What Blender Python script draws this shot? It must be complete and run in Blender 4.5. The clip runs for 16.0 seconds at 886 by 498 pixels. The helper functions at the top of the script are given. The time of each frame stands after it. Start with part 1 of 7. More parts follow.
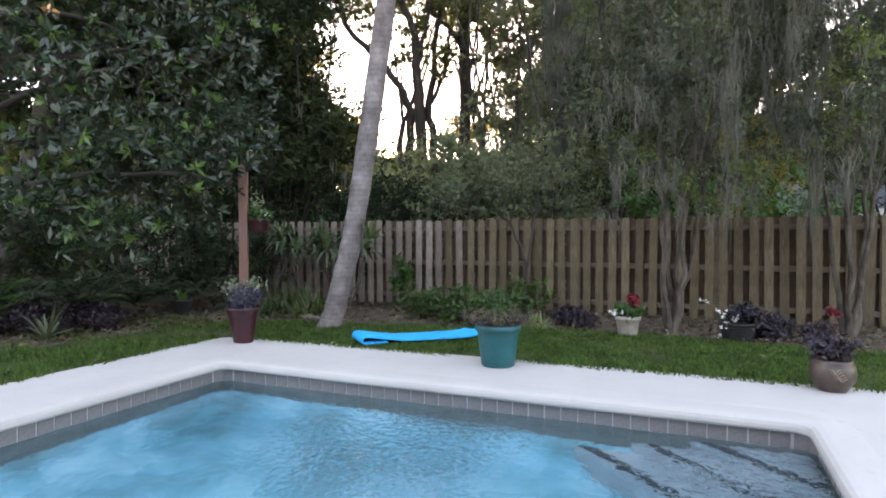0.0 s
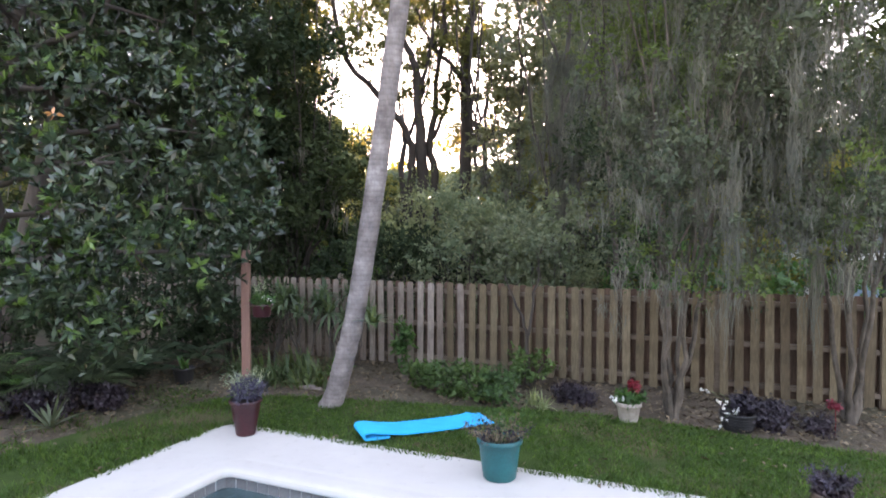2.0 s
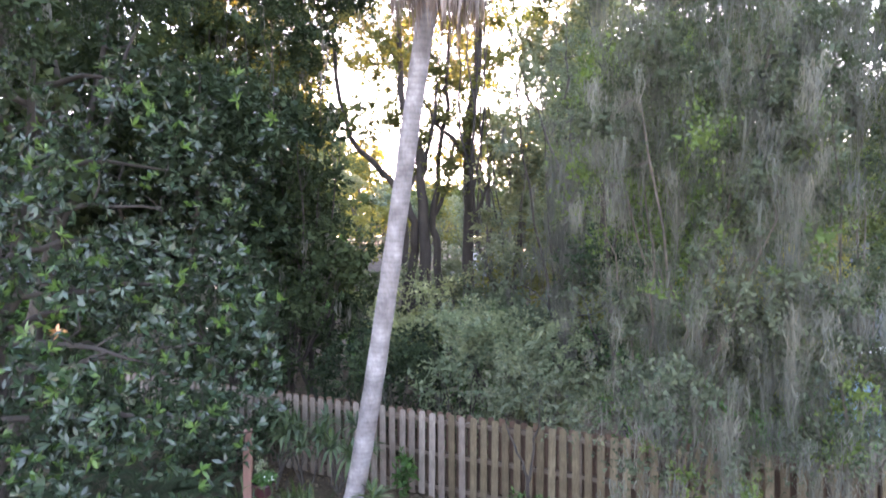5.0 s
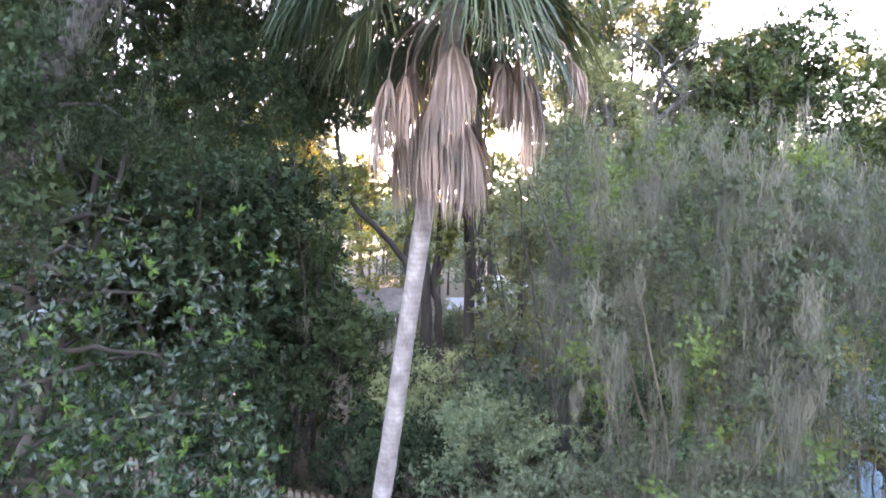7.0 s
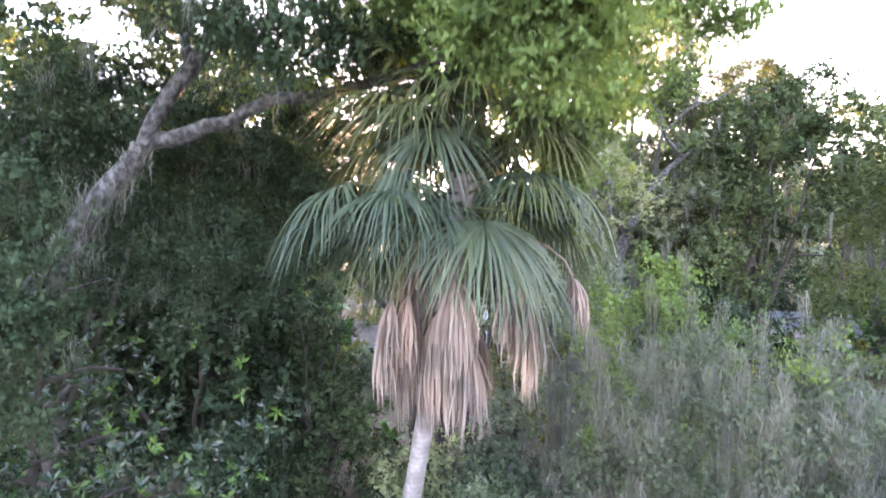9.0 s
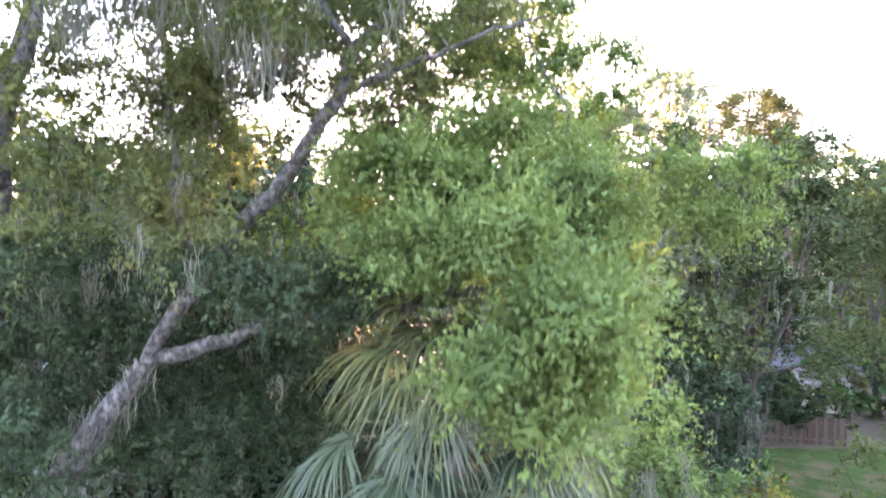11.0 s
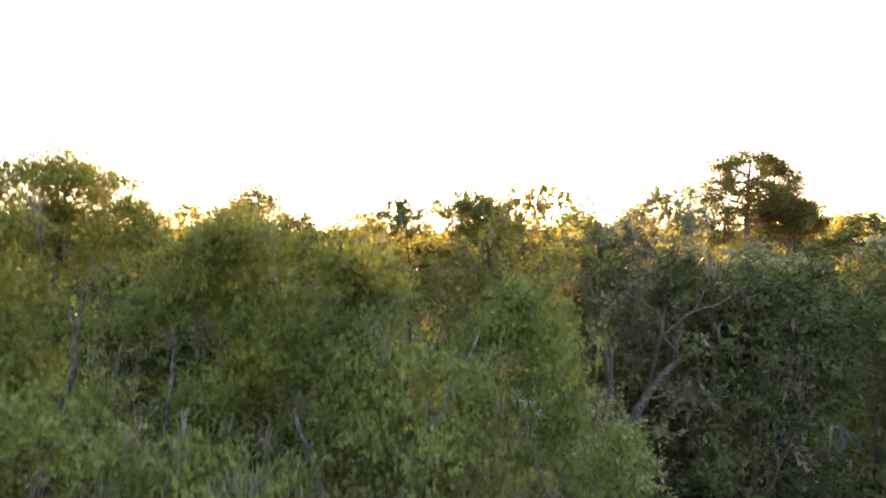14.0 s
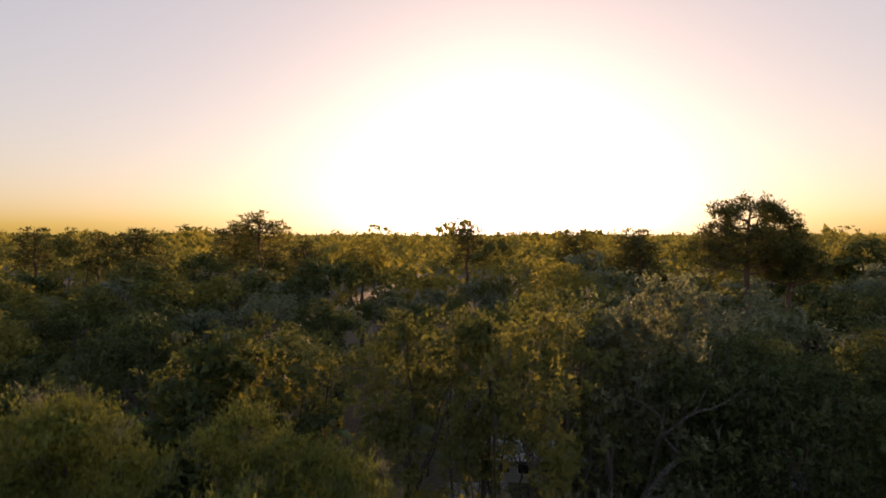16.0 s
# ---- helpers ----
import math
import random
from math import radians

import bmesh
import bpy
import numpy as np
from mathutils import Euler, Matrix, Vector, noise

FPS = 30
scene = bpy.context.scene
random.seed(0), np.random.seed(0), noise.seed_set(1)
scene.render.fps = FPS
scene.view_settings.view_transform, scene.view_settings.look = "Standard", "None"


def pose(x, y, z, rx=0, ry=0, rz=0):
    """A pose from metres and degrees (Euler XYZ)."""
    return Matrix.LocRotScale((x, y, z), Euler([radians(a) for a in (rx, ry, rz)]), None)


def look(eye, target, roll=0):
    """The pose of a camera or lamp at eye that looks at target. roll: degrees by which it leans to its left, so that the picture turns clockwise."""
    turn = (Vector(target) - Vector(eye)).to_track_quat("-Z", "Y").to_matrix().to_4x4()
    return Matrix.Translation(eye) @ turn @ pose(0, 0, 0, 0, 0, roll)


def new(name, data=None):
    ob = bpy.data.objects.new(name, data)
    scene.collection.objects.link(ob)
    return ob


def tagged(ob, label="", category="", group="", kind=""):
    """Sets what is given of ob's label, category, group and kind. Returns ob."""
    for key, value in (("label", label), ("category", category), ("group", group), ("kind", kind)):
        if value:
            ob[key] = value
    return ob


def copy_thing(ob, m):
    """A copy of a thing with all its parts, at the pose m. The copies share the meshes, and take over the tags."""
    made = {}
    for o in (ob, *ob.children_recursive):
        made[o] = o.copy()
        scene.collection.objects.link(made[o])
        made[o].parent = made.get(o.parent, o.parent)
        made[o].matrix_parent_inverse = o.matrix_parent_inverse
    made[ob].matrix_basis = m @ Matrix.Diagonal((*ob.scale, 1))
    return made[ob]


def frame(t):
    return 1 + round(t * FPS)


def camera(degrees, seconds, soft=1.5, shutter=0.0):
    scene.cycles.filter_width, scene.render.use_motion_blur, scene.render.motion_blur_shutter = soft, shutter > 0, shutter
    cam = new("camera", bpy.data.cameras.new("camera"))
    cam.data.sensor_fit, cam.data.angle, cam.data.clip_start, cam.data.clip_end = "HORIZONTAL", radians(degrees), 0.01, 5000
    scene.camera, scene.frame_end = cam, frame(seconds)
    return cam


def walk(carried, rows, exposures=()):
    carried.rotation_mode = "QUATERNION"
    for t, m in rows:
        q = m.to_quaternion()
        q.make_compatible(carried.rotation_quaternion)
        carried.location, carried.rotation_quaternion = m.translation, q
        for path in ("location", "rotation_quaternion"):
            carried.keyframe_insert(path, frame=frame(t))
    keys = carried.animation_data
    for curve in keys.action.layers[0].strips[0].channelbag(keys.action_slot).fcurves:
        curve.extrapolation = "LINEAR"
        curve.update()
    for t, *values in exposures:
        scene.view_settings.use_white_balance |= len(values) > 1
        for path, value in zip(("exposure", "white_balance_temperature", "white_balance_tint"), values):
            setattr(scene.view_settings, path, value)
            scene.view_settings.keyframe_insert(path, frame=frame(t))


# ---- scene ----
cam = camera(73.0, 16.0, soft=1.75, shutter=0.6)
PATH = [
    (0.0, pose(-0.001, -0.004, 1.500, 88.62, 0.05, -0.00)),
    (0.5, pose(-0.010, -0.002, 1.750, 88.64, -0.02, -0.01)),
    (1.0, pose(-0.017, -0.002, 2.096, 88.66, -0.07, 0.00)),
    (1.5, pose(-0.015, 0.001, 2.463, 88.66, -0.04, 0.01)),
    (2.0, pose(-0.013, -0.008, 2.791, 88.68, -0.02, 0.08)),
    (2.5, pose(0.006, -0.009, 3.114, 88.70, 0.01, 0.21)),
    (3.0, pose(0.019, -0.014, 3.512, 88.72, 0.03, 0.30)),
    (3.5, pose(0.025, -0.014, 3.968, 88.74, 0.00, 0.33)),
    (4.0, pose(0.035, -0.015, 4.439, 88.76, -0.04, 0.39)),
    (4.2, pose(0.040, -0.011, 4.639, 88.76, -0.05, 0.42)),
    (6.3, pose(0.052, -0.005, 7.082, 88.75, 0.00, 0.56)),
    (6.5, pose(0.054, 0.001, 7.306, 88.74, -0.00, 0.57)),
    (7.0, pose(0.043, 0.011, 7.870, 88.68, 0.01, 0.58)),
    (7.5, pose(0.037, 0.017, 8.472, 88.69, 0.02, 0.62)),
    (8.0, pose(0.031, 0.025, 9.127, 88.72, 0.01, 0.64)),
    (8.2, pose(0.030, 0.021, 9.393, 88.74, 0.01, 0.65)),
    (10.3, pose(-0.010, 0.004, 12.277, 88.71, 0.05, 0.58)),
    (10.5, pose(-0.013, 0.006, 12.589, 88.70, 0.05, 0.58)),
    (11.0, pose(-0.012, 0.022, 13.357, 88.68, 0.02, 0.58)),
    (11.5, pose(-0.002, 0.014, 14.144, 88.74, -0.02, 0.60)),
    (12.0, pose(-0.000, 0.016, 14.953, 88.76, -0.05, 0.63)),
    (12.5, pose(-0.001, 0.022, 15.874, 88.75, -0.04, 0.65)),
    (13.0, pose(0.001, 0.050, 16.901, 88.71, -0.01, 0.65)),
    (13.5, pose(0.002, 0.081, 18.279, 88.72, 0.01, 0.64)),
    (14.0, pose(-0.026, 0.064, 19.500, 88.69, 0.02, 0.64)),
    (14.5, pose(-0.043, 0.054, 20.589, 88.68, 0.01, 0.66)),
    (15.0, pose(-0.045, 0.062, 21.704, 88.71, -0.01, 0.67)),
    (15.5, pose(-0.039, 0.078, 22.847, 88.72, -0.01, 0.68)),
    (16.0, pose(-0.031, 0.087, 24.019, 88.73, -0.01, 0.68)),
]
EXPOSURES = [(0.0, 4.75, 6700, 27), (2.0, 5.12, 6600, 30), (3.0, 5.45, 6350, 32), (4.0, 5.62, 6100, 33), (8.0, 5.94, 6000, 31), (11.0, 6.04, 5900, 32), (12.5, 5.6, 6000, 32), (13.5, 4.76, 6550, 28),
             (14.5, 3.95, 7400, 26), (15.0, 3.5, 7500, 27), (15.5, 2.55, 7000, 27), (16.0, 1.9, 6900, 27)]
walk(cam, PATH, EXPOSURES)

# ---- light ----
SUN_AZ, SUN_EL = 5.2, 2.8      # degrees right of +y, above the horizon
world = bpy.data.worlds.new("sky")
scene.world = world
world.use_nodes = True
wn = world.node_tree
sky = wn.nodes.new("ShaderNodeTexSky")
sky.sky_type = "NISHITA"
sky.sun_disc = False
sky.sun_elevation, sky.sun_rotation = radians(SUN_EL), radians(SUN_AZ)
sky.altitude, sky.air_density, sky.dust_density, sky.ozone_density = 20, 1.0, 1.8, 1.6
haze = wn.nodes.new("ShaderNodeGamma")      # humid evening haze evens out the sky
haze.inputs["Gamma"].default_value = 0.25
wn.links.new(sky.outputs[0], haze.inputs["Color"])
tint = wn.nodes.new("ShaderNodeHueSaturation")
tint.inputs["Saturation"].default_value = 2.0
tint.inputs["Value"].default_value = 0.78
wn.links.new(haze.outputs[0], tint.inputs["Color"])
glare = wn.nodes.new("ShaderNodeMix")        # and leaves a bright aureole round the low sun
glare.data_type, glare.blend_type = "RGBA", "ADD"
glare.inputs[0].default_value = 0.15
glare.clamp_result = False
wn.links.new(tint.outputs[0], glare.inputs[6])
pale = wn.nodes.new("ShaderNodeHueSaturation")
pale.inputs["Saturation"].default_value = 0.25
wn.links.new(sky.outputs[0], pale.inputs["Color"])
wn.links.new(pale.outputs[0], glare.inputs[7])
wn.links.new(glare.outputs[2], wn.nodes["Background"].inputs[0])
wn.nodes["Background"].inputs[1].default_value = 0.15
sun = new("sun", bpy.data.lights.new("sun", "SUN"))
sun.data.energy, sun.data.angle, sun.data.color = 2.7, radians(0.6), (1.0, 0.62, 0.32)
az, el = radians(SUN_AZ), radians(SUN_EL)
sun_way = Vector((math.sin(az) * math.cos(el), math.cos(az) * math.cos(el), math.sin(el)))
sun.matrix_world = look(sun_way * 200, (0, 0, 0))


# ---- materials ----
def material(name):
    m = bpy.data.materials.new(name)
    m.use_nodes = True
    return m, m.node_tree, m.node_tree.nodes["Principled BSDF"]


def node(nt, kind, **values):
    n = nt.nodes.new(kind)
    for k, v in values.items():
        n.inputs[k.replace("_", " ")].default_value = v
    return n


def ramp(nt, fac, stops):
    r = nt.nodes.new("ShaderNodeValToRGB")
    e = r.color_ramp.elements
    while len(e) < len(stops):
        e.new(0.5)
    for el_, (p, c) in zip(e, stops):
        el_.position, el_.color = p, (*c, 1)
    nt.links.new(fac, r.inputs[0])
    return r.outputs[0]


def mixed(nt, kind, fac, a, b):
    n = nt.nodes.new("ShaderNodeMix")
    n.data_type, n.blend_type = "RGBA", kind
    for sock, v in ((n.inputs[0], fac), (n.inputs[6], a), (n.inputs[7], b)):
        if hasattr(v, "is_linked"):
            nt.links.new(v, sock)
        else:
            sock.default_value = v
    return n.outputs[2]


def coords(nt, scale=(1, 1, 1)):
    tc = nt.nodes.new("ShaderNodeTexCoord")
    mp = nt.nodes.new("ShaderNodeMapping")
    mp.inputs["Scale"].default_value = scale
    nt.links.new(tc.outputs["Object"], mp.inputs[0])
    return mp.outputs[0]


def noise_tex(nt, vec, scale, detail=4.0, rough=0.6):
    n = node(nt, "ShaderNodeTexNoise", Scale=scale, Detail=detail, Roughness=rough)
    nt.links.new(vec, n.inputs["Vector"])
    return n.outputs[0]


def bumped(nt, bsdf, height, strength, distance):
    b = node(nt, "ShaderNodeBump", Strength=strength, Distance=distance)
    nt.links.new(height, b.inputs["Height"])
    nt.links.new(b.outputs[0], bsdf.inputs["Normal"])


def surface(name, dark, light, scale=4.0, fine=40.0, rough=0.7, bump=0.3, depth=0.01, stretch=(1, 1, 1), metal=0.0, contrast=(0.3, 0.7), spec=0.5):
    """A worn surface: broad mottling, fine grain and relief."""
    m, nt, b = material(name)
    v = coords(nt, stretch)
    broad, grain = noise_tex(nt, v, scale), noise_tex(nt, v, fine, 6.0)
    c = ramp(nt, broad, [(contrast[0], dark), (contrast[1], light)])
    g = ramp(nt, grain, [(0.3, (0.78, 0.78, 0.78)), (0.7, (1.12, 1.12, 1.12))])
    nt.links.new(mixed(nt, "MULTIPLY", 1.0, c, g), b.inputs["Base Color"])
    b.inputs["Roughness"].default_value, b.inputs["Metallic"].default_value = rough, metal
    b.inputs["Specular IOR Level"].default_value = spec
    bumped(nt, b, grain, bump, depth)
    return m


def leaf_mat(name, dark, mid, light, through_light=0.35, rough=0.5, patch=0.6, spec=0.4, vary=1.0, warm_light=(1.6, 1.55, 0.85)):
    """Leaves: each its own tone, drifts of tone over the crown, light coming through."""
    m, nt, b = material(name)
    geo = nt.nodes.new("ShaderNodeNewGeometry")
    dark, light = [tuple(0.55 * a + 0.45 * b for a, b in zip(q, mid)) for q in (dark, light)]
    c = ramp(nt, geo.outputs["Random Per Island"], [(0.0, dark), (0.55, mid), (1.0, light)])
    n = noise_tex(nt, coords(nt), patch, 3.0)
    t = ramp(nt, n, [(0.32, (0.6, 0.66, 0.62)), (0.68, (1.25, 1.2, 1.05))])
    c = mixed(nt, "MULTIPLY", 1.0, c, t)
    info = nt.nodes.new("ShaderNodeObjectInfo")
    c = mixed(nt, "MULTIPLY", 1.0, c, ramp(nt, info.outputs["Random"], [(0.0, tuple(1 - vary * k for k in (0.22, 0.16, 0.15))), (0.5, (1.0, 1.0, 1.0)), (1.0, tuple(1 + vary * k for k in (0.28, 0.18, -0.05)))]))
    nt.links.new(c, b.inputs["Base Color"])
    b.inputs["Roughness"].default_value = rough
    b.inputs["Specular IOR Level"].default_value = spec
    tr = nt.nodes.new("ShaderNodeBsdfTranslucent")
    warm = mixed(nt, "MULTIPLY", 1.0, c, (*warm_light, 1))
    nt.links.new(warm, tr.inputs["Color"])
    mx = nt.nodes.new("ShaderNodeMixShader")
    mx.inputs[0].default_value = through_light
    nt.links.new(b.outputs[0], mx.inputs[1])
    nt.links.new(tr.outputs[0], mx.inputs[2])
    nt.links.new(mx.outputs[0], nt.nodes["Material Output"].inputs[0])
    return m


BARK = surface("oak bark", (0.035, 0.03, 0.026), (0.12, 0.105, 0.092), 3, 22, 0.9, 0.9, 0.03, (1, 1, 0.25))
BARK_PALE = surface("pale lichened bark", (0.028, 0.025, 0.022), (0.18, 0.171, 0.167), 11, 34, 0.95, 1.0, 0.04, (1, 1, 0.8), contrast=(0.42, 0.74))
BARK_DARK = surface("dark bark", (0.025, 0.021, 0.018), (0.075, 0.06, 0.05), 3, 22, 0.9, 0.8, 0.02, (1, 1, 0.25))
BARK_PINE = surface("pine bark", (0.06, 0.035, 0.025), (0.17, 0.10, 0.07), 3, 16, 0.95, 0.9, 0.03, (1, 1, 0.3))
BARK_MYRTLE = surface("smooth mottled bark", (0.042, 0.034, 0.026), (0.15, 0.122, 0.095), 7, 30, 0.8, 0.4, 0.006, (1, 1, 0.35), contrast=(0.36, 0.68))
OAK_LEAF = leaf_mat("oak leaves", (0.044, 0.056, 0.03), (0.076, 0.094, 0.047), (0.13, 0.152, 0.074), 0.3, 0.8, spec=0.08)
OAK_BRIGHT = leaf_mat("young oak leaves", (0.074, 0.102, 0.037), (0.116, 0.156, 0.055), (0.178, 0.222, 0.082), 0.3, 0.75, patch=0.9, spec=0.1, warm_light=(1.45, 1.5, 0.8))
WOOD_LEAF = leaf_mat("forest leaves", (0.104, 0.11, 0.05), (0.136, 0.14, 0.062), (0.172, 0.172, 0.074), 0.36, 0.9, patch=0.25, spec=0.04, vary=2.2)
PALE_LEAF = leaf_mat("grey green leaves", (0.09, 0.106, 0.08), (0.14, 0.158, 0.12), (0.21, 0.228, 0.178), 0.36, 0.7, spec=0.15, vary=1.2, warm_light=(1.45, 1.45, 0.95))
SILVER_BUSH = leaf_mat("silvery bush leaves", (0.13, 0.152, 0.103), (0.2, 0.23, 0.156), (0.31, 0.34, 0.245), 0.36, 0.65, spec=0.2, vary=1.0, warm_light=(1.35, 1.4, 1.0))
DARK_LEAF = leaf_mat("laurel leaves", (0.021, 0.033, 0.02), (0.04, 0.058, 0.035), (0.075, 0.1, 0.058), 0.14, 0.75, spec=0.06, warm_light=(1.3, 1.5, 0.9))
PINE_LEAF = leaf_mat("pine needles", (0.065, 0.066, 0.028), (0.098, 0.098, 0.04), (0.145, 0.14, 0.055), 0.2, 0.9, spec=0.05, warm_light=(1.3, 1.25, 0.9))
MAG_LEAF = leaf_mat("glossy magnolia leaves", (0.016, 0.029, 0.016), (0.032, 0.054, 0.027), (0.074, 0.107, 0.057), 0.1, 0.27, spec=0.52)
MAG_NEW = leaf_mat("young magnolia leaves", (0.065, 0.12, 0.03), (0.105, 0.185, 0.045), (0.19, 0.28, 0.07), 0.3, 0.32, spec=0.5)
MYRTLE_LEAF = leaf_mat("myrtle leaves", (0.05, 0.06, 0.043), (0.082, 0.096, 0.068), (0.13, 0.144, 0.096), 0.26, 0.8, patch=0.9, spec=0.12, warm_light=(1.4, 1.45, 1.0))
SHRUB_LEAF = leaf_mat("shrub leaves", (0.03, 0.075, 0.02), (0.055, 0.13, 0.032), (0.10, 0.20, 0.05), 0.3, 0.45, 2.0)
CANE_LEAF = leaf_mat("dull green cane leaves", (0.025, 0.045, 0.022), (0.06, 0.095, 0.045), (0.14, 0.18, 0.1), 0.25, 0.45, 2.0)
BED_LEAF = leaf_mat("soft green leaves", (0.035, 0.075, 0.028), (0.065, 0.125, 0.045), (0.12, 0.19, 0.075), 0.3, 0.5, 2.0)
STRAP_LEAF = leaf_mat("strap leaves", (0.03, 0.055, 0.022), (0.065, 0.10, 0.04), (0.15, 0.18, 0.08), 0.25, 0.4, 3.0)
STRIPED_LEAF = leaf_mat("cream striped leaves", (0.12, 0.17, 0.06), (0.26, 0.30, 0.15), (0.45, 0.46, 0.30), 0.25, 0.45, 3.0)
AGAVE_LEAF = leaf_mat("grey green agave leaves", (0.05, 0.07, 0.046), (0.088, 0.112, 0.076), (0.15, 0.18, 0.125), 0.05, 0.5, 3.0)
PURPLE_LEAF = leaf_mat("purple leaves", (0.014, 0.010, 0.017), (0.026, 0.018, 0.032), (0.05, 0.036, 0.058), 0.12, 0.5, 3.0)
LAVENDER = leaf_mat("violet flower spikes", (0.035, 0.03, 0.06), (0.07, 0.06, 0.11), (0.17, 0.15, 0.23), 0.15, 0.7, 3.0)
SILVER_LEAF = leaf_mat("silver leaves", (0.16, 0.20, 0.15), (0.26, 0.30, 0.23), (0.38, 0.42, 0.34), 0.2, 0.7, 3.0)
DRY_LEAF = leaf_mat("dry stems", (0.10, 0.075, 0.06), (0.17, 0.13, 0.10), (0.24, 0.20, 0.14), 0.15, 0.8, 3.0)
WHITE_PETAL = leaf_mat("white petals", (0.72, 0.72, 0.76), (0.8, 0.8, 0.84), (0.86, 0.86, 0.88), 0.0, 0.6, 3.0, vary=0.1)
RED_PETAL = leaf_mat("red petals", (0.12, 0.008, 0.02), (0.22, 0.014, 0.035), (0.36, 0.03, 0.06), 0.2, 0.5, 3.0)
PEACH_PETAL = leaf_mat("faded peach petals", (0.45, 0.20, 0.12), (0.62, 0.32, 0.20), (0.75, 0.48, 0.33), 0.25, 0.6, 3.0)
# Topmost oak leaves: the low sun's yellow is put into the leaf colour.
OAK_SUNLIT = leaf_mat("yellow-green top leaves", (0.1, 0.108, 0.036), (0.155, 0.165, 0.052), (0.23, 0.236, 0.082), 0.38, 0.75, patch=0.9, spec=0.08, warm_light=(1.55, 1.5, 0.75))
FROND = leaf_mat("palm fronds", (0.034, 0.047, 0.027), (0.068, 0.085, 0.048), (0.14, 0.16, 0.1), 0.1, 0.5, 1.2, spec=0.35, vary=2.4, warm_light=(1.3, 1.4, 1.0))
FROND_DRY = leaf_mat("dead palm fronds", (0.17, 0.118, 0.112), (0.29, 0.215, 0.205), (0.46, 0.37, 0.355), 0.12, 0.85, 1.5, vary=0.4)
MOSS = leaf_mat("hanging grey moss", (0.094, 0.094, 0.089), (0.14, 0.14, 0.132), (0.225, 0.225, 0.214), 0.35, 0.9, 1.0, spec=0.05, vary=0.3, warm_light=(1.15, 1.12, 1.05))
GRASS = leaf_mat("grass blades", (0.022, 0.05, 0.01), (0.052, 0.106, 0.023), (0.12, 0.178, 0.052), 0.35, 0.5, 2.2, spec=0.3)
LITTER = leaf_mat("fallen leaves", (0.06, 0.042, 0.03), (0.15, 0.11, 0.078), (0.32, 0.25, 0.19), 0.1, 0.8, 2.0)


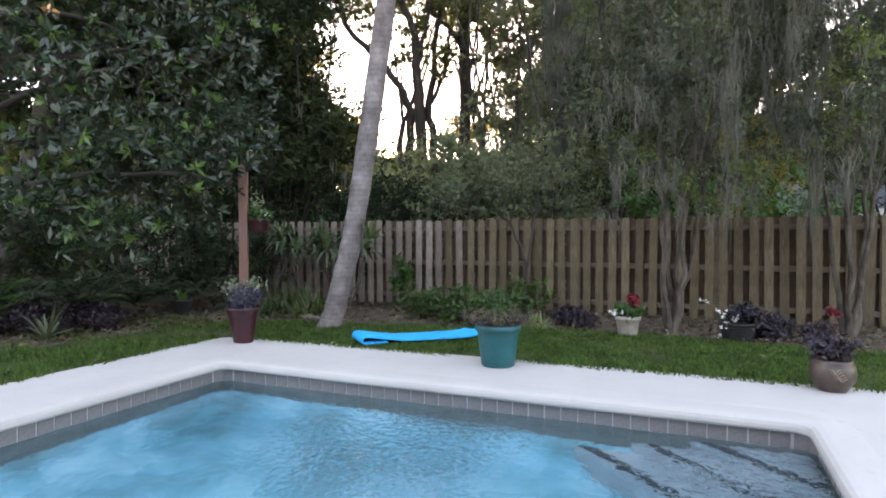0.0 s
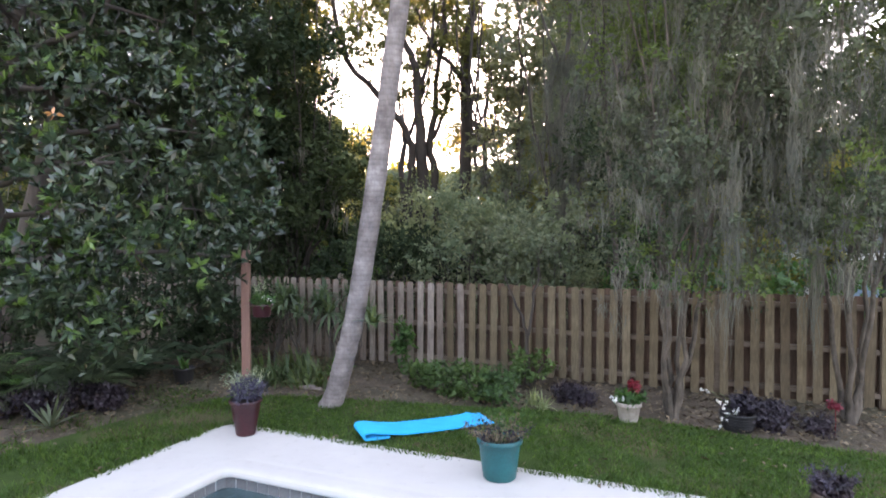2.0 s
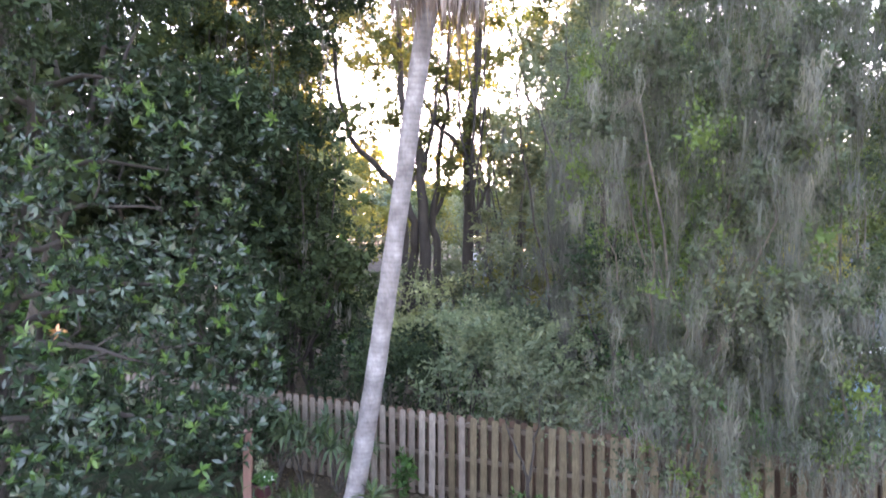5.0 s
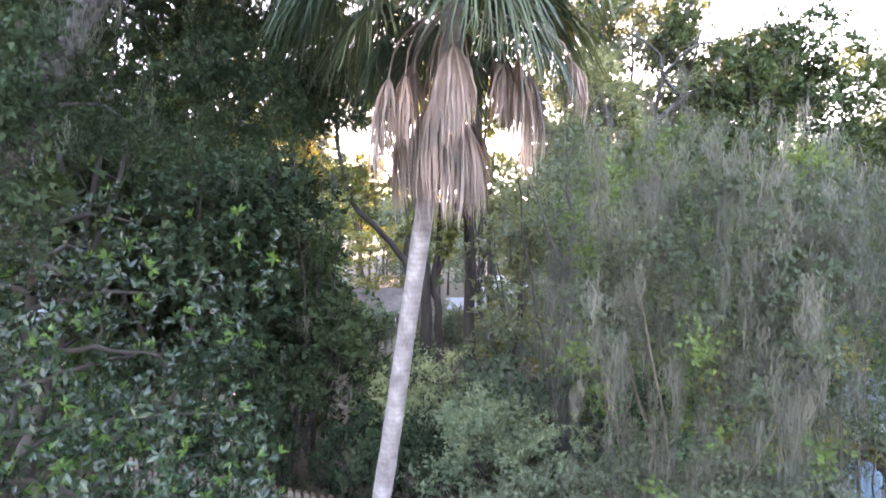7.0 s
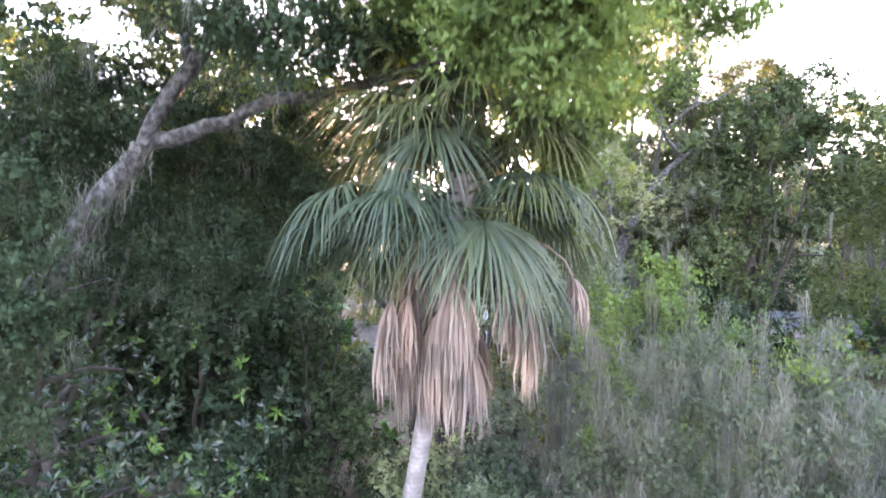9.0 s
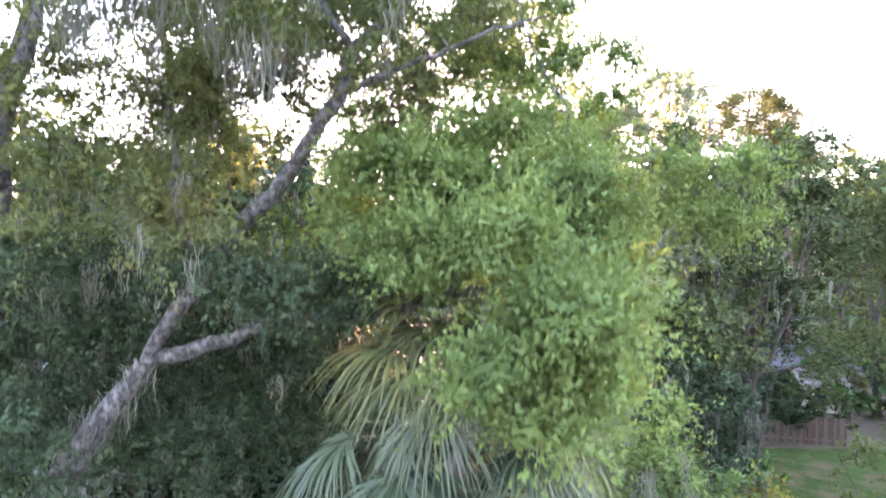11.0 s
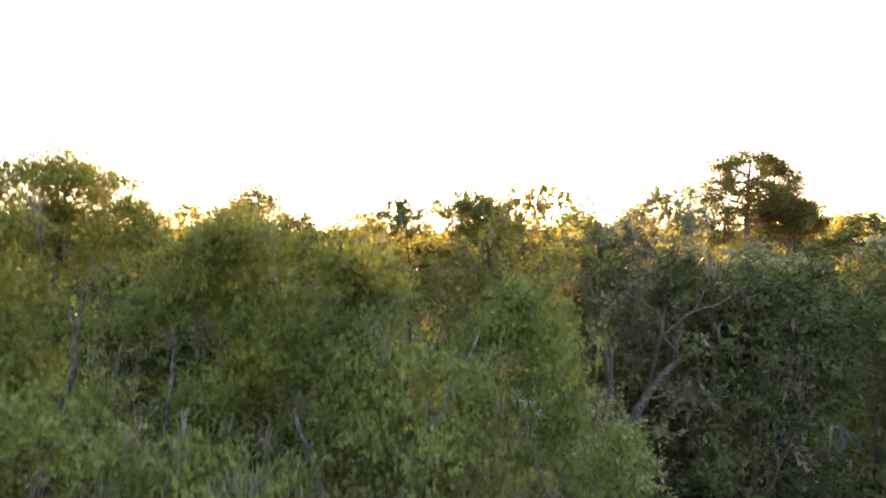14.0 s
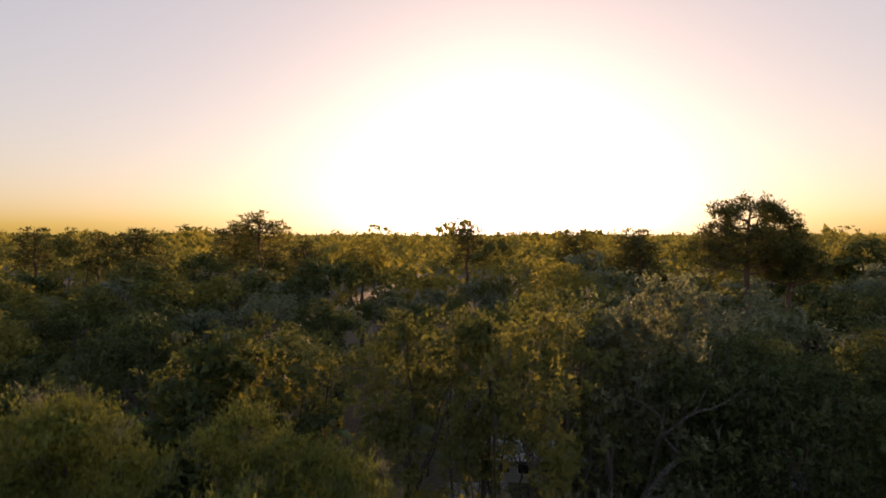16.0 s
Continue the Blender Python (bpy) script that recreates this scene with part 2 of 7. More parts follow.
# ---- mesh helpers ----
class Geo:
    """Collects vertices, quads and triangles."""

    def __init__(self):
        self.v, self.f, self.t, self.n = [], [], [], 0

    def add(self, v, f):
        self.v.append(np.asarray(v, float))
        self.f.append(np.asarray(f, np.int64) + self.n)
        self.n += len(v)

    def tube(self, pts, radii, sides=7):
        pts = np.asarray(pts, float)
        radii = np.broadcast_to(np.asarray(radii, float), (len(pts),))
        tang = np.gradient(pts, axis=0)
        tang /= np.linalg.norm(tang, axis=1)[:, None] + 1e-9
        ref = np.where(np.abs(tang[:, 2:3]) < 0.9, np.array([[0, 0, 1.0]]), np.array([[1.0, 0, 0]]))
        if np.mean(np.abs(tang[:, 2])) > 0.6:
            ref = np.broadcast_to(np.array([[1.0, 0.2, 0]]), pts.shape)
        a = np.cross(tang, ref)
        a /= np.linalg.norm(a, axis=1)[:, None] + 1e-9
        b = np.cross(tang, a)
        ang = np.linspace(0, 2 * np.pi, sides, endpoint=False)
        ring = pts[:, None] + radii[:, None, None] * (np.cos(ang)[None, :, None] * a[:, None] + np.sin(ang)[None, :, None] * b[:, None])
        k, s = len(pts), sides
        i, j = np.meshgrid(np.arange(k - 1), np.arange(s), indexing="ij")
        q = np.stack([i * s + j, i * s + (j + 1) % s, (i + 1) * s + (j + 1) % s, (i + 1) * s + j], -1).reshape(-1, 4)
        self.add(ring.reshape(-1, 3), q)

    def leaves(self, c, d, nrm, length, width, fold=0.12):
        """Pointed leaves at c along d, facing nrm."""
        n = len(c)
        d = d / (np.linalg.norm(d, axis=1)[:, None] + 1e-9)
        s = np.cross(d, nrm)
        s /= np.linalg.norm(s, axis=1)[:, None] + 1e-9
        up = np.cross(s, d)
        length, width = np.broadcast_to(length, (n,))[:, None], np.broadcast_to(width, (n,))[:, None]
        mid = c + d * length * 0.48 + up * length * fold
        v = np.stack([c, mid + s * width / 2, c + d * length, mid - s * width / 2], 1).reshape(-1, 3)
        self.add(v, np.arange(n * 4).reshape(-1, 4))

    def blades(self, c, d, nrm, length, width):
        """Small dart-shaped leaves of one triangle each."""
        n = len(c)
        d = d / (np.linalg.norm(d, axis=1)[:, None] + 1e-9)
        s = np.cross(d, nrm)
        s *= (np.broadcast_to(width, (n,)) / (np.linalg.norm(s, axis=1) + 1e-9) * 0.64)[:, None]
        ln = np.broadcast_to(length, (n,))[:, None]
        v = np.stack([c + s + d * ln * 0.12, c - s, c + d * ln], 1).reshape(-1, 3)
        self.v.append(v)
        self.t.append(np.arange(n * 3).reshape(-1, 3) + self.n)
        self.n += len(v)

    def ribbons(self, paths, widths, side):
        """Tapered strips: paths (n, k, 3), widths (n, k), side (n, 3)."""
        n, k, _ = paths.shape
        w = widths[:, :, None] * side[:, None, :] / 2
        v = np.stack([paths - w, paths + w], 2).reshape(-1, 3)
        base = (np.arange(n) * k * 2)[:, None, None]
        i = (np.arange(k - 1) * 2)[None, :, None]
        q = (base + i + np.array([0, 1, 3, 2])[None, None, :]).reshape(-1, 4)
        self.add(v, q)

    def obj(self, name, mat, parent=None, label="", smooth=False, m=None):
        me = bpy.data.meshes.new(name)
        v = np.concatenate(self.v)
        quads = np.concatenate(self.f).ravel() if self.f else np.empty(0, np.int64)
        tris = np.concatenate(self.t).ravel() if self.t else np.empty(0, np.int64)
        if m is not None:
            v = v @ np.array(m.to_3x3()).T + np.array(m.translation)
        me.vertices.add(len(v))
        me.vertices.foreach_set("co", v.ravel())
        me.loops.add(quads.size + tris.size)
        me.loops.foreach_set("vertex_index", np.concatenate([quads, tris]).astype(np.int32))
        me.polygons.add(quads.size // 4 + tris.size // 3)
        me.polygons.foreach_set("loop_start", np.concatenate([np.arange(0, quads.size, 4), quads.size + np.arange(0, tris.size, 3)]).astype(np.int32))
        if smooth:
            me.polygons.foreach_set("use_smooth", np.ones(len(me.polygons), bool))
        me.update(calc_edges=True)
        me.materials.append(mat)
        ob = new(name, me)
        ob.parent = parent
        if label:
            ob["label"] = label
        return ob


def part(name, bm, mat, parent=None, label="", smooth=False, recalc=True):
    me = bpy.data.meshes.new(name)
    if recalc:
        bmesh.ops.recalc_face_normals(bm, faces=bm.faces)
    bm.to_mesh(me)
    bm.free()
    if smooth:
        for p in me.polygons:
            p.use_smooth = True
    me.materials.append(mat)
    ob = new(name, me)
    ob.parent = parent
    if label:
        ob["label"] = label
    return ob


def thing(name, at=(0, 0, 0), rz=0.0, label="", category="", group="", kind=""):
    e = new(name)
    e.empty_display_size = 0.2
    e.matrix_world = pose(*at, 0, 0, rz)
    return tagged(e, label, category, group, kind)


def block(x0, x1, y0, y1, z0, z1, bevel=0.0, bm=None):
    bm = bm or bmesh.new()
    r = bmesh.ops.create_cube(bm, size=1, matrix=Matrix.LocRotScale(((x0 + x1) / 2, (y0 + y1) / 2, (z0 + z1) / 2), None, (x1 - x0, y1 - y0, z1 - z0)))
    if bevel:
        edges = {e for v in r["verts"] for e in v.link_edges}
        bmesh.ops.bevel(bm, geom=list(edges), offset=bevel, segments=2, affect="EDGES", profile=0.5)
    return bm


def lathe(profile, sides=36, bm=None):
    bm = bm or bmesh.new()
    rings = []
    for r, z in profile:
        if r < 1e-4:
            rings.append([bm.verts.new((0, 0, z))])
        else:
            rings.append([bm.verts.new((r * math.cos(2 * math.pi * i / sides), r * math.sin(2 * math.pi * i / sides), z)) for i in range(sides)])
    for a, b in zip(rings, rings[1:]):
        for i in range(sides):
            j = (i + 1) % sides
            if len(a) == 1 and len(b) > 1:
                bm.faces.new((a[0], b[i], b[j]))
            elif len(b) == 1 and len(a) > 1:
                bm.faces.new((a[i], a[j], b[0]))
            elif len(a) > 1:
                bm.faces.new((a[i], a[j], b[j], b[i]))
    return bm


def sphere_dirs(rng, n, lift=0.0):
    d = rng.normal(size=(n, 3))
    d[:, 2] += lift
    return d / np.linalg.norm(d, axis=1)[:, None]


def lobe_leaves(geo, rng, centres, radii, per, length, width, flat=0.8, droop=0.15, core=0.35, rag=0.28, lay=0.5, sprig=0):
    """Leaves spread over rounded clumps, or set along short sprigs that stand out of them."""
    m = len(centres)
    per_n = np.maximum(4, (per * (radii / radii.mean()) ** 2).astype(int))
    sc = np.array([1, 1, flat])
    if sprig:
        ci = np.repeat(np.arange(m), np.maximum(3, per_n // 7))
        q = sphere_dirs(rng, len(ci), 0.1)
        big = rng.uniform(1.4, 2.0, len(ci))
        geo.blades(centres[ci] + q * sc * (radii[ci] * rng.uniform(0.0, 0.6, len(ci)))[:, None], rng.normal(size=(len(ci), 3)), q + rng.normal(size=(len(ci), 3)) * 0.4 + np.array([0, 0, 0.3]), length * big, width * big)
        per_n = np.maximum(2, (per_n * 0.8).astype(int) // sprig)
        si = np.repeat(np.arange(m), per_n)
        k = len(si)
        out = sphere_dirs(rng, k, 0.2)
        base = centres[si] + out * sc * (radii[si] * rng.uniform(0.15, 0.85, k))[:, None]
        axis = out * sc * 0.9 + rng.normal(size=(k, 3)) * 0.4 + np.array([0, 0, 0.25 - droop])
        axis /= np.linalg.norm(axis, axis=1)[:, None]
        ln = radii[si] * rng.uniform(0.45, 1.05, k) * (1 + rag * rng.normal(size=k))
        idx = np.repeat(np.arange(k), sprig)
        n = len(idx)
        u = rng.uniform(0.05, 1.0, n)
        p = base[idx] + axis[idx] * (ln[idx] * u)[:, None] + rng.normal(size=(n, 3)) * (0.12 * radii[si][idx] * (1.1 - 0.7 * u))[:, None]
        p[:, 2] -= droop * ln[idx] * u ** 2
        rnd = rng.normal(size=(n, 3))
        d = axis[idx] * 0.7 + rnd * 0.5
        nrm = np.array([0, 0, 1.0]) + out[idx] * 0.6 + rng.normal(size=(n, 3)) * 0.45
        size = rng.uniform(0.7, 1.3, n) * (1.1 - 0.35 * u)
        geo.blades(p, d, nrm, length * size, width * size)
        return
    idx = np.repeat(np.arange(m), per_n)
    n = len(idx)
    out = sphere_dirs(rng, n, 0.25)
    shell = core + (1 - core) * rng.random(n) ** 0.5
    ragged = 1 + rag * rng.normal(size=n)
    p = centres[idx] + out * sc * (radii[idx] * shell * ragged)[:, None]
    rnd = rng.normal(size=(n, 3))
    flatwise = rnd - out * np.sum(rnd * out, axis=1)[:, None]
    d = (out * 0.7 + rnd * 0.6) * (1 - lay) + flatwise * lay + np.array([0, 0, -droop])
    nrm = out * (0.6 + 0.7 * lay) + np.array([0, 0, 0.6]) + rng.normal(size=(n, 3)) * (0.55 - 0.3 * lay)
    size = rng.uniform(0.65, 1.3, n)
    geo.blades(p, d, nrm, length * size, width * size)


def moss_strands(geo, rng, tops, per, length, width=0.014, spread=0.08):
    """Tapering tangles of curled hanging strands below the points given."""
    idx = np.repeat(np.arange(len(tops)), per)
    n = len(idx)
    off = rng.normal(size=(n, 3)) * np.array([spread, spread, spread * 0.8])
    near = np.exp(-np.sum(off[:, :2] ** 2, axis=1) / (2 * spread ** 2))
    bunch = rng.uniform(0.35, 1.25, len(tops))[idx]
    ln = length * bunch * (0.25 + 0.75 * near) * rng.uniform(0.35, 1.0, n)
    k = 5
    s = np.linspace(0, 1, k)
    path = np.repeat((tops[idx] + off)[:, None], k, 1)
    path[:, :, 2] -= ln[:, None] * s
    path[:, :, :2] -= off[:, None, :2] * (0.4 * s)[None, :, None]
    ph, fr, am = rng.uniform(0, 6.28, (n, 2)), rng.uniform(3, 8, (n, 1)), rng.uniform(0.01, 0.045, n)
    path[:, :, :2] += (am * np.minimum(1, ln * 3))[:, None, None] * np.sin(ph[:, None] + fr[:, None] * s[None, :, None]) + rng.normal(size=(n, k, 2)) * 0.012
    w = width * rng.uniform(0.6, 1.6, n)[:, None] * (1 - 0.8 * s[None])
    a = rng.uniform(0, np.pi, n)
    geo.ribbons(path, w, np.stack([np.cos(a), np.sin(a), np.zeros(n)], 1))


def wander(rng, a, b, k=5, sag=0.0, wob=0.06):
    """A crooked line from a to b."""
    a, b = np.asarray(a, float), np.asarray(b, float)
    s = np.linspace(0, 1, k)[:, None]
    ln = np.linalg.norm(b - a)
    p = a + (b - a) * s + rng.normal(size=(k, 3)) * ln * wob * np.sin(np.pi * s)
    p[:, 2] += sag * ln * np.sin(np.pi * s[:, 0])
    return p


def link_lobes(geo, rng, nodes, node_r, centres, thick=0.03, sides=4, sag=0.08, k=4):
    """Thin branches from the nearest limb to each clump; the clumps may hang on one another."""
    order = np.argsort([np.min(np.linalg.norm(nodes - c, axis=1)) for c in centres])
    pts, rad = nodes.copy(), node_r.copy()
    for i in order:
        c = centres[i]
        dist = np.linalg.norm(pts - c, axis=1) + 0.6 * np.maximum(0, pts[:, 2] - c[2])
        j = int(np.argmin(dist))
        line = wander(rng, pts[j], c, k, sag, 0.09)
        r0 = min(rad[j] * 0.7, thick * (1 + 0.25 * dist[j]))
        geo.tube(line, np.linspace(r0, r0 * 0.3, k), sides)
        pts, rad = np.concatenate([pts, line[1:]]), np.concatenate([rad, np.linspace(r0, r0 * 0.35, k)[1:]])


def region_lobes(rng, regions):
    """Clump centres in rounded regions (centre, radii, count), pushed towards their outside."""
    out = []
    for c, r, n in regions:
        d = sphere_dirs(rng, n, 0.2)
        s = 0.45 + 0.55 * rng.random(n) ** 0.6
        out.append(np.array(c) + d * np.array(r) * s[:, None])
    return np.concatenate(out)


def limbs_of(geo, rng, lines, sides=8):
    """Main limbs from lists of (x, y, z, radius); returns points and radii along them."""
    P, R = [], []
    for line in lines:
        a = np.array(line, float)
        t = np.arange(len(a))
        fine = np.linspace(0, len(a) - 1, (len(a) - 1) * 4 + 1)
        p = np.stack([np.interp(fine, t, a[:, j]) for j in range(4)], 1)
        sm = p.copy()
        sm[1:-1, :3] = (p[:-2, :3] + 2 * p[1:-1, :3] + p[2:, :3]) / 4
        seg = np.linalg.norm(np.diff(p[:, :3], axis=0), axis=1)[1:, None]
        sm[1:-1, :3] += rng.normal(size=(len(p) - 2, 3)) * (0.10 * sm[1:-1, 3:4] + 0.07 * seg * (sm[1:-1, 3:4] < 0.2))
        geo.tube(sm[:, :3], sm[:, 3], sides)
        P.append(sm[:, :3])
        R.append(sm[:, 3])
    return np.concatenate(P), np.concatenate(R)


def auto_limbs(rng, height, spread, fork, r, n=5, lean=0.05):
    """Trunk and rising limbs of a broad-leaved tree, standing at the origin."""
    top = np.array([rng.normal() * lean * height, rng.normal() * lean * height, fork * height])
    lines = [[(0, 0, -0.1, r * 1.35), (top[0] * 0.3, top[1] * 0.3, top[2] * 0.35, r), (*top, r * 0.8)]]
    a0 = rng.uniform(0, 6.28)
    for i in range(n):
        a = a0 + i * 6.28 / n + rng.normal() * 0.3
        reach = spread * rng.uniform(0.5, 0.8) * (0.35 if i == 0 else 1)
        end = np.array([top[0] + math.cos(a) * reach, top[1] + math.sin(a) * reach, height * rng.uniform(0.72, 0.9)])
        mid = top + (end - top) * np.array([0.6, 0.6, 0.45])
        rr = r * rng.uniform(0.35, 0.55)
        lines.append([(*top, rr * 1.2), (*mid, rr * 0.75), (*end, rr * 0.25)])
    return lines


def broad_tree(name, seed, lines, regions, lobe_r, per, leaf, leaf_m, bark_m, moss=0, moss_len=0.8, twig=0.03, label="", at=(0, 0, 0), sides=8, droop=0.15, category="tree", moss_w=0.014, per_moss=18, flat=0.8, group="", core=0.35, rag=0.28, lay=0.5, columns=0, sprig=14):
    rng = np.random.default_rng(seed)
    t = thing(name, at, 0, label, category, group)
    g = Geo()
    P, R = limbs_of(g, rng, lines, sides)
    c = region_lobes(rng, regions)
    link_lobes(g, rng, P, R, c, twig)
    g.obj("trunk", bark_m, t, smooth=True)
    g = Geo()
    lobe_leaves(g, rng, c, lobe_r * rng.uniform(0.6, 1.35, len(c)), per, leaf[0], leaf[1], flat, droop, core, rag, lay, sprig)
    g.obj("crown", leaf_m, t)
    if moss:
        g = Geo()
        pick = c[rng.integers(0, len(c), moss)] + rng.normal(size=(moss, 3)) * lobe_r * 0.6
        moss_strands(g, rng, pick, per_moss, moss_len, moss_w, 0.05 + 0.05 * lobe_r)
        if columns:
            tops = c[rng.integers(0, len(c), columns)]
            moss_strands(g, rng, np.repeat(tops, 5, 0) + rng.normal(size=(columns * 5, 3)) * np.array([0.06, 0.06, 0.6]), 22, 1.5, 0.009, 0.055)
        tagged(g.obj("moss", MOSS, t, "pale grey hanging moss"), kind="stuff")
    return t


# ---- the yard's own axes: u along the fence, v away from the pool ----
YARD = pose(-2.65, 7.16, 0, 0, 0, -23.1)
POOL_U, POOL_V = 6.12, -4.6


def yard(u, v, z=0.0):
    return YARD @ Vector((u, v, z))


# ground, with an opening for the pool
def ring_sheet(bm, inner, outer, z):
    a = [bm.verts.new((*p, z)) for p in inner]
    b = [bm.verts.new((*p, z)) for p in outer]
    for i in range(4):
        bm.faces.new((a[i], a[(i + 1) % 4], b[(i + 1) % 4], b[i]))


def ground_material():
    m, nt, b = material("leaf litter and soil")
    v = coords(nt)
    broad, mid, fine = noise_tex(nt, v, 0.25), noise_tex(nt, v, 2.2, 5), noise_tex(nt, v, 30, 6, 0.7)
    c = ramp(nt, mid, [(0.3, (0.05, 0.036, 0.025)), (0.55, (0.10, 0.073, 0.05)), (0.75, (0.165, 0.12, 0.08))])
    c = mixed(nt, "MIX", ramp(nt, broad, [(0.45, (0, 0, 0)), (0.65, (0.5, 0.5, 0.5))]), c, (0.06, 0.075, 0.028, 1))
    c = mixed(nt, "MULTIPLY", 1.0, c, ramp(nt, fine, [(0.3, (0.55, 0.55, 0.55)), (0.7, (1.3, 1.28, 1.2))]))
    nt.links.new(c, b.inputs["Base Color"])
    b.inputs["Roughness"].default_value = 0.95
    bumped(nt, b, fine, 0.8, 0.03)
    return m


def lawn_material():
    m, nt, b = material("lawn")
    v = coords(nt)
    broad, mid, fine = noise_tex(nt, v, 0.5), noise_tex(nt, v, 3.0, 5), noise_tex(nt, v, 60, 5, 0.7)
    c = ramp(nt, mid, [(0.3, (0.034, 0.058, 0.015)), (0.7, (0.058, 0.094, 0.023))])
    c = mixed(nt, "MIX", ramp(nt, broad, [(0.48, (0, 0, 0)), (0.64, (0.85, 0.85, 0.85))]), c, (0.13, 0.102, 0.062, 1))
    c = mixed(nt, "MULTIPLY", 1.0, c, ramp(nt, fine, [(0.3, (0.5, 0.5, 0.5)), (0.7, (1.35, 1.35, 1.3))]))
    nt.links.new(c, b.inputs["Base Color"])
    b.inputs["Roughness"].default_value, b.inputs["Specular IOR Level"].default_value = 0.95, 0.1
    bumped(nt, b, fine, 0.8, 0.03)
    return m


LAWN = lawn_material()
bm = bmesh.new()
ring_sheet(bm, [(-0.2, POOL_V - 0.2), (POOL_U + 0.2, POOL_V - 0.2), (POOL_U + 0.2, 0.2), (-0.2, 0.2)], [(-2500, -800), (2500, -800), (2500, 4500), (-2500, 4500)], -0.03)
ground = part("ground", bm, ground_material())
ground.matrix_world = YARD
tagged(ground, "brown leaf litter and bare soil under the trees", "ground", kind="structure")

LAWN_EDGE = [(-2.9, -7), (-2.95, -0.6), (-2.75, 1.2), (-2.2, 2.5), (-1.0, 3.05), (1.2, 3.45), (3.0, 3.85), (4.6, 4.0), (6.0, 3.7), (9, 3.6), (13, 3.5), (13, 1.2), (-1.1, 1.2), (-1.1, -7)]
bm = bmesh.new()
bm.faces.new([bm.verts.new((*p, -0.018)) for p in LAWN_EDGE])
bmesh.ops.triangulate(bm, faces=bm.faces)
lawn = part("lawn", bm, LAWN)
lawn.matrix_world = YARD
tagged(lawn, "short green lawn with dry sandy patches", "lawn", kind="structure")

bm = bmesh.new()
bm.faces.new([bm.verts.new((*p, -0.02)) for p in [(15.5, 26), (28, 27), (31, 37.5), (19, 37.5)]])
tagged(part("lawn", bm, LAWN), "neighbouring green lawn seen between the trees", "lawn", kind="structure")


def inside(poly, x, y):
    x, y = np.asarray(x), np.asarray(y)
    r = np.zeros(x.shape, bool)
    for (x0, y0), (x1, y1) in zip(poly, poly[1:] + poly[:1]):
        if y0 != y1:
            r ^= ((y0 > y) != (y1 > y)) & (x < (x1 - x0) * (y - y0) / (y1 - y0) + x0)
    return r


def grass():
    rng = np.random.default_rng(5)
    n = 130000
    u, v = rng.uniform(-4.3, 9.5, n), rng.uniform(-3.2, 4.1, n)
    bare = np.array([noise.noise((a * 0.6, b * 0.6, 3.1)) for a, b in zip(u[::10], v[::10])]).repeat(10)[:n]
    patch = np.array([noise.noise((a * 0.9, b * 0.9, 7.7)) for a, b in zip(u, v)])
    thin = (u < -2.6) & (rng.random(n) < np.clip((u + 4.2) / 1.8, 0, 1) * 0.75) & (v < 2.6)      # it thins out into the bed
    ok = (inside(LAWN_EDGE, u, v) | thin) & (patch + rng.normal(size=n) * 0.12 < 0.36 - 0.26 * (u < -0.9) * (v < 1.5))
    edge = np.where(v < 1.62, 1.35, 1.0) * np.where((u < -1.0) & (v < 1.3), 0.9, 1)
    u, v, edge = u[ok], v[ok], edge[ok]
    n = len(u)
    a = rng.uniform(0, 6.28, n)
    h = rng.uniform(0.03, 0.085, n) * edge * np.where(u < -0.9, 1.25, 1.0)
    lean = rng.normal(size=(n, 2)) * 0.7
    d = np.stack([lean[:, 0], lean[:, 1], np.ones(n)], 1)
    g = Geo()
    g.leaves(np.stack([u, v, np.full(n, -0.018)], 1), d, np.stack([np.cos(a), np.sin(a), np.zeros(n)], 1), h, rng.uniform(0.009, 0.018, n), 0.05)
    ob = g.obj("grass", GRASS)
    ob.matrix_world = YARD
    tagged(ob, "short green grass blades of the lawn", "grass", kind="stuff")


def litter():
    rng = np.random.default_rng(6)
    n = 15000
    u, v = rng.uniform(-5.5, 9.5, n), rng.uniform(-2, 6.5, n)
    on_lawn = inside(LAWN_EDGE, u, v)
    ok = ((~on_lawn) & ((v > 1.5) | (u < -2.7))) | (on_lawn & (rng.random(n) < 0.035))
    u, v = u[ok], v[ok]
    n = len(u)
    d = rng.normal(size=(n, 3)) * np.array([1, 1, 0.25])
    g = Geo()
    s = rng.uniform(0.5, 1.3, n)
    g.leaves(np.stack([u, v, rng.uniform(0.0, 0.03, n)], 1), d, np.tile([0, 0, 1.0], (n, 1)) + rng.normal(size=(n, 3)) * 0.3, 0.10 * s, 0.045 * s)
    ob = g.obj("fallen_leaves", LITTER)
    ob.matrix_world = YARD
    tagged(ob, "dry brown leaves lying under the fence and on the lawn", "leaves", kind="stuff")


# ---- pool ----
def rounded_rect(u0, u1, v0, v1, r, k=8):
    pts = []
    for cu, cv, a0 in ((u1 - r, v1 - r, 0), (u0 + r, v1 - r, 90), (u0 + r, v0 + r, 180), (u1 - r, v0 + r, 270)):
        for i in range(k + 1):
            a = radians(a0 + 90 * i / k)
            pts.append((cu + r * math.cos(a), cv + r * math.sin(a)))
    return pts


def loop_skin(bm, loops):
    rings = [[bm.verts.new(p) for p in l] for l in loops]
    for a, b in zip(rings, rings[1:]):
        for i in range(len(a)):
            j = (i + 1) % len(a)
            bm.faces.new((a[i], a[j], b[j], b[i]))


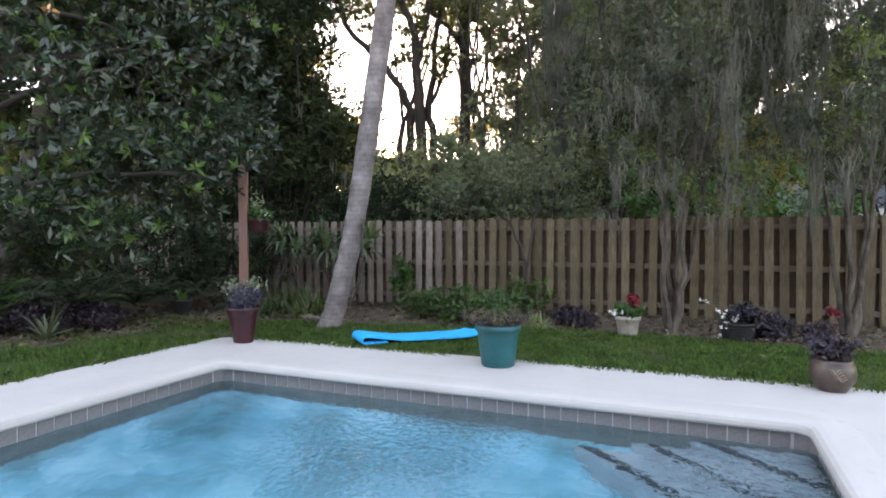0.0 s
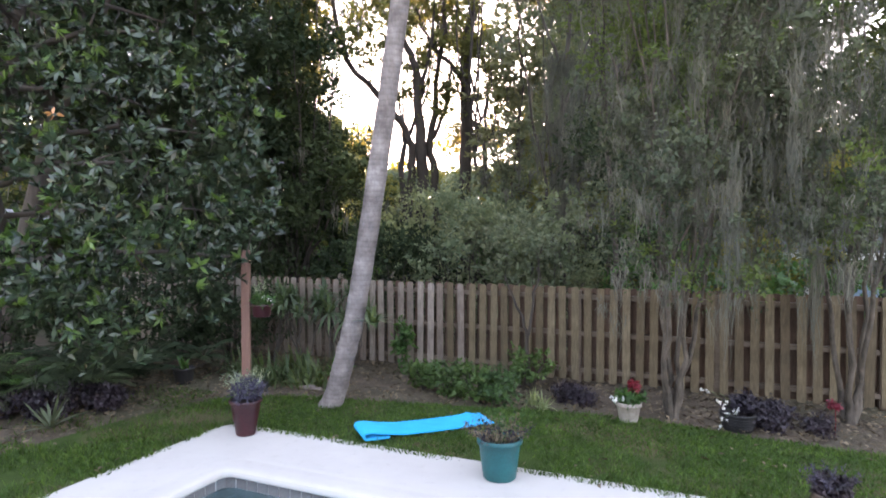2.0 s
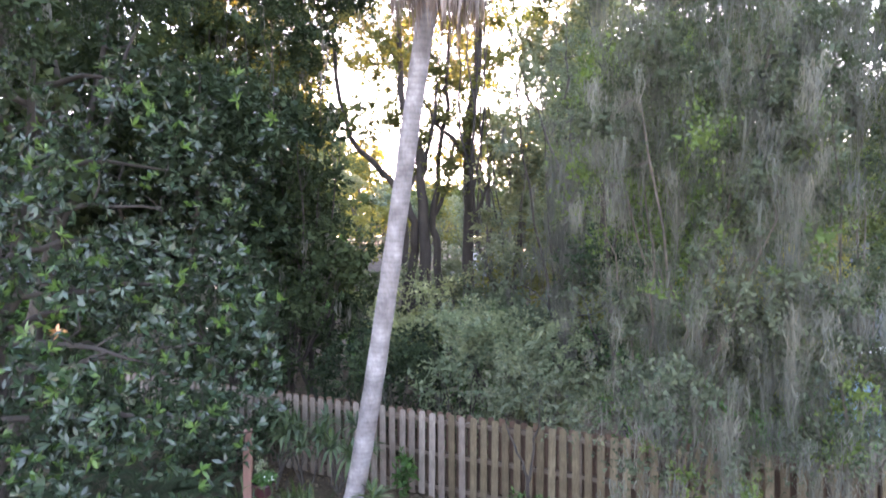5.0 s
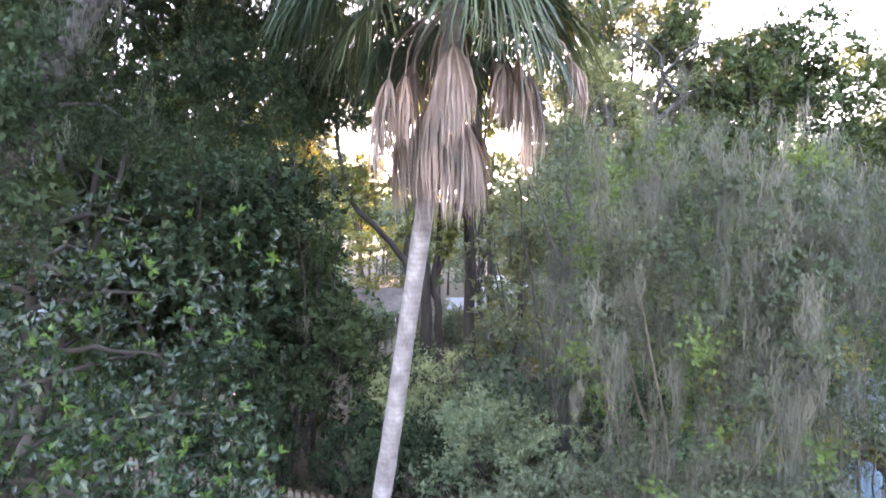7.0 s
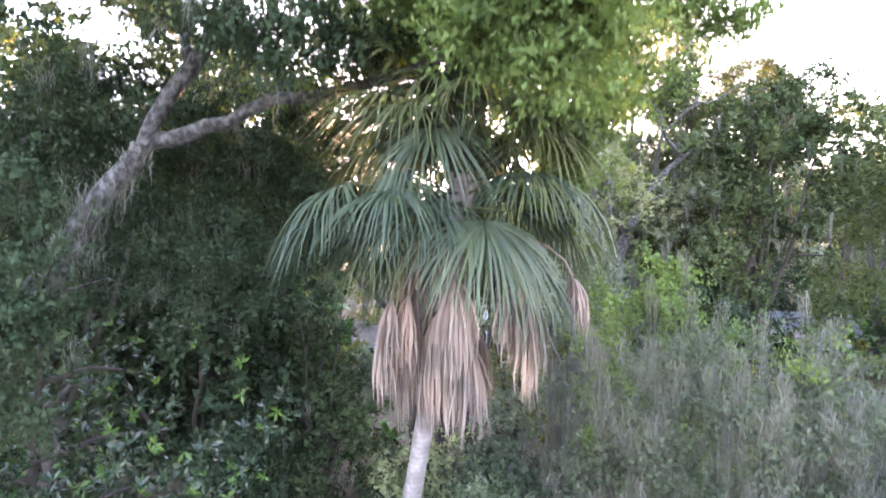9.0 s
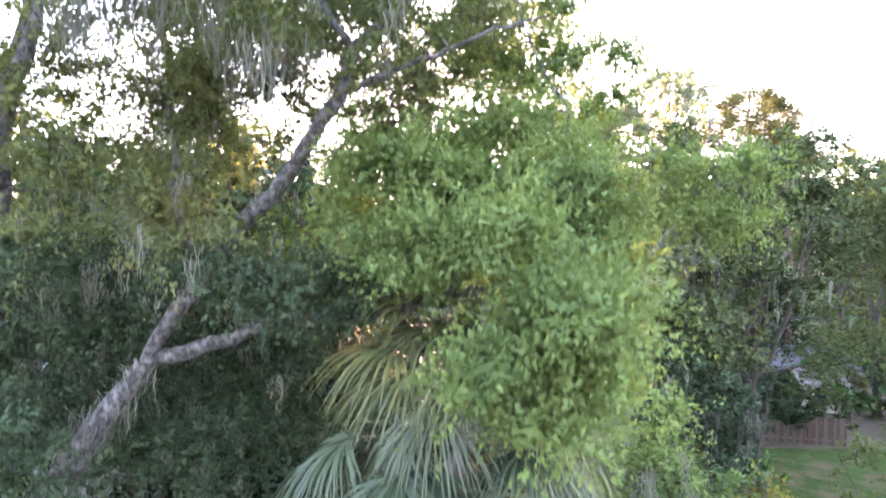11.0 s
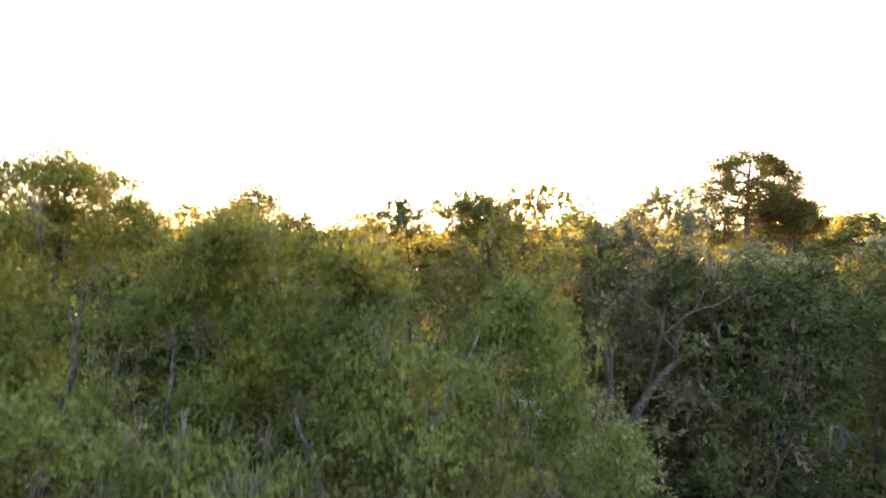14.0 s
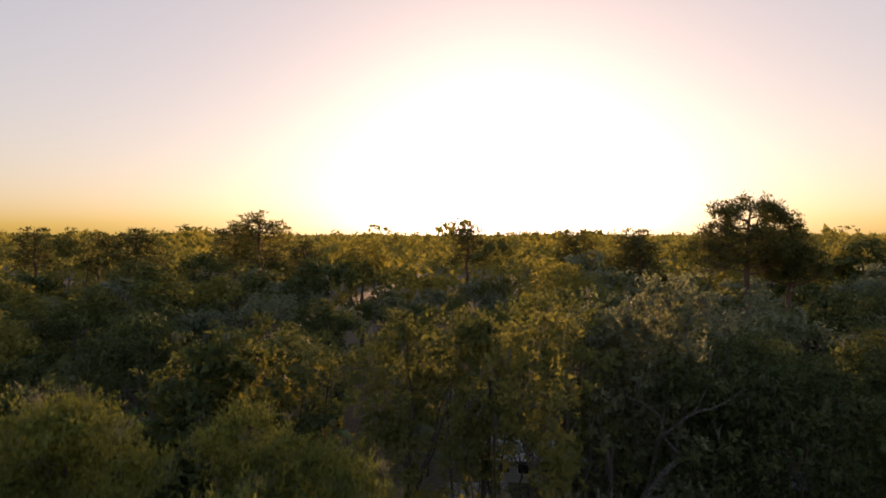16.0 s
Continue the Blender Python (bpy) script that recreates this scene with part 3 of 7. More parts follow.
def concrete_material():
    m, nt, b = material("painted cool deck")
    v = coords(nt)
    broad, mid, fine = noise_tex(nt, v, 0.9, 5), noise_tex(nt, v, 7, 5, 0.7), noise_tex(nt, v, 160, 3)
    c = ramp(nt, broad, [(0.3, (0.425, 0.395, 0.37)), (0.7, (0.48, 0.45, 0.42))])
    c = mixed(nt, "MULTIPLY", 1.0, c, ramp(nt, mid, [(0.22, (0.86, 0.84, 0.81)), (0.42, (1, 1, 1))]))
    nt.links.new(c, b.inputs["Base Color"])
    b.inputs["Roughness"].default_value = 0.85
    bumped(nt, b, fine, 0.25, 0.004)
    return m


CONCRETE = concrete_material()
bm = bmesh.new()
prof = [(0.06, -0.118), (0.012, -0.116), (-0.01, -0.112), (-0.016, -0.104), (-0.045, -0.098), (-0.057, -0.08), (-0.056, -0.05), (-0.045, -0.022), (-0.015, -0.005), (0.03, 0.001), (0.16, 0.0), (0.27, -0.006), (0.34, 0.0)]
loops = []
for off, z in prof:
    loops.append([(*p, z) for p in rounded_rect(-off, POOL_U + off, POOL_V - off, off, max(0.03, 0.17 + off))])
loops.append([(*p, 0.0) for p in rounded_rect(-1.18, POOL_U + 7, POOL_V - 9, 1.36, 0.35)])
loops.append([(*p, -0.01) for p in rounded_rect(-1.20, POOL_U + 7.02, POOL_V - 9.02, 1.38, 0.36)])
loops.append([(*p, -0.12) for p in rounded_rect(-1.20, POOL_U + 7.02, POOL_V - 9.02, 1.38, 0.36)])
loop_skin(bm, loops)
deck = part("pool_deck", bm, CONCRETE, smooth=False)
deck.matrix_world = YARD
tagged(deck, "off-white concrete pool deck with a rounded coping edge", "pool deck", kind="structure")


def plaster_material():
    m, nt, b = material("blue pool plaster")
    v = coords(nt)
    broad = noise_tex(nt, v, 0.9, 4)
    c = ramp(nt, broad, [(0.36, (0.15, 0.33, 0.37)), (0.5, (0.25, 0.55, 0.66)), (0.62, (0.46, 0.75, 0.84))])
    nt.links.new(c, b.inputs["Base Color"])
    b.inputs["Roughness"].default_value = 0.8
    return m


PLASTER = plaster_material()
STEP_PLASTER = surface("grey step plaster", (0.36, 0.39, 0.42), (0.54, 0.57, 0.6), 3, 40, 0.8, 0.2, 0.004)
EDGE_TILE = surface("dark step edge tile", (0.03, 0.04, 0.045), (0.07, 0.08, 0.085), 4, 40, 0.4, 0.1, 0.002)
bm = bmesh.new()
loops = [[(*p, z) for p in rounded_rect(-o, POOL_U + o, POOL_V - o, o, r)] for o, z, r in ((0.012, -0.10, 0.16), (0.012, -0.27, 0.16), (0.0, -0.275, 0.15), (0.0, -0.72, 0.15))]
loop_skin(bm, loops)
# Greyer than the floor: the wall's shade under water is in the colour.
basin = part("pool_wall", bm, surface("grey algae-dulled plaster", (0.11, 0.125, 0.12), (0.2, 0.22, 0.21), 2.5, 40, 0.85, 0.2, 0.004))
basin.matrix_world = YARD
tagged(basin, "plastered side walls of the swimming pool, greyed for their shade", "swimming pool", kind="structure")
bm = bmesh.new()
loops = [[(*p, z) for p in rounded_rect(-o, POOL_U + o, POOL_V - o, o, r)] for o, z, r in ((0.0, -0.72, 0.15), (-0.06, -1.1, 0.13), (-0.2, -1.35, 0.12))]
loop_skin(bm, loops)
bm.faces.new([bm.verts.new((*p, -1.35)) for p in rounded_rect(0.2, POOL_U - 0.2, POOL_V + 0.2, -0.2, 0.12)])
bed = part("pool_floor", bm, PLASTER)
bed.matrix_world = YARD
tagged(bed, "mottled blue plastered floor of the swimming pool", "swimming pool", kind="structure")
bm = bmesh.new()
loop_skin(bm, [[(*p, z) for p in rounded_rect(-0.006, POOL_U + 0.006, POOL_V - 0.006, 0.006, 0.155)] for z in (-0.098, -0.262)])
grout = part("grout_band", bm, surface("pale grout", (0.36, 0.34, 0.33), (0.5, 0.48, 0.46), 6, 60, 0.9, 0.2, 0.002))
grout.matrix_world = YARD
tagged(grout, "pale grout behind the waterline tiles", "grout", kind="structure")
steps = thing("pool_steps", tuple(YARD.translation), -23.1, "light grey plastered steps going down into the pool", "steps", kind="structure")
for leg, z in ((0.92, -0.36), (1.40, -0.58), (1.95, -0.82)):
    bm = bmesh.new()
    tri = [(POOL_U - 0.003, -0.003), (POOL_U - leg, -0.003), (POOL_U - 0.003, -leg * 0.86)]
    hi, lo = [bm.verts.new((*p, z)) for p in tri], [bm.verts.new((*p, -1.34)) for p in tri]
    bm.faces.new(hi)
    bm.faces.new(lo[::-1])
    for q in range(3):
        bm.faces.new((hi[q], lo[q], lo[(q + 1) % 3], hi[(q + 1) % 3]))
    bmesh.ops.bevel(bm, geom=[e for e in bm.edges if abs(e.verts[0].co.z - z) < 1e-4 and abs(e.verts[1].co.z - z) < 1e-4], offset=0.025, segments=2, affect="EDGES")
    tread = part("step", bm, STEP_PLASTER, steps)
    a, b = Vector((POOL_U - leg, -0.003, 0)), Vector((POOL_U - 0.003, -leg * 0.86, 0))
    way = (b - a).normalized()
    side = Vector((way.y, -way.x, 0))
    side = side if side.dot(Vector((POOL_U, 0, 0)) - a) > 0 else -side
    n = int((b - a).length / 0.15) - 1
    for i in range(n):
        c = a + way * (0.16 + i * 0.15) + side * 0.07
        bm = block(-0.07, 0.07, -0.045, 0.045, -0.004, 0.006, 0.002)
        bmesh.ops.transform(bm, matrix=Matrix.Translation((c.x, c.y, z)) @ Matrix.Rotation(math.atan2(way.y, way.x), 4, "Z"), verts=bm.verts)
        part("edge_tile", bm, EDGE_TILE, tread)


def water_material():
    m, nt, b = material("pool water")
    nt.nodes.remove(b)
    v = coords(nt)
    big = noise_tex(nt, v, 2.2, 2)
    rip = node(nt, "ShaderNodeTexNoise", Scale=9.0, Detail=2.0, Distortion=0.6)
    nt.links.new(v, rip.inputs["Vector"])
    height = nt.nodes.new("ShaderNodeMath")
    height.operation = "ADD"
    nt.links.new(big, height.inputs[0])
    nt.links.new(rip.outputs[0], height.inputs[1])
    chop = node(nt, "ShaderNodeTexNoise", Scale=13.0, Detail=1.0, Distortion=0.4)
    nt.links.new(v, chop.inputs["Vector"])
    for centre, reach in (((2.9, -1.35, -0.235), 1.3), ((3.3, -0.75, -0.235), 0.9), ((5.75, -0.9, -0.235), 0.95)):
        far = nt.nodes.new("ShaderNodeVectorMath")
        far.operation = "DISTANCE"
        nt.links.new(v, far.inputs[0])
        far.inputs[1].default_value = centre
        fade = node(nt, "ShaderNodeMapRange", From_Min=reach * 0.3, From_Max=reach, To_Min=6.0, To_Max=0.0)
        nt.links.new(far.outputs["Value"], fade.inputs["Value"])
        more = nt.nodes.new("ShaderNodeMath")
        more.operation = "MULTIPLY_ADD"
        nt.links.new(chop.outputs[0], more.inputs[0])
        nt.links.new(fade.outputs[0], more.inputs[1])
        nt.links.new(height.outputs[0], more.inputs[2])
        height = more
    bump = node(nt, "ShaderNodeBump", Strength=0.8, Distance=0.012)
    nt.links.new(height.outputs[0], bump.inputs["Height"])
    clear = node(nt, "ShaderNodeBsdfRefraction", IOR=1.33, Roughness=0.0)
    clear.inputs[0].default_value = (0.86, 0.96, 0.975, 1)
    nt.links.new(bump.outputs[0], clear.inputs["Normal"])
    gloss = node(nt, "ShaderNodeBsdfGlossy", Roughness=0.015)
    nt.links.new(bump.outputs[0], gloss.inputs["Normal"])
    fr = node(nt, "ShaderNodeFresnel", IOR=1.33)
    nt.links.new(bump.outputs[0], fr.inputs["Normal"])
    mx = nt.nodes.new("ShaderNodeMixShader")
    nt.links.new(fr.outputs[0], mx.inputs[0])
    nt.links.new(clear.outputs[0], mx.inputs[1])
    nt.links.new(gloss.outputs[0], mx.inputs[2])
    nt.links.new(mx.outputs[0], nt.nodes["Material Output"].inputs[0])
    return m


bm = bmesh.new()
nu, nv = 200, 150
grid = []
for i in range(nu + 1):
    row = []
    for j in range(nv + 1):
        u, v = POOL_U * i / nu, POOL_V * j / nv
        s = 2.6 * math.exp(-((u - 5.75) ** 2 + (v + 0.7) ** 2) / 0.6) + 1.2 * math.exp(-((u - 2.9) ** 2 / 0.9 + (v + 1.1) ** 2 / 1.6))
        h = 0.006 * noise.noise((u * 2.2, v * 2.2, 0)) + 0.002 * noise.noise((u * 8, v * 8, 2)) + s * (0.005 * noise.noise((u * 6, v * 6, 5)) + 0.0085 * noise.noise((u * 13, v * 13, 9)))
        row.append(bm.verts.new((u, v, -0.235 + h)))
    grid.append(row)
for i in range(nu):
    for j in range(nv):
        bm.faces.new((grid[i][j], grid[i][j + 1], grid[i + 1][j + 1], grid[i + 1][j]))
water = part("water", bm, water_material(), smooth=True, recalc=False)
water.matrix_world = YARD
water.visible_shadow = False
tagged(water, "clear rippled blue pool water with churning bright patches", "water", kind="structure")


# unseen house wall, assumed behind the pool deck and placed to block sky light
bm = block(-13, 13, -0.12, 0.12, -0.05, 4.6)
back_wall = part("wall_south", bm, surface("cream stucco", (0.42, 0.39, 0.35), (0.52, 0.49, 0.45), 1.5, 40, 0.9, 0.3, 0.004))
back_wall.matrix_world = pose(1.2, -5.2, 0, 0, 0, -23.1)
tagged(back_wall, "plain cream stucco wall, unseen, assumed behind the deck to block sky light", "wall", kind="structure")


# ---- fence ----
def fence_material(name, tones):
    m, nt, b = material(name)
    v = coords(nt, (1, 1, 0.12))
    info = nt.nodes.new("ShaderNodeObjectInfo")
    off = nt.nodes.new("ShaderNodeVectorMath")
    off.operation = "ADD"
    nt.links.new(v, off.inputs[0])
    nt.links.new(info.outputs["Random"], off.inputs[1])
    grain = noise_tex(nt, off.outputs[0], 45, 6, 0.65)
    blot = noise_tex(nt, coords(nt), 2.0, 4)
    c = ramp(nt, info.outputs["Random"], list(zip((0.0, 0.5, 1.0), tones)))
    c = mixed(nt, "MULTIPLY", 1.0, c, ramp(nt, grain, [(0.3, (0.62, 0.6, 0.58)), (0.7, (1.2, 1.18, 1.15))]))
    c = mixed(nt, "MULTIPLY", 0.8, c, ramp(nt, blot, [(0.35, (0.65, 0.64, 0.6)), (0.65, (1.12, 1.1, 1.1))]))
    nt.links.new(c, b.inputs["Base Color"])
    b.inputs["Roughness"].default_value = 0.85
    bumped(nt, b, grain, 0.5, 0.004)
    return m


FENCE = pose(0.0, 12.5, 0, 0, 0, -23.3)
FENCE_WOOD = fence_material("weathered tan fence boards", ((0.107, 0.083, 0.05), (0.146, 0.117, 0.072), (0.194, 0.16, 0.103)))
FENCE_GREY = fence_material("bleached grey fence boards", ((0.17, 0.14, 0.12), (0.235, 0.2, 0.175), (0.31, 0.27, 0.24)))
# Back boards take a darker red-brown: the recess shade is in the colour.
FENCE_SHADED = fence_material("unbleached red-brown inner boards", ((0.07, 0.042, 0.028), (0.098, 0.06, 0.04), (0.135, 0.086, 0.058)))
RAIL_WOOD = surface("fence rails", (0.085, 0.062, 0.043), (0.145, 0.11, 0.08), 3, 50, 0.85, 0.4, 0.004, (0.15, 1, 1))


def picket_mesh(wood=None):
    bm = bmesh.new()
    w, t, h = 0.069, 0.009, 1.80
    prof = [(-w, 0.03), (w, 0.03), (w, h - 0.03), (w - 0.025, h), (-w + 0.025, h), (-w, h - 0.03)]
    f = [bm.verts.new((x, -t, z)) for x, z in prof]
    k = [bm.verts.new((x, t, z)) for x, z in prof]
    bm.faces.new(f)
    bm.faces.new(k[::-1])
    for i in range(6):
        bm.faces.new((f[i], k[i], k[(i + 1) % 6], f[(i + 1) % 6]))
    bmesh.ops.recalc_face_normals(bm, faces=bm.faces)
    me = bpy.data.meshes.new("picket")
    bm.to_mesh(me)
    bm.free()
    me.materials.append(wood or FENCE_WOOD)
    return me


def fence():
    rng = random.Random(3)
    t = thing("fence", tuple(FENCE.translation), -23.3, "weathered brown wooden board-on-board garden fence", "fence", kind="structure")
    u0, u1 = -9.6, 13.0
    for z in (0.22, 0.92, 1.62):
        part("rail", block(u0, u1, -0.03, 0.07, z - 0.045, z + 0.045, 0.004), RAIL_WOOD, t)
    u = u0 + 0.4
    while u < u1:
        part("post", block(u - 0.045, u + 0.045, -0.027, 0.066, 0, 1.74, 0.005), RAIL_WOOD, t)
        u += 2.4
    tan, grey, shaded = picket_mesh(), picket_mesh(FENCE_GREY), picket_mesh(FENCE_SHADED)
    k = 0
    u = u0 + 0.182
    while u < u1 - 0.1:
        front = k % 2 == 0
        p = new("picket", shaded if not front else grey if u + rng.uniform(-0.5, 0.5) < 0.3 else tan)
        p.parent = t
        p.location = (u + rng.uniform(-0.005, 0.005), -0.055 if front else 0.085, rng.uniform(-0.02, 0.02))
        p.rotation_euler = (rng.uniform(-0.004, 0.004), rng.uniform(-0.012, 0.012), 0)
        u += 0.1169
        k += 1


# ---- palm ----
def palm_trunk_material():
    m, nt, b = material("grey palm trunk")
    v = coords(nt)
    wave = node(nt, "ShaderNodeTexWave", Scale=4.2, Distortion=2.5, Detail=3.0)
    wave.bands_direction = "Z"
    nt.links.new(v, wave.inputs["Vector"])
    mott, fine = noise_tex(nt, v, 3.5, 5), noise_tex(nt, coords(nt, (1, 1, 0.3)), 40, 5)
    c = ramp(nt, mott, [(0.3, (0.12, 0.102, 0.10)), (0.55, (0.22, 0.195, 0.19)), (0.75, (0.36, 0.33, 0.32))])
    c = mixed(nt, "MULTIPLY", 0.3, c, ramp(nt, wave.outputs["Color"], [(0.0, (0.6, 0.58, 0.57)), (0.35, (1.05, 1.03, 1.02))]))
    c = mixed(nt, "MULTIPLY", 0.7, c, ramp(nt, fine, [(0.3, (0.7, 0.7, 0.7)), (0.7, (1.15, 1.15, 1.15))]))
    nt.links.new(c, b.inputs["Base Color"])
    b.inputs["Roughness"].default_value = 0.9
    bumped(nt, b, wave.outputs["Fac"], 0.25, 0.015)
    return m


def frond(rng, base, az, tilt, stalk, blade, mat, parent, bend=0.8):
    """A fan leaf: a stalk, then blade strips spread from its end and hanging at their tips."""
    out = np.array([math.cos(az) * math.cos(tilt), math.sin(az) * math.cos(tilt), math.sin(tilt)])
    side = np.array([-math.sin(az), math.cos(az), 0.0])
    stem_way, low = out, tilt - bend
    out = np.array([math.cos(az) * math.cos(low), math.sin(az) * math.cos(low), math.sin(low)])
    up = np.cross(out, side) * -1
    up = up if up @ stem_way > 0 else -up
    g = Geo()
    k = 6
    s = np.linspace(0, 1, k)[:, None]
    stem = base + stem_way * stalk * s
    stem[:, 2] -= 0.12 * stalk * s[:, 0] ** 2
    g.tube(stem, np.linspace(0.02, 0.011, k), 5)
    hub = stem[-1]
    n = 46
    a = np.linspace(-1.5, 1.5, n) + rng.normal(size=n) * 0.04
    ln = blade * (0.6 + 0.4 * np.cos(a * 0.75)) * rng.uniform(0.88, 1.08, n)
    d = np.cos(a)[:, None] * out + np.sin(a)[:, None] * side - np.abs(np.sin(a * 0.5))[:, None] * up * 0.3
    kk = 7
    t = np.linspace(0, 1, kk)
    hang = 0.36 * rng.uniform(0.6, 1.3, n)
    path = hub + d[:, None] * (ln[:, None] * (t - 0.1 * t ** 2))[:, :, None]
    path = path + up * (0.10 * ln[:, None] * np.sin(np.pi * t))[:, :, None]
    path[:, :, 2] -= (hang * ln)[:, None] * t ** 2.2
    path += rng.normal(size=(n, kk, 3)) * 0.012 * t[None, :, None]
    w = blade * 0.031 * np.array([0.5, 1.0, 1.0, 0.85, 0.6, 0.35, 0.05])[None] * rng.uniform(0.8, 1.15, n)[:, None]
    sd = np.cross(d, up) + up * rng.uniform(-0.8, 0.8, n)[:, None]
    sd /= np.linalg.norm(sd, axis=1)[:, None]
    g.ribbons(path, w, sd)
    return g.obj("frond", mat, parent)


def dead_frond(rng, base, az, reach, drop, blade, wide, parent):
    """A withered fan folded down against the trunk."""
    out, side = np.array([math.cos(az), math.sin(az), 0.0]), np.array([-math.sin(az), math.cos(az), 0.0])
    g = Geo()
    s = np.linspace(0, 1, 6)
    stem = base + out * (reach * np.sin(s * 1.5))[:, None]
    stem[:, 2] -= drop * s ** 1.6
    g.tube(stem, np.linspace(0.02, 0.012, 6), 5)
    hub = stem[-1]
    n, kk = 60, 7
    a = np.linspace(-1, 1, n) + rng.normal(size=n) * 0.05
    t = np.linspace(0, 1, kk)
    ln = blade * (1 - 0.25 * np.abs(a) ** 1.5) * rng.uniform(0.72, 1.1, n)
    path = np.repeat(np.repeat(hub[None, None], n, 0), kk, 1)
    path = path + side * (a[:, None] * wide * (1 - (1 - t) ** 2.2)[None] + rng.normal(size=(n, 1)) * 0.03 * t)[:, :, None]
    path = path + out * ((0.14 * (1 - a ** 2))[:, None] * np.sin(2.2 * t)[None] + rng.normal(size=(n, 1)) * 0.06 * t)[:, :, None]
    path[:, :, 2] += 0.05 * np.sin(t * 3.1) * (1 - np.abs(a))[:, None] - ln[:, None] * t ** 1.15
    path += rng.normal(size=(n, kk, 3)) * 0.012 * t[None, :, None]
    w = 0.042 * np.array([0.5, 1.0, 0.95, 0.85, 0.65, 0.45, 0.1])[None] * rng.uniform(0.6, 1.15, n)[:, None]
    sd = side + out * rng.uniform(-1.2, 1.2, n)[:, None]
    sd /= np.linalg.norm(sd, axis=1)[:, None]
    g.ribbons(path, w, sd)
    return g.obj("frond", FROND_DRY, parent, "dry pinkish-grey hanging frond")


def palm():
    rng = np.random.default_rng(11)
    t = thing("cabbage_palm", (-1.9, 9.8, 0), 0, "leaning grey-trunked cabbage palm with green fronds and dead skirt", "palm tree")
    o = np.array([-1.9, 9.8, 0.0])
    line = np.array([(-1.93, 9.84, -0.1, 0.185), (-1.78, 9.75, 0.2, 0.175), (-1.63, 9.62, 0.75, 0.165), (-1.47, 9.5, 1.3, 0.16), (-1.3, 9.32, 2.1, 0.155), (-1.06, 9.0, 3.4, 0.15), (-0.82, 8.67, 4.8, 0.14), (-0.6, 8.38, 6.2, 0.13), (-0.34, 7.96, 7.8, 0.125), (-0.1, 7.6, 9.2, 0.14), (0.08, 7.35, 10.4, 0.15), (0.2, 7.2, 11.2, 0.16)])
    f = np.linspace(0, len(line) - 1, 60)
    p = np.stack([np.interp(f, np.arange(len(line)), line[:, j]) for j in range(4)], 1)
    p[1:-1, :3] = (p[:-2, :3] + p[1:-1, :3] + p[2:, :3]) / 3
    p[:, 3] *= 1 + 0.03 * np.sin(np.arange(60) * 2.1)
    g = Geo()
    g.tube(p[:, :3] - o, p[:, 3], 16)
    g.obj("trunk", palm_trunk_material(), t, smooth=True)
    top = np.array([0.18, 7.22, 11.15]) - o
    for i in range(62):
        az = i * 2.399 + rng.normal() * 0.15
        lev = i / 61
        tilt = radians(-10 + 86 * lev ** 1.05) + rng.normal() * 0.24
        base = top + np.array([-0.03, 0.05, -0.45 + 0.7 * lev])
        blade_tilt = -0.56 + 0.75 * lev ** 2 + rng.normal() * 0.36
        frond(rng, base, az, tilt, rng.uniform(0.7, 1.5), rng.uniform(0.95, 1.3), FROND, t, max(0.2, tilt - blade_tilt))
    for i in range(3):      # older fronds sinking down
        frond(rng, top + np.array([-0.05, 0.08, -0.5]), i * 1.26 + 0.4 + rng.normal() * 0.2, -0.5 + rng.normal() * 0.15, rng.uniform(0.6, 0.9), rng.uniform(0.8, 1.0), FROND, t, rng.uniform(0.45, 0.7))
    for i in range(6):
        dead_frond(rng, top + np.array([-0.1, 0.1, -0.5]), i * 1.05 + 0.5 + rng.normal() * 0.2, rng.uniform(0.5, 0.9), rng.uniform(0.5, 0.95), rng.uniform(0.85, 1.15), rng.uniform(0.2, 0.3), t)
    # the long skirt: withered fans hanging in loose bunches round the trunk
    base = np.array([0.1, 7.32, 10.6])
    for x, y, z, ln in ((0.23, 7.15, 9.2, 1.25), (0.0, 7.22, 9.0, 1.1), (-0.38, 7.22, 9.8, 1.75), (0.83, 6.9, 9.87, 1.35), (0.98, 7.1, 9.8, 1.1), (1.5, 7.2, 9.95, 0.75), (-0.66, 7.0, 9.7, 1.25), (-0.5, 7.4, 9.3, 1.2), (-0.2, 7.3, 9.5, 1.5), (0.66, 7.25, 9.95, 1.0), (0.12, 7.9, 9.2, 1.2), (0.34, 7.6, 9.3, 1.2), (-0.3, 7.9, 9.4, 1.2), (-0.1, 7.1, 9.55, 1.3)):
        way = np.array([x, y, z]) - base
        dead_frond(rng, base - o, math.atan2(way[1], way[0]), math.hypot(way[0], way[1]), -way[2], ln, rng.uniform(0.2, 0.32), t)


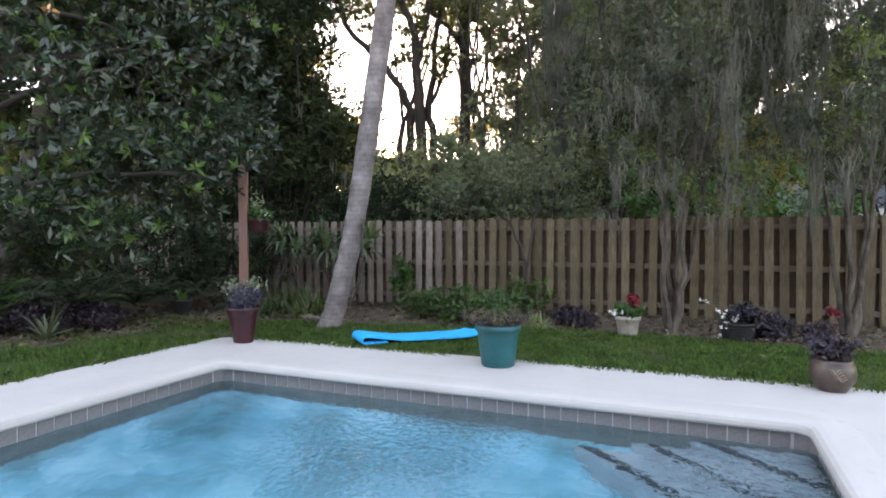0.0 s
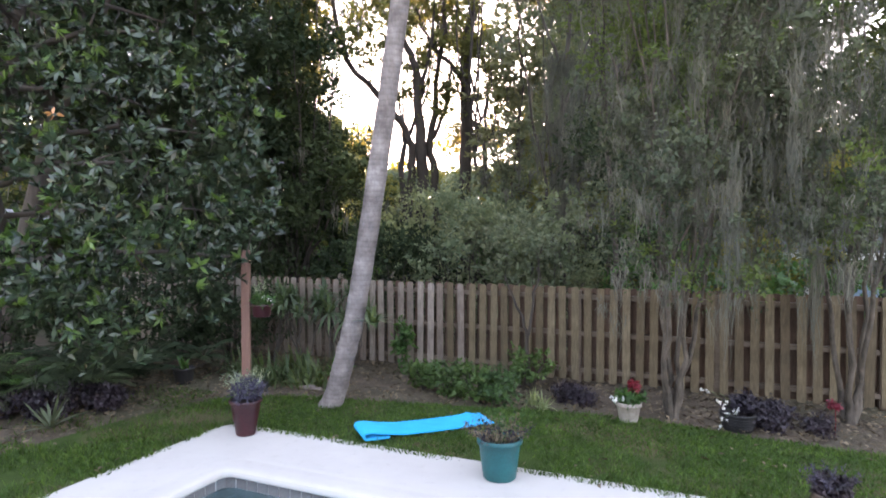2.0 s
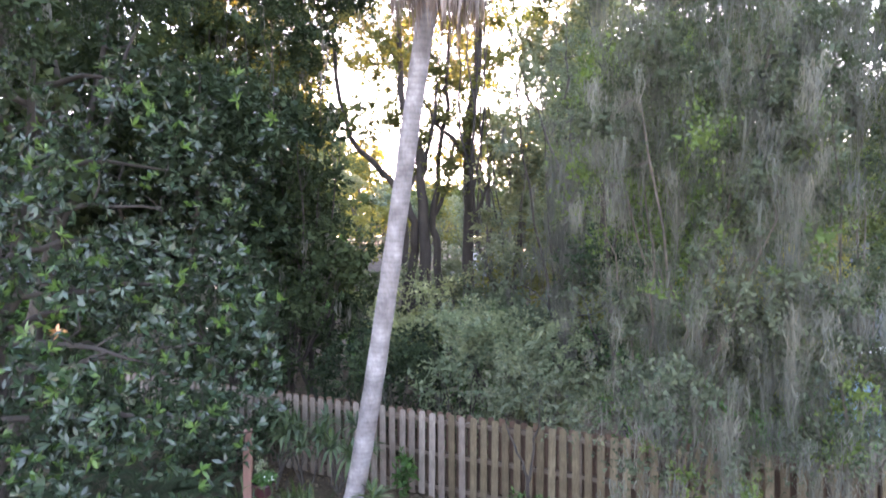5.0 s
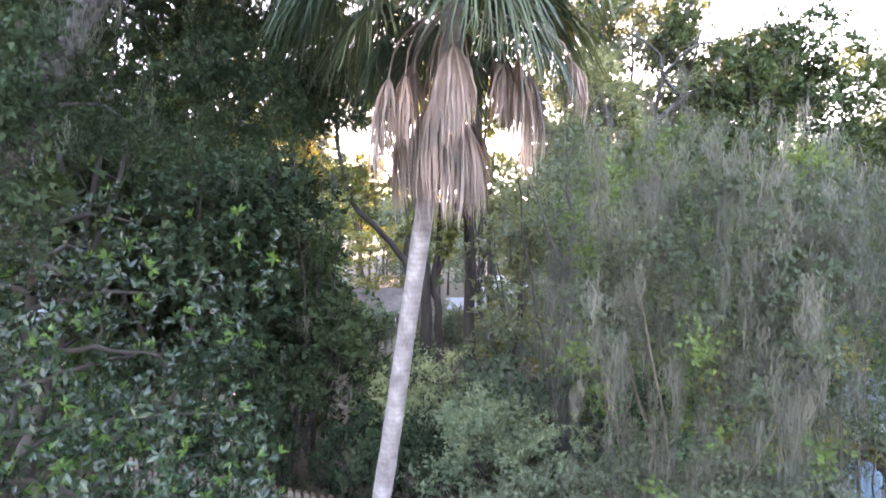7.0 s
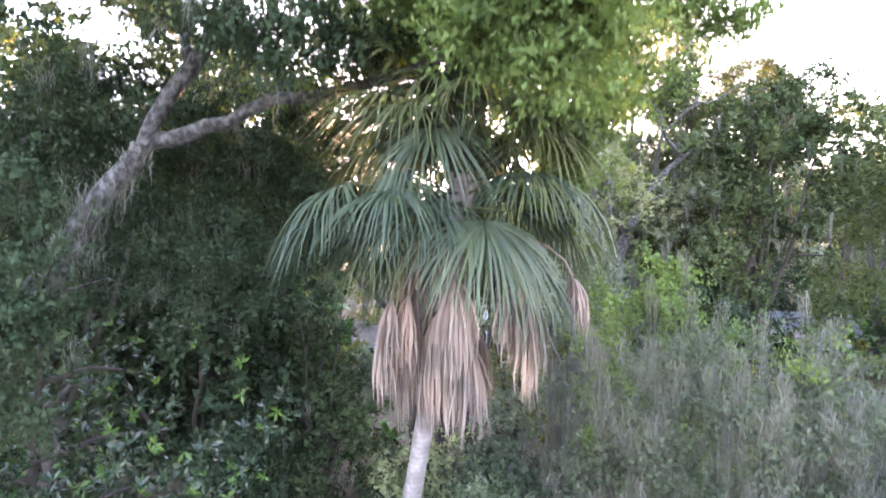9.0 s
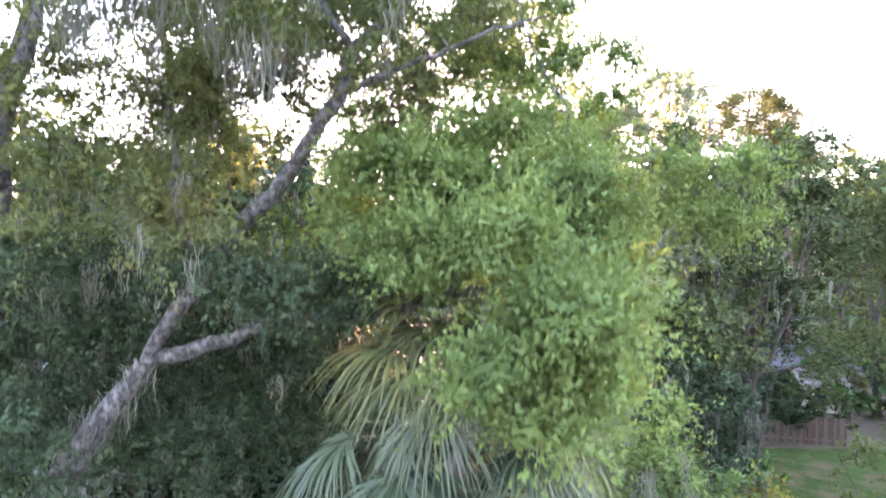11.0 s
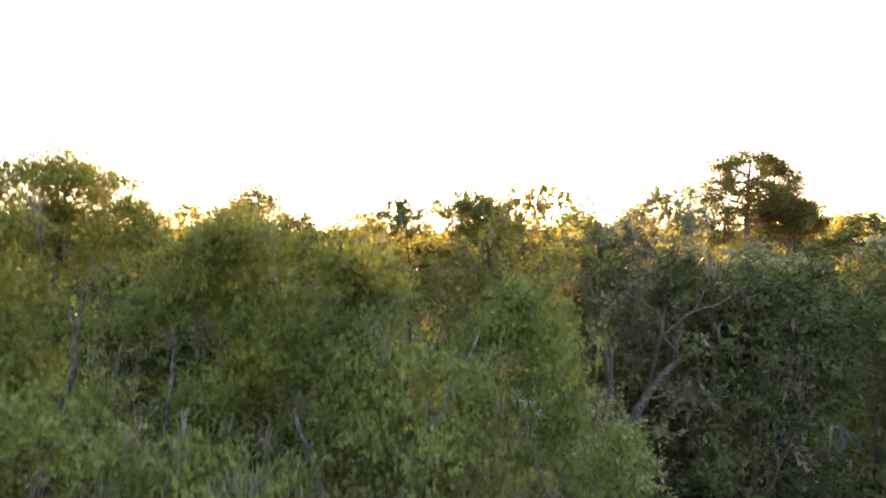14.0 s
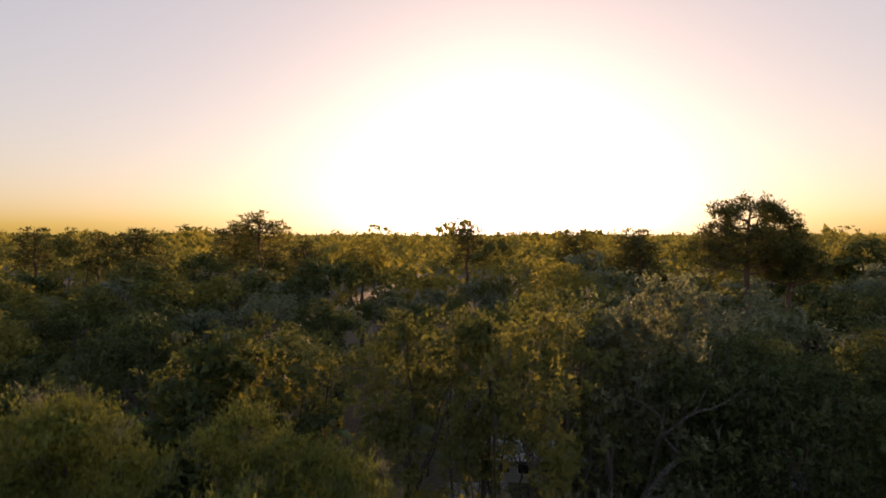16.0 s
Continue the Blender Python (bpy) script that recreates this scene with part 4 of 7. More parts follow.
# ---- near trees ----
def magnolia():
    rng = np.random.default_rng(21)
    t = thing("magnolia_tree", (-6.9, 9.9, 0), 0, "large magnolia with glossy dark leaves and pale young tips", "tree")
    o = np.array([-6.9, 9.9, 0])
    g = Geo()
    lines = [[(-1.3, 0.6, -0.1, 0.13), (-0.9, 0.45, 3, 0.11), (-0.2, 0.1, 6, 0.09), (0.1, 0, 8.6, 0.04)]]
    for i in range(22):
        a, z = i * 2.4, 2.3 + i * 0.27
        ln = 3.6 - 0.09 * i
        x0, y0 = np.interp(z, (0, 3, 6, 8.6), (-1.3, -0.9, -0.2, 0.1)), np.interp(z, (0, 3, 6, 8.6), (0.6, 0.45, 0.1, 0.0))
        lines.append([(x0, y0, z, 0.06), (math.cos(a) * ln * 0.5, math.sin(a) * ln * 0.5, z + 0.25, 0.04), (math.cos(a) * ln, math.sin(a) * ln, z + 0.15, 0.015)])
    P, R = limbs_of(g, rng, lines, 6)
    c = region_lobes(rng, [((0, 0, 4.0), (4.3, 3.2, 3.4), 330), ((0.6, -0.2, 6.6), (3.7, 2.8, 2.6), 130), ((2.6, -1.4, 3.6), (1.7, 1.3, 2.7), 110), ((2.9, -1.2, 2.3), (1.0, 0.9, 1.0), 30), ((0.6, -0.9, 1.7), (3.2, 1.6, 0.7), 34), ((0.3, -2.0, 3.2), (2.6, 0.9, 2.0), 60), ((0.2, -1.9, 5.8), (2.4, 0.9, 1.8), 30), ((-0.1, -1.3, 3.4), (0.9, 0.7, 2.6), 44), ((-1.3, -0.6, 5.2), (1.2, 1.2, 2.6), 40)])
    c = c[c[:, 2] > 2.2 - 1.3 * np.clip((c[:, 0] - 0.2) / 2.2, 0, 1)]
    link_lobes(g, rng, P, R, c, 0.02)
    g.obj("trunk", BARK_DARK, t, smooth=True)
    for name, mat, share, sd in (("crown", MAG_LEAF, 0.89, 1), ("young_leaves", MAG_NEW, 0.11, 2)):
        r2 = np.random.default_rng(300 + sd)
        n = int(4900 * share)
        w = c[r2.integers(0, len(c), n)] + r2.normal(size=(n, 3)) * 0.22
        w = w[[noise.noise((p[0] * 0.75, p[1] * 0.75 + 3.0, p[2] * 0.75)) > (-0.1 if p[0] > 0.6 else -0.24) for p in w]]      # open hollows between the boughs
        n, per = len(w), 9
        idx = np.repeat(np.arange(n), per)
        axis = sphere_dirs(r2, n, 0.7) + np.array([0.1, -0.45, 0])
        axis /= np.linalg.norm(axis, axis=1)[:, None]
        flat = np.cross(axis[idx], r2.normal(size=(n * per, 3)))
        flat /= np.linalg.norm(flat, axis=1)[:, None] + 1e-9
        d = flat + axis[idx] * r2.uniform(0.1, 1.5, n * per)[:, None]
        nrm = axis[idx] * 1.0 + r2.normal(size=(n * per, 3)) * 0.3
        s = r2.uniform(0.7, 1.2, n * per)
        gg = Geo()
        gg.leaves(w[idx], d, nrm, 0.17 * s, 0.05 * s, 0.07)
        gg.obj(name, mat, t)
    f = Geo()
    d = sphere_dirs(rng, 9, 0.1)
    f.leaves(np.tile(np.array([-4.92, 7.55, 4.31]) - o, (9, 1)), d * np.array([1, 1, 0.6]), sphere_dirs(rng, 9, 1.0), 0.12, 0.06)
    f.obj("flower", PEACH_PETAL, t, "faded peach-coloured magnolia flower")


def live_oak():
    """The great mossy oak whose limbs cross the yard high up."""
    rng = np.random.default_rng(31)
    t = thing("live_oak", (-11.2, 13.4, 0), 0, "great live oak with pale crooked limbs and grey hanging moss", "tree")
    o = np.array([-11.2, 13.4, 0])
    trunk = [
        [(-11.2, 13.4, -0.1, 0.38), (-10.3, 12.2, 4, 0.32), (-7.5, 9.4, 7.9, 0.25), (-5.6, 8.0, 9.3, 0.2), (-5.08, 7.9, 10.3, 0.17), (-4.69, 7.9, 10.85, 0.15), (-4.08, 8.0, 11.66, 0.135)],
        [(-8.0, 9.9, 7.3, 0.22), (-7.2, 8.9, 10, 0.2), (-6.4, 8.2, 13, 0.19), (-6.0, 8.0, 15.1, 0.15), (-5.5, 8.0, 16.1, 0.08), (-5.2, 8.1, 17.6, 0.04), (-5.0, 8.2, 18.8, 0.02)],
        [(-6.4, 8.2, 13, 0.15), (-7.2, 9.5, 15.5, 0.12), (-7.4, 10.8, 18, 0.08), (-7.2, 11.2, 20, 0.03)],
        [(-4.08, 8.0, 11.66, 0.10), (-3.41, 7.9, 12.66, 0.11), (-2.41, 7.6, 13.69, 0.105), (-1.81, 7.5, 14.39, 0.10), (-1.36, 7.4, 15.07, 0.095), (-1.19, 7.4, 15.65, 0.085), (-0.74, 7.5, 16.03, 0.06), (-0.2, 8.2, 17.0, 0.04), (0.4, 9.0, 18.0, 0.015)],
        [(-1.36, 7.4, 15.07, 0.05), (-0.8, 7.4, 15.35, 0.04), (-0.18, 7.4, 15.55, 0.03), (0.58, 7.4, 15.89, 0.02), (1.2, 7.6, 16.1, 0.012)],
        [(-1.19, 7.4, 15.65, 0.05), (-1.63, 7.4, 16.24, 0.04), (-2.0, 7.6, 17.3, 0.02)],
        [(-4.08, 8.0, 11.66, 0.115), (-3.4, 8.0, 11.85, 0.105), (-2.7, 8.0, 12.08, 0.085), (-1.2, 7.6, 12.3, 0.075), (0.4, 7.2, 12.7, 0.06), (1.8, 7.8, 13.2, 0.05), (2.73, 8.7, 13.65, 0.045), (3.3, 8.8, 13.9, 0.03), (4.3, 8.7, 14.2, 0.012)],
        [(0.4, 7.2, 12.7, 0.05), (0.3, 6.0, 12.5, 0.035), (0.5, 5.1, 12.4, 0.02)],
        [(1.8, 7.8, 13.2, 0.035), (1.5, 8.3, 14.1, 0.03), (1.7, 8.6, 15, 0.025), (1.0, 9.2, 17.0, 0.012)],
        [(-3.41, 7.9, 12.66, 0.07), (-4.0, 8.4, 14.5, 0.06), (-4.2, 8.8, 16.8, 0.04), (-4.4, 9.4, 19.0, 0.015)],
    ]
    trunk = [[(x - o[0], y - o[1], z, r) for x, y, z, r in l] for l in trunk]
    g = Geo()
    P, R = limbs_of(g, rng, trunk, 10)

    def reg(*rows):
        return [((x - o[0], y - o[1], z), r, n) for x, y, z, r, n in rows]

    old = region_lobes(rng, reg((-6.9, 8.4, 19.4, (1.0, 0.9, 0.8), 20), (-6.2, 8.5, 18.2, (0.8, 0.9, 0.8), 20), (-7.2, 8.4, 17.4, (0.9, 1.0, 0.9), 24), (-7.3, 11.0, 20.4, (1.3, 0.8, 0.55), 26), (-7.4, 11.2, 19.6, (0.9, 0.8, 0.6), 14), (-4.6, 13.6, 19.4, (1.1, 0.8, 0.6), 24), (-2.6, 12.8, 18.8, (0.9, 0.8, 0.5), 18), (-4.3, 12.5, 18.7, (0.7, 0.7, 0.7), 18), (-3.5, 12.4, 19.3, (0.5, 0.6, 0.5), 12), (-3.9, 12.8, 18.0, (0.9, 0.8, 0.5), 14), (-2.2, 11.8, 18.5, (0.9, 0.9, 0.9), 28), (-5.6, 9.4, 16.2, (2.4, 1.8, 1.1), 36), (-4.2, 9.8, 18.6, (1.0, 0.9, 0.9), 34), (-2.9, 9.9, 17.6, (1.1, 1.0, 1.0), 34), (-1.9, 9.3, 18.2, (0.9, 0.8, 0.9), 28), (-1.3, 9.8, 18.8, (0.6, 0.6, 0.5), 14), (-3.4, 9.4, 19.1, (0.6, 0.6, 0.6), 22), (-3.2, 9.6, 16.8, (1.6, 1.0, 0.8), 28), (-1.3, 9.0, 17.0, (0.7, 0.8, 0.9), 24), (-5.8, 8.8, 13.3, (2.4, 2.0, 2.0), 56), (-7.9, 11.0, 19.4, (0.7, 0.8, 0.7), 17), (-6.9, 11.2, 20.2, (0.6, 0.7, 0.6), 13), (-6.0, 10.9, 19.6, (0.6, 0.7, 0.6), 13), (-7.0, 11.0, 18.7, (1.4, 1.1, 0.6), 16),
                            (-3.3, 8.9, 14.6, (1.6, 1.5, 1.6), 28), (-7.3, 8.6, 10.6, (1.8, 1.7, 1.6), 40), (-3.0, 9.6, 12.0, (1.9, 1.0, 0.9), 34), (-0.2, 8.4, 16.8, (1.3, 1.3, 1.3), 36), (-2.9, 6.2, 16.6, (1.3, 0.8, 0.8), 17), (-4.8, 6.9, 17.0, (1.2, 0.8, 0.8), 15), (-1.4, 6.2, 15.9, (1.3, 0.7, 0.9), 26), (-4.6, 7.4, 13.8, (1.5, 0.6, 0.8), 22), (-5.6, 6.9, 10.0, (1.2, 0.6, 1.6), 22),
                            (-4.2, 9.8, 10.4, (2.2, 1.2, 1.2), 40), (-6.8, 9.2, 11.8, (1.6, 1.4, 1.4), 34), (-6.5, 8.0, 8.4, (1.3, 0.8, 1.5), 30), (-3.0, 7.0, 13.2, (0.9, 0.5, 0.7), 18), (-3.2, 10.5, 12.0, (2.2, 1.0, 1.1), 44), (-5.5, 10.2, 12.5, (1.8, 1.2, 1.2), 36), (-5.2, 10.6, 10.4, (2.6, 1.0, 1.9), 60), (-5.4, 8.6, 15.2, (1.8, 1.2, 1.1), 28), (-3.6, 8.4, 15.6, (1.0, 1.0, 0.9), 30), (-1.6, 7.0, 12.7, (1.0, 0.5, 0.45), 22), (-2.2, 9.0, 15.8, (1.1, 0.8, 0.8), 24), (-0.6, 9.2, 15.4, (0.9, 0.8, 0.6), 18), (-5.3, 7.1, 9.0, (0.7, 0.4, 0.9), 14), (-1.75, 11.2, 10.8, (0.75, 0.6, 1.0), 30), (-2.4, 11.5, 10.6, (1.0, 0.6, 0.7), 28), (-2.5, 11.0, 11.8, (0.9, 0.7, 0.6), 16)))
    young = region_lobes(rng, reg((1.2, 6.7, 11.9, (0.55, 0.6, 0.6), 15), (1.3, 7.0, 11.2, (0.4, 0.5, 0.6), 9), (1.0, 7.5, 13.8, (1.6, 0.8, 0.35), 30), (0.3, 6.0, 13.3, (0.8, 0.8, 0.45), 20), (0.95, 5.2, 12.75, (0.5, 0.6, 0.35), 17), (0.55, 4.9, 12.15, (0.5, 0.4, 0.38), 15), (1.1, 5.2, 12.2, (0.38, 0.5, 0.42), 15), (-0.4, 6.7, 13.2, (0.7, 0.8, 0.4), 14), (1.9, 7.5, 13.1, (0.7, 0.8, 0.5), 20), (0.3, 7.4, 13.9, (1.8, 1.0, 0.8), 44), (2.3, 8.4, 12.6, (0.6, 0.7, 0.7), 12), (0.1, 8.4, 13.0, (1.3, 0.8, 0.5), 30), (0.2, 8.8, 14.2, (2.2, 1.6, 1.3), 64), (1.0, 10.2, 17.0, (1.2, 1.2, 1.6), 56), (2.0, 9.6, 15.6, (1.0, 1.0, 1.0), 26), (-1.9, 8.9, 13.1, (1.2, 1.2, 0.9), 30), (3.35, 8.6, 14.35, (0.45, 0.5, 0.25), 5), (4.3, 8.8, 14.3, (0.3, 0.4, 0.25), 4), (3.2, 8.6, 13.75, (0.4, 0.5, 0.2), 5), (4.2, 8.8, 13.6, (0.45, 0.5, 0.25), 6)))
    link_lobes(g, rng, P, R, np.concatenate([old, young]), 0.022)
    g.obj("trunk", BARK_PALE, t, smooth=True)
    # Lower crown's shade and upper crown's sunlight are put into the leaf colours.
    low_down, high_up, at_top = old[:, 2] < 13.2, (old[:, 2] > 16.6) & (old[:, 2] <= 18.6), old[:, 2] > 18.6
    for nm, c, mat, per in (("crown", old[~low_down & ~high_up & ~at_top], OAK_LEAF, 240), ("top_leaves", old[at_top], OAK_SUNLIT, 230), ("lower_crown", old[low_down], DARK_LEAF, 240), ("young_leaves", np.concatenate([young, old[high_up]]), OAK_BRIGHT, 290)):
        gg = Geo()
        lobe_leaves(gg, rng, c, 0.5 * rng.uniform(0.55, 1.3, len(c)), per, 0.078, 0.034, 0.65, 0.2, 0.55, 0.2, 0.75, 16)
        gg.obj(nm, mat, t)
    gg = Geo()
    pick = old[rng.integers(0, len(old), 640)] + rng.normal(size=(640, 3)) * 0.35
    moss_strands(gg, rng, pick, 22, 0.6, 0.009, 0.11)
    low = np.array([(-3.0, 5.8, 16.7), (-3.4, 5.9, 16.4), (-2.5, 5.9, 16.8), (-3.7, 6.0, 16.1), (-2.2, 6.0, 16.5)]) - o
    moss_strands(gg, rng, np.repeat(low, 9, 0) + rng.normal(size=(45, 3)) * np.array([0.34, 0.2, 0.45]) - np.array([0, 0, 0.25]), 44, 1.0, 0.011, 0.15)
    wood = np.concatenate([np.linspace(np.array(a[:3]), np.array(b[:3]), 14) for line in trunk[:2] for a, b in zip(line, line[1:])])
    wood = wood[(wood[:, 2] > 6.5) & (wood[:, 2] < 12.5)]
    moss_strands(gg, rng, wood + rng.normal(size=wood.shape) * 0.1, 18, 0.7, 0.01, 0.14)
    tagged(gg.obj("moss", MOSS, t, "pale grey hanging moss"), kind="stuff")


def myrtle(at, seed, height, stems, spread, lobes, moss, label, over=(0, 0)):
    rng = np.random.default_rng(seed)
    lines = []
    for i in range(stems):
        a = i * 6.28 / stems + rng.normal() * 0.2
        r0, r1 = 0.05, spread * rng.uniform(0.55, 1.0)
        z = height * rng.uniform(0.7, 0.85)
        lines.append([(math.cos(a) * r0, math.sin(a) * r0, -0.05, 0.055), (math.cos(a) * 0.12 + rng.normal() * 0.02, math.sin(a) * 0.12 + rng.normal() * 0.02, 0.55, 0.04), (math.cos(a) * r1 * 0.2 + rng.normal() * 0.04, math.sin(a) * r1 * 0.2 + rng.normal() * 0.04, 2.0, 0.03),
                      (math.cos(a) * r1 * 0.45 + rng.normal() * 0.15, math.sin(a) * r1 * 0.45 + rng.normal() * 0.15, z * 0.6, 0.018), (math.cos(a) * r1, math.sin(a) * r1, z, 0.015)])
        lines.append([(math.cos(a) * r1 * 0.2, math.sin(a) * r1 * 0.2, 2.0, 0.018), (math.cos(a + 0.7) * r1 * 0.7, math.sin(a + 0.7) * r1 * 0.7, 4.0, 0.016), (math.cos(a + 0.9) * r1 * 1.1, math.sin(a + 0.9) * r1 * 1.1, z * 0.8, 0.01)])
    lines = [[(x + over[0] * max(0, z / height - 0.1), y + over[1] * max(0, z / height - 0.1), z, r) for x, y, z, r in line] for line in lines]
    reg = [((0, 0, height * 0.60), (spread * 1.05, spread * 0.95, height * 0.30), int(lobes * 0.55)), ((0, 0, height * 0.78), (spread * 1.1, spread, height * 0.21), int(lobes * 0.3)), ((0, 0.3, height * 0.42), (spread * 0.9, spread * 0.8, height * 0.14), int(lobes * 0.15)), ((0, -0.3, height * 0.33), (spread * 1.0, spread * 0.7, height * 0.11), int(lobes * 0.16))]
    reg = [((c[0] + over[0] * min(1, c[2] / height + 0.35), c[1] + over[1] * min(1, c[2] / height + 0.35), c[2]), r, n) for c, r, n in reg]
    tree = broad_tree("crape_myrtle", seed, lines, reg, 0.5, 190, (0.066, 0.03), MYRTLE_LEAF, BARK_MYRTLE, moss, 0.62, 0.012, label, at, 7, 0.25, per_moss=24, moss_w=0.011, flat=0.6, core=0.55, rag=0.16, lay=0.75, columns=32)
    g = Geo()
    tips = region_lobes(rng, reg)
    tips = tips[rng.integers(0, len(tips), 26)]
    lobe_leaves(g, rng, tips, 0.3 * rng.uniform(0.6, 1.3, len(tips)), 110, 0.066, 0.03, 0.8, 0.1, sprig=10)
    g.obj("young_leaves", OAK_BRIGHT, tree, "yellow-green young shoots")
    return tree


def mossy_stem():
    """A slender leaning trunk behind the fence, thickly wrapped in hanging moss."""
    rng = np.random.default_rng(57)
    t = thing("mossy_tree", (3.0, 15.0, 0), 0, "slender tree wrapped in a thick column of grey moss", "tree")
    g = Geo()
    P, R = limbs_of(g, rng, [[(0.05, 0, -0.1, 0.10), (0.0, 0, 2.5, 0.085), (-0.05, 0, 5.5, 0.07), (0.1, 0.1, 8.5, 0.05), (0.0, 0.1, 10.5, 0.015)], [(0, 0, 6.0, 0.04), (0.6, 0.2, 7.6, 0.03), (1.1, 0.3, 8.8, 0.01)], [(0, 0, 6.8, 0.04), (-0.5, -0.1, 8.0, 0.03), (-0.9, 0.1, 9.2, 0.01)]], 7)
    c = region_lobes(rng, [((0.1, 0, 9.0), (1.3, 1.0, 1.6), 26)])
    link_lobes(g, rng, P, R, c, 0.015)
    g.obj("trunk", BARK, t, smooth=True)
    g = Geo()
    lobe_leaves(g, rng, c, 0.42 * rng.uniform(0.6, 1.3, len(c)), 110, 0.1, 0.045, sprig=12)
    g.obj("crown", PALE_LEAF, t)
    g = Geo()
    z = rng.uniform(2.6, 7.4, 120)
    wide = np.where(z > 4.6, 0.24, 0.15)[:, None]
    tops = np.stack([np.zeros(120), np.zeros(120), z], 1) + np.concatenate([rng.normal(size=(120, 2)) * wide, np.zeros((120, 1))], 1)
    moss_strands(g, rng, tops, 34, 1.3, 0.014, 0.09)
    tagged(g.obj("moss", MOSS, t, "thick grey hanging moss"), kind="stuff")
    copy_thing(t, pose(5.0, 19.8, 0, 0, 0, 70) @ Matrix.Diagonal((1.7, 1.7, 1.32, 1)))


def sapling():
    return broad_tree("sapling", 51, [[(0, 0, -0.05, 0.04), (0.02, 0, 0.9, 0.035), (-0.1, 0, 1.25, 0.026), (-0.42, -0.1, 2.0, 0.012)], [(0.02, 0, 0.9, 0.03), (0.15, 0.05, 1.7, 0.02), (0.3, 0.1, 2.6, 0.01)]],
                      [((0.0, 0.2, 2.6), (1.0, 0.6, 0.7), 26)], 0.3, 45, (0.08, 0.04), PALE_LEAF, BARK_DARK, 0, twig=0.01, label="thin young tree with a forked dark stem by the fence", at=(1.55, 11.2, 0), sides=6)


# ---- trees beyond the fence ----
def wood_tree(name, seed, height, spread, fork, r, lobes, lobe_r, per, leaf, leaf_m, bark_m, moss=0, label="", at=(0, 0, 0), limbs=5, low=0.35, group="", moss_len=1.2, per_moss=12, core=0.35, rag=0.28, lay=0.6):
    rng = np.random.default_rng(seed + 900)
    lines = auto_limbs(rng, height, spread, fork, r, limbs)
    zc = height * (low + 1) / 2
    zr = height * (1 - low) / 2
    reg = [((0, 0, zc), (spread, spread, zr), int(lobes * 0.22))]
    for i in range(8):
        a = i * 2.4 + rng.uniform(0, 0.8)
        q = spread * rng.uniform(0.2, 0.75)
        s = rng.uniform(0.28, 0.46)
        reg.append(((math.cos(a) * q, math.sin(a) * q, zc + zr * rng.uniform(-0.5, 0.75)), (spread * s, spread * s, zr * rng.uniform(0.2, 0.4)), int(lobes * 0.1)))
    return broad_tree(name, seed, lines, reg, lobe_r, per, leaf, leaf_m, bark_m, moss, moss_len, r * 0.18, label, at, 7, group=group, moss_w=0.04, per_moss=per_moss, core=core, rag=rag, lay=lay)


def canopy_tree(seed, height, spread, r, puffs, per, leaf, leaf_m, label, at, skirt=0, moss=0):
    """A forest oak: a crown of rounded heads set with small puffs of leaves."""
    rng = np.random.default_rng(seed)
    t = thing("oak_tree", at, 0, label, "tree", "forest trees")
    g = Geo()
    P, R = limbs_of(g, rng, auto_limbs(rng, height * 0.85, spread * 0.8, 0.42, r, 4), 6)
    heads = []
    n = 9
    for i in range(n + skirt):
        a = i * 2.4 + rng.normal() * 0.3
        if i < n:
            q = spread * 0.75 * math.sqrt(i / n)
            R_ = spread * rng.uniform(0.30, 0.46)
            z = height * (1 - 0.26 * (q / spread) ** 2) - R_ - rng.uniform(0, 0.08) * height
        else:
            q, R_ = spread * rng.uniform(0.6, 0.9), spread * rng.uniform(0.28, 0.4)
            z = height * rng.uniform(0.24, 0.6)
        heads.append((math.cos(a) * q, math.sin(a) * q, z, R_))
    heads = np.array(heads)
    c = np.repeat(heads, puffs, 0)
    d = sphere_dirs(rng, len(c), 0.45)
    cen = c[:, :3] + d * (c[:, 3] * rng.uniform(0.6, 1.0, len(c)))[:, None] * np.array([1, 1, 0.85])
    link_lobes(g, rng, P, R, heads[:, :3], r * 0.25)
    g.obj("trunk", BARK, t, smooth=True)
    g = Geo()
    lobe_leaves(g, rng, cen, c[:, 3] * rng.uniform(0.3, 0.52, len(c)), per, leaf[0], leaf[1], 0.75, 0.1, 0.8, 0.1, 0.9)
    g.obj("crown", leaf_m, t)
    if moss:
        g = Geo()
        pick = cen[rng.integers(0, len(cen), moss)] - np.array([0, 0, 0.3])
        moss_strands(g, rng, pick, 7, 1.5, 0.05, 0.25)
        tagged(g.obj("moss", MOSS, t, "pale grey hanging moss"), kind="stuff")
    return t


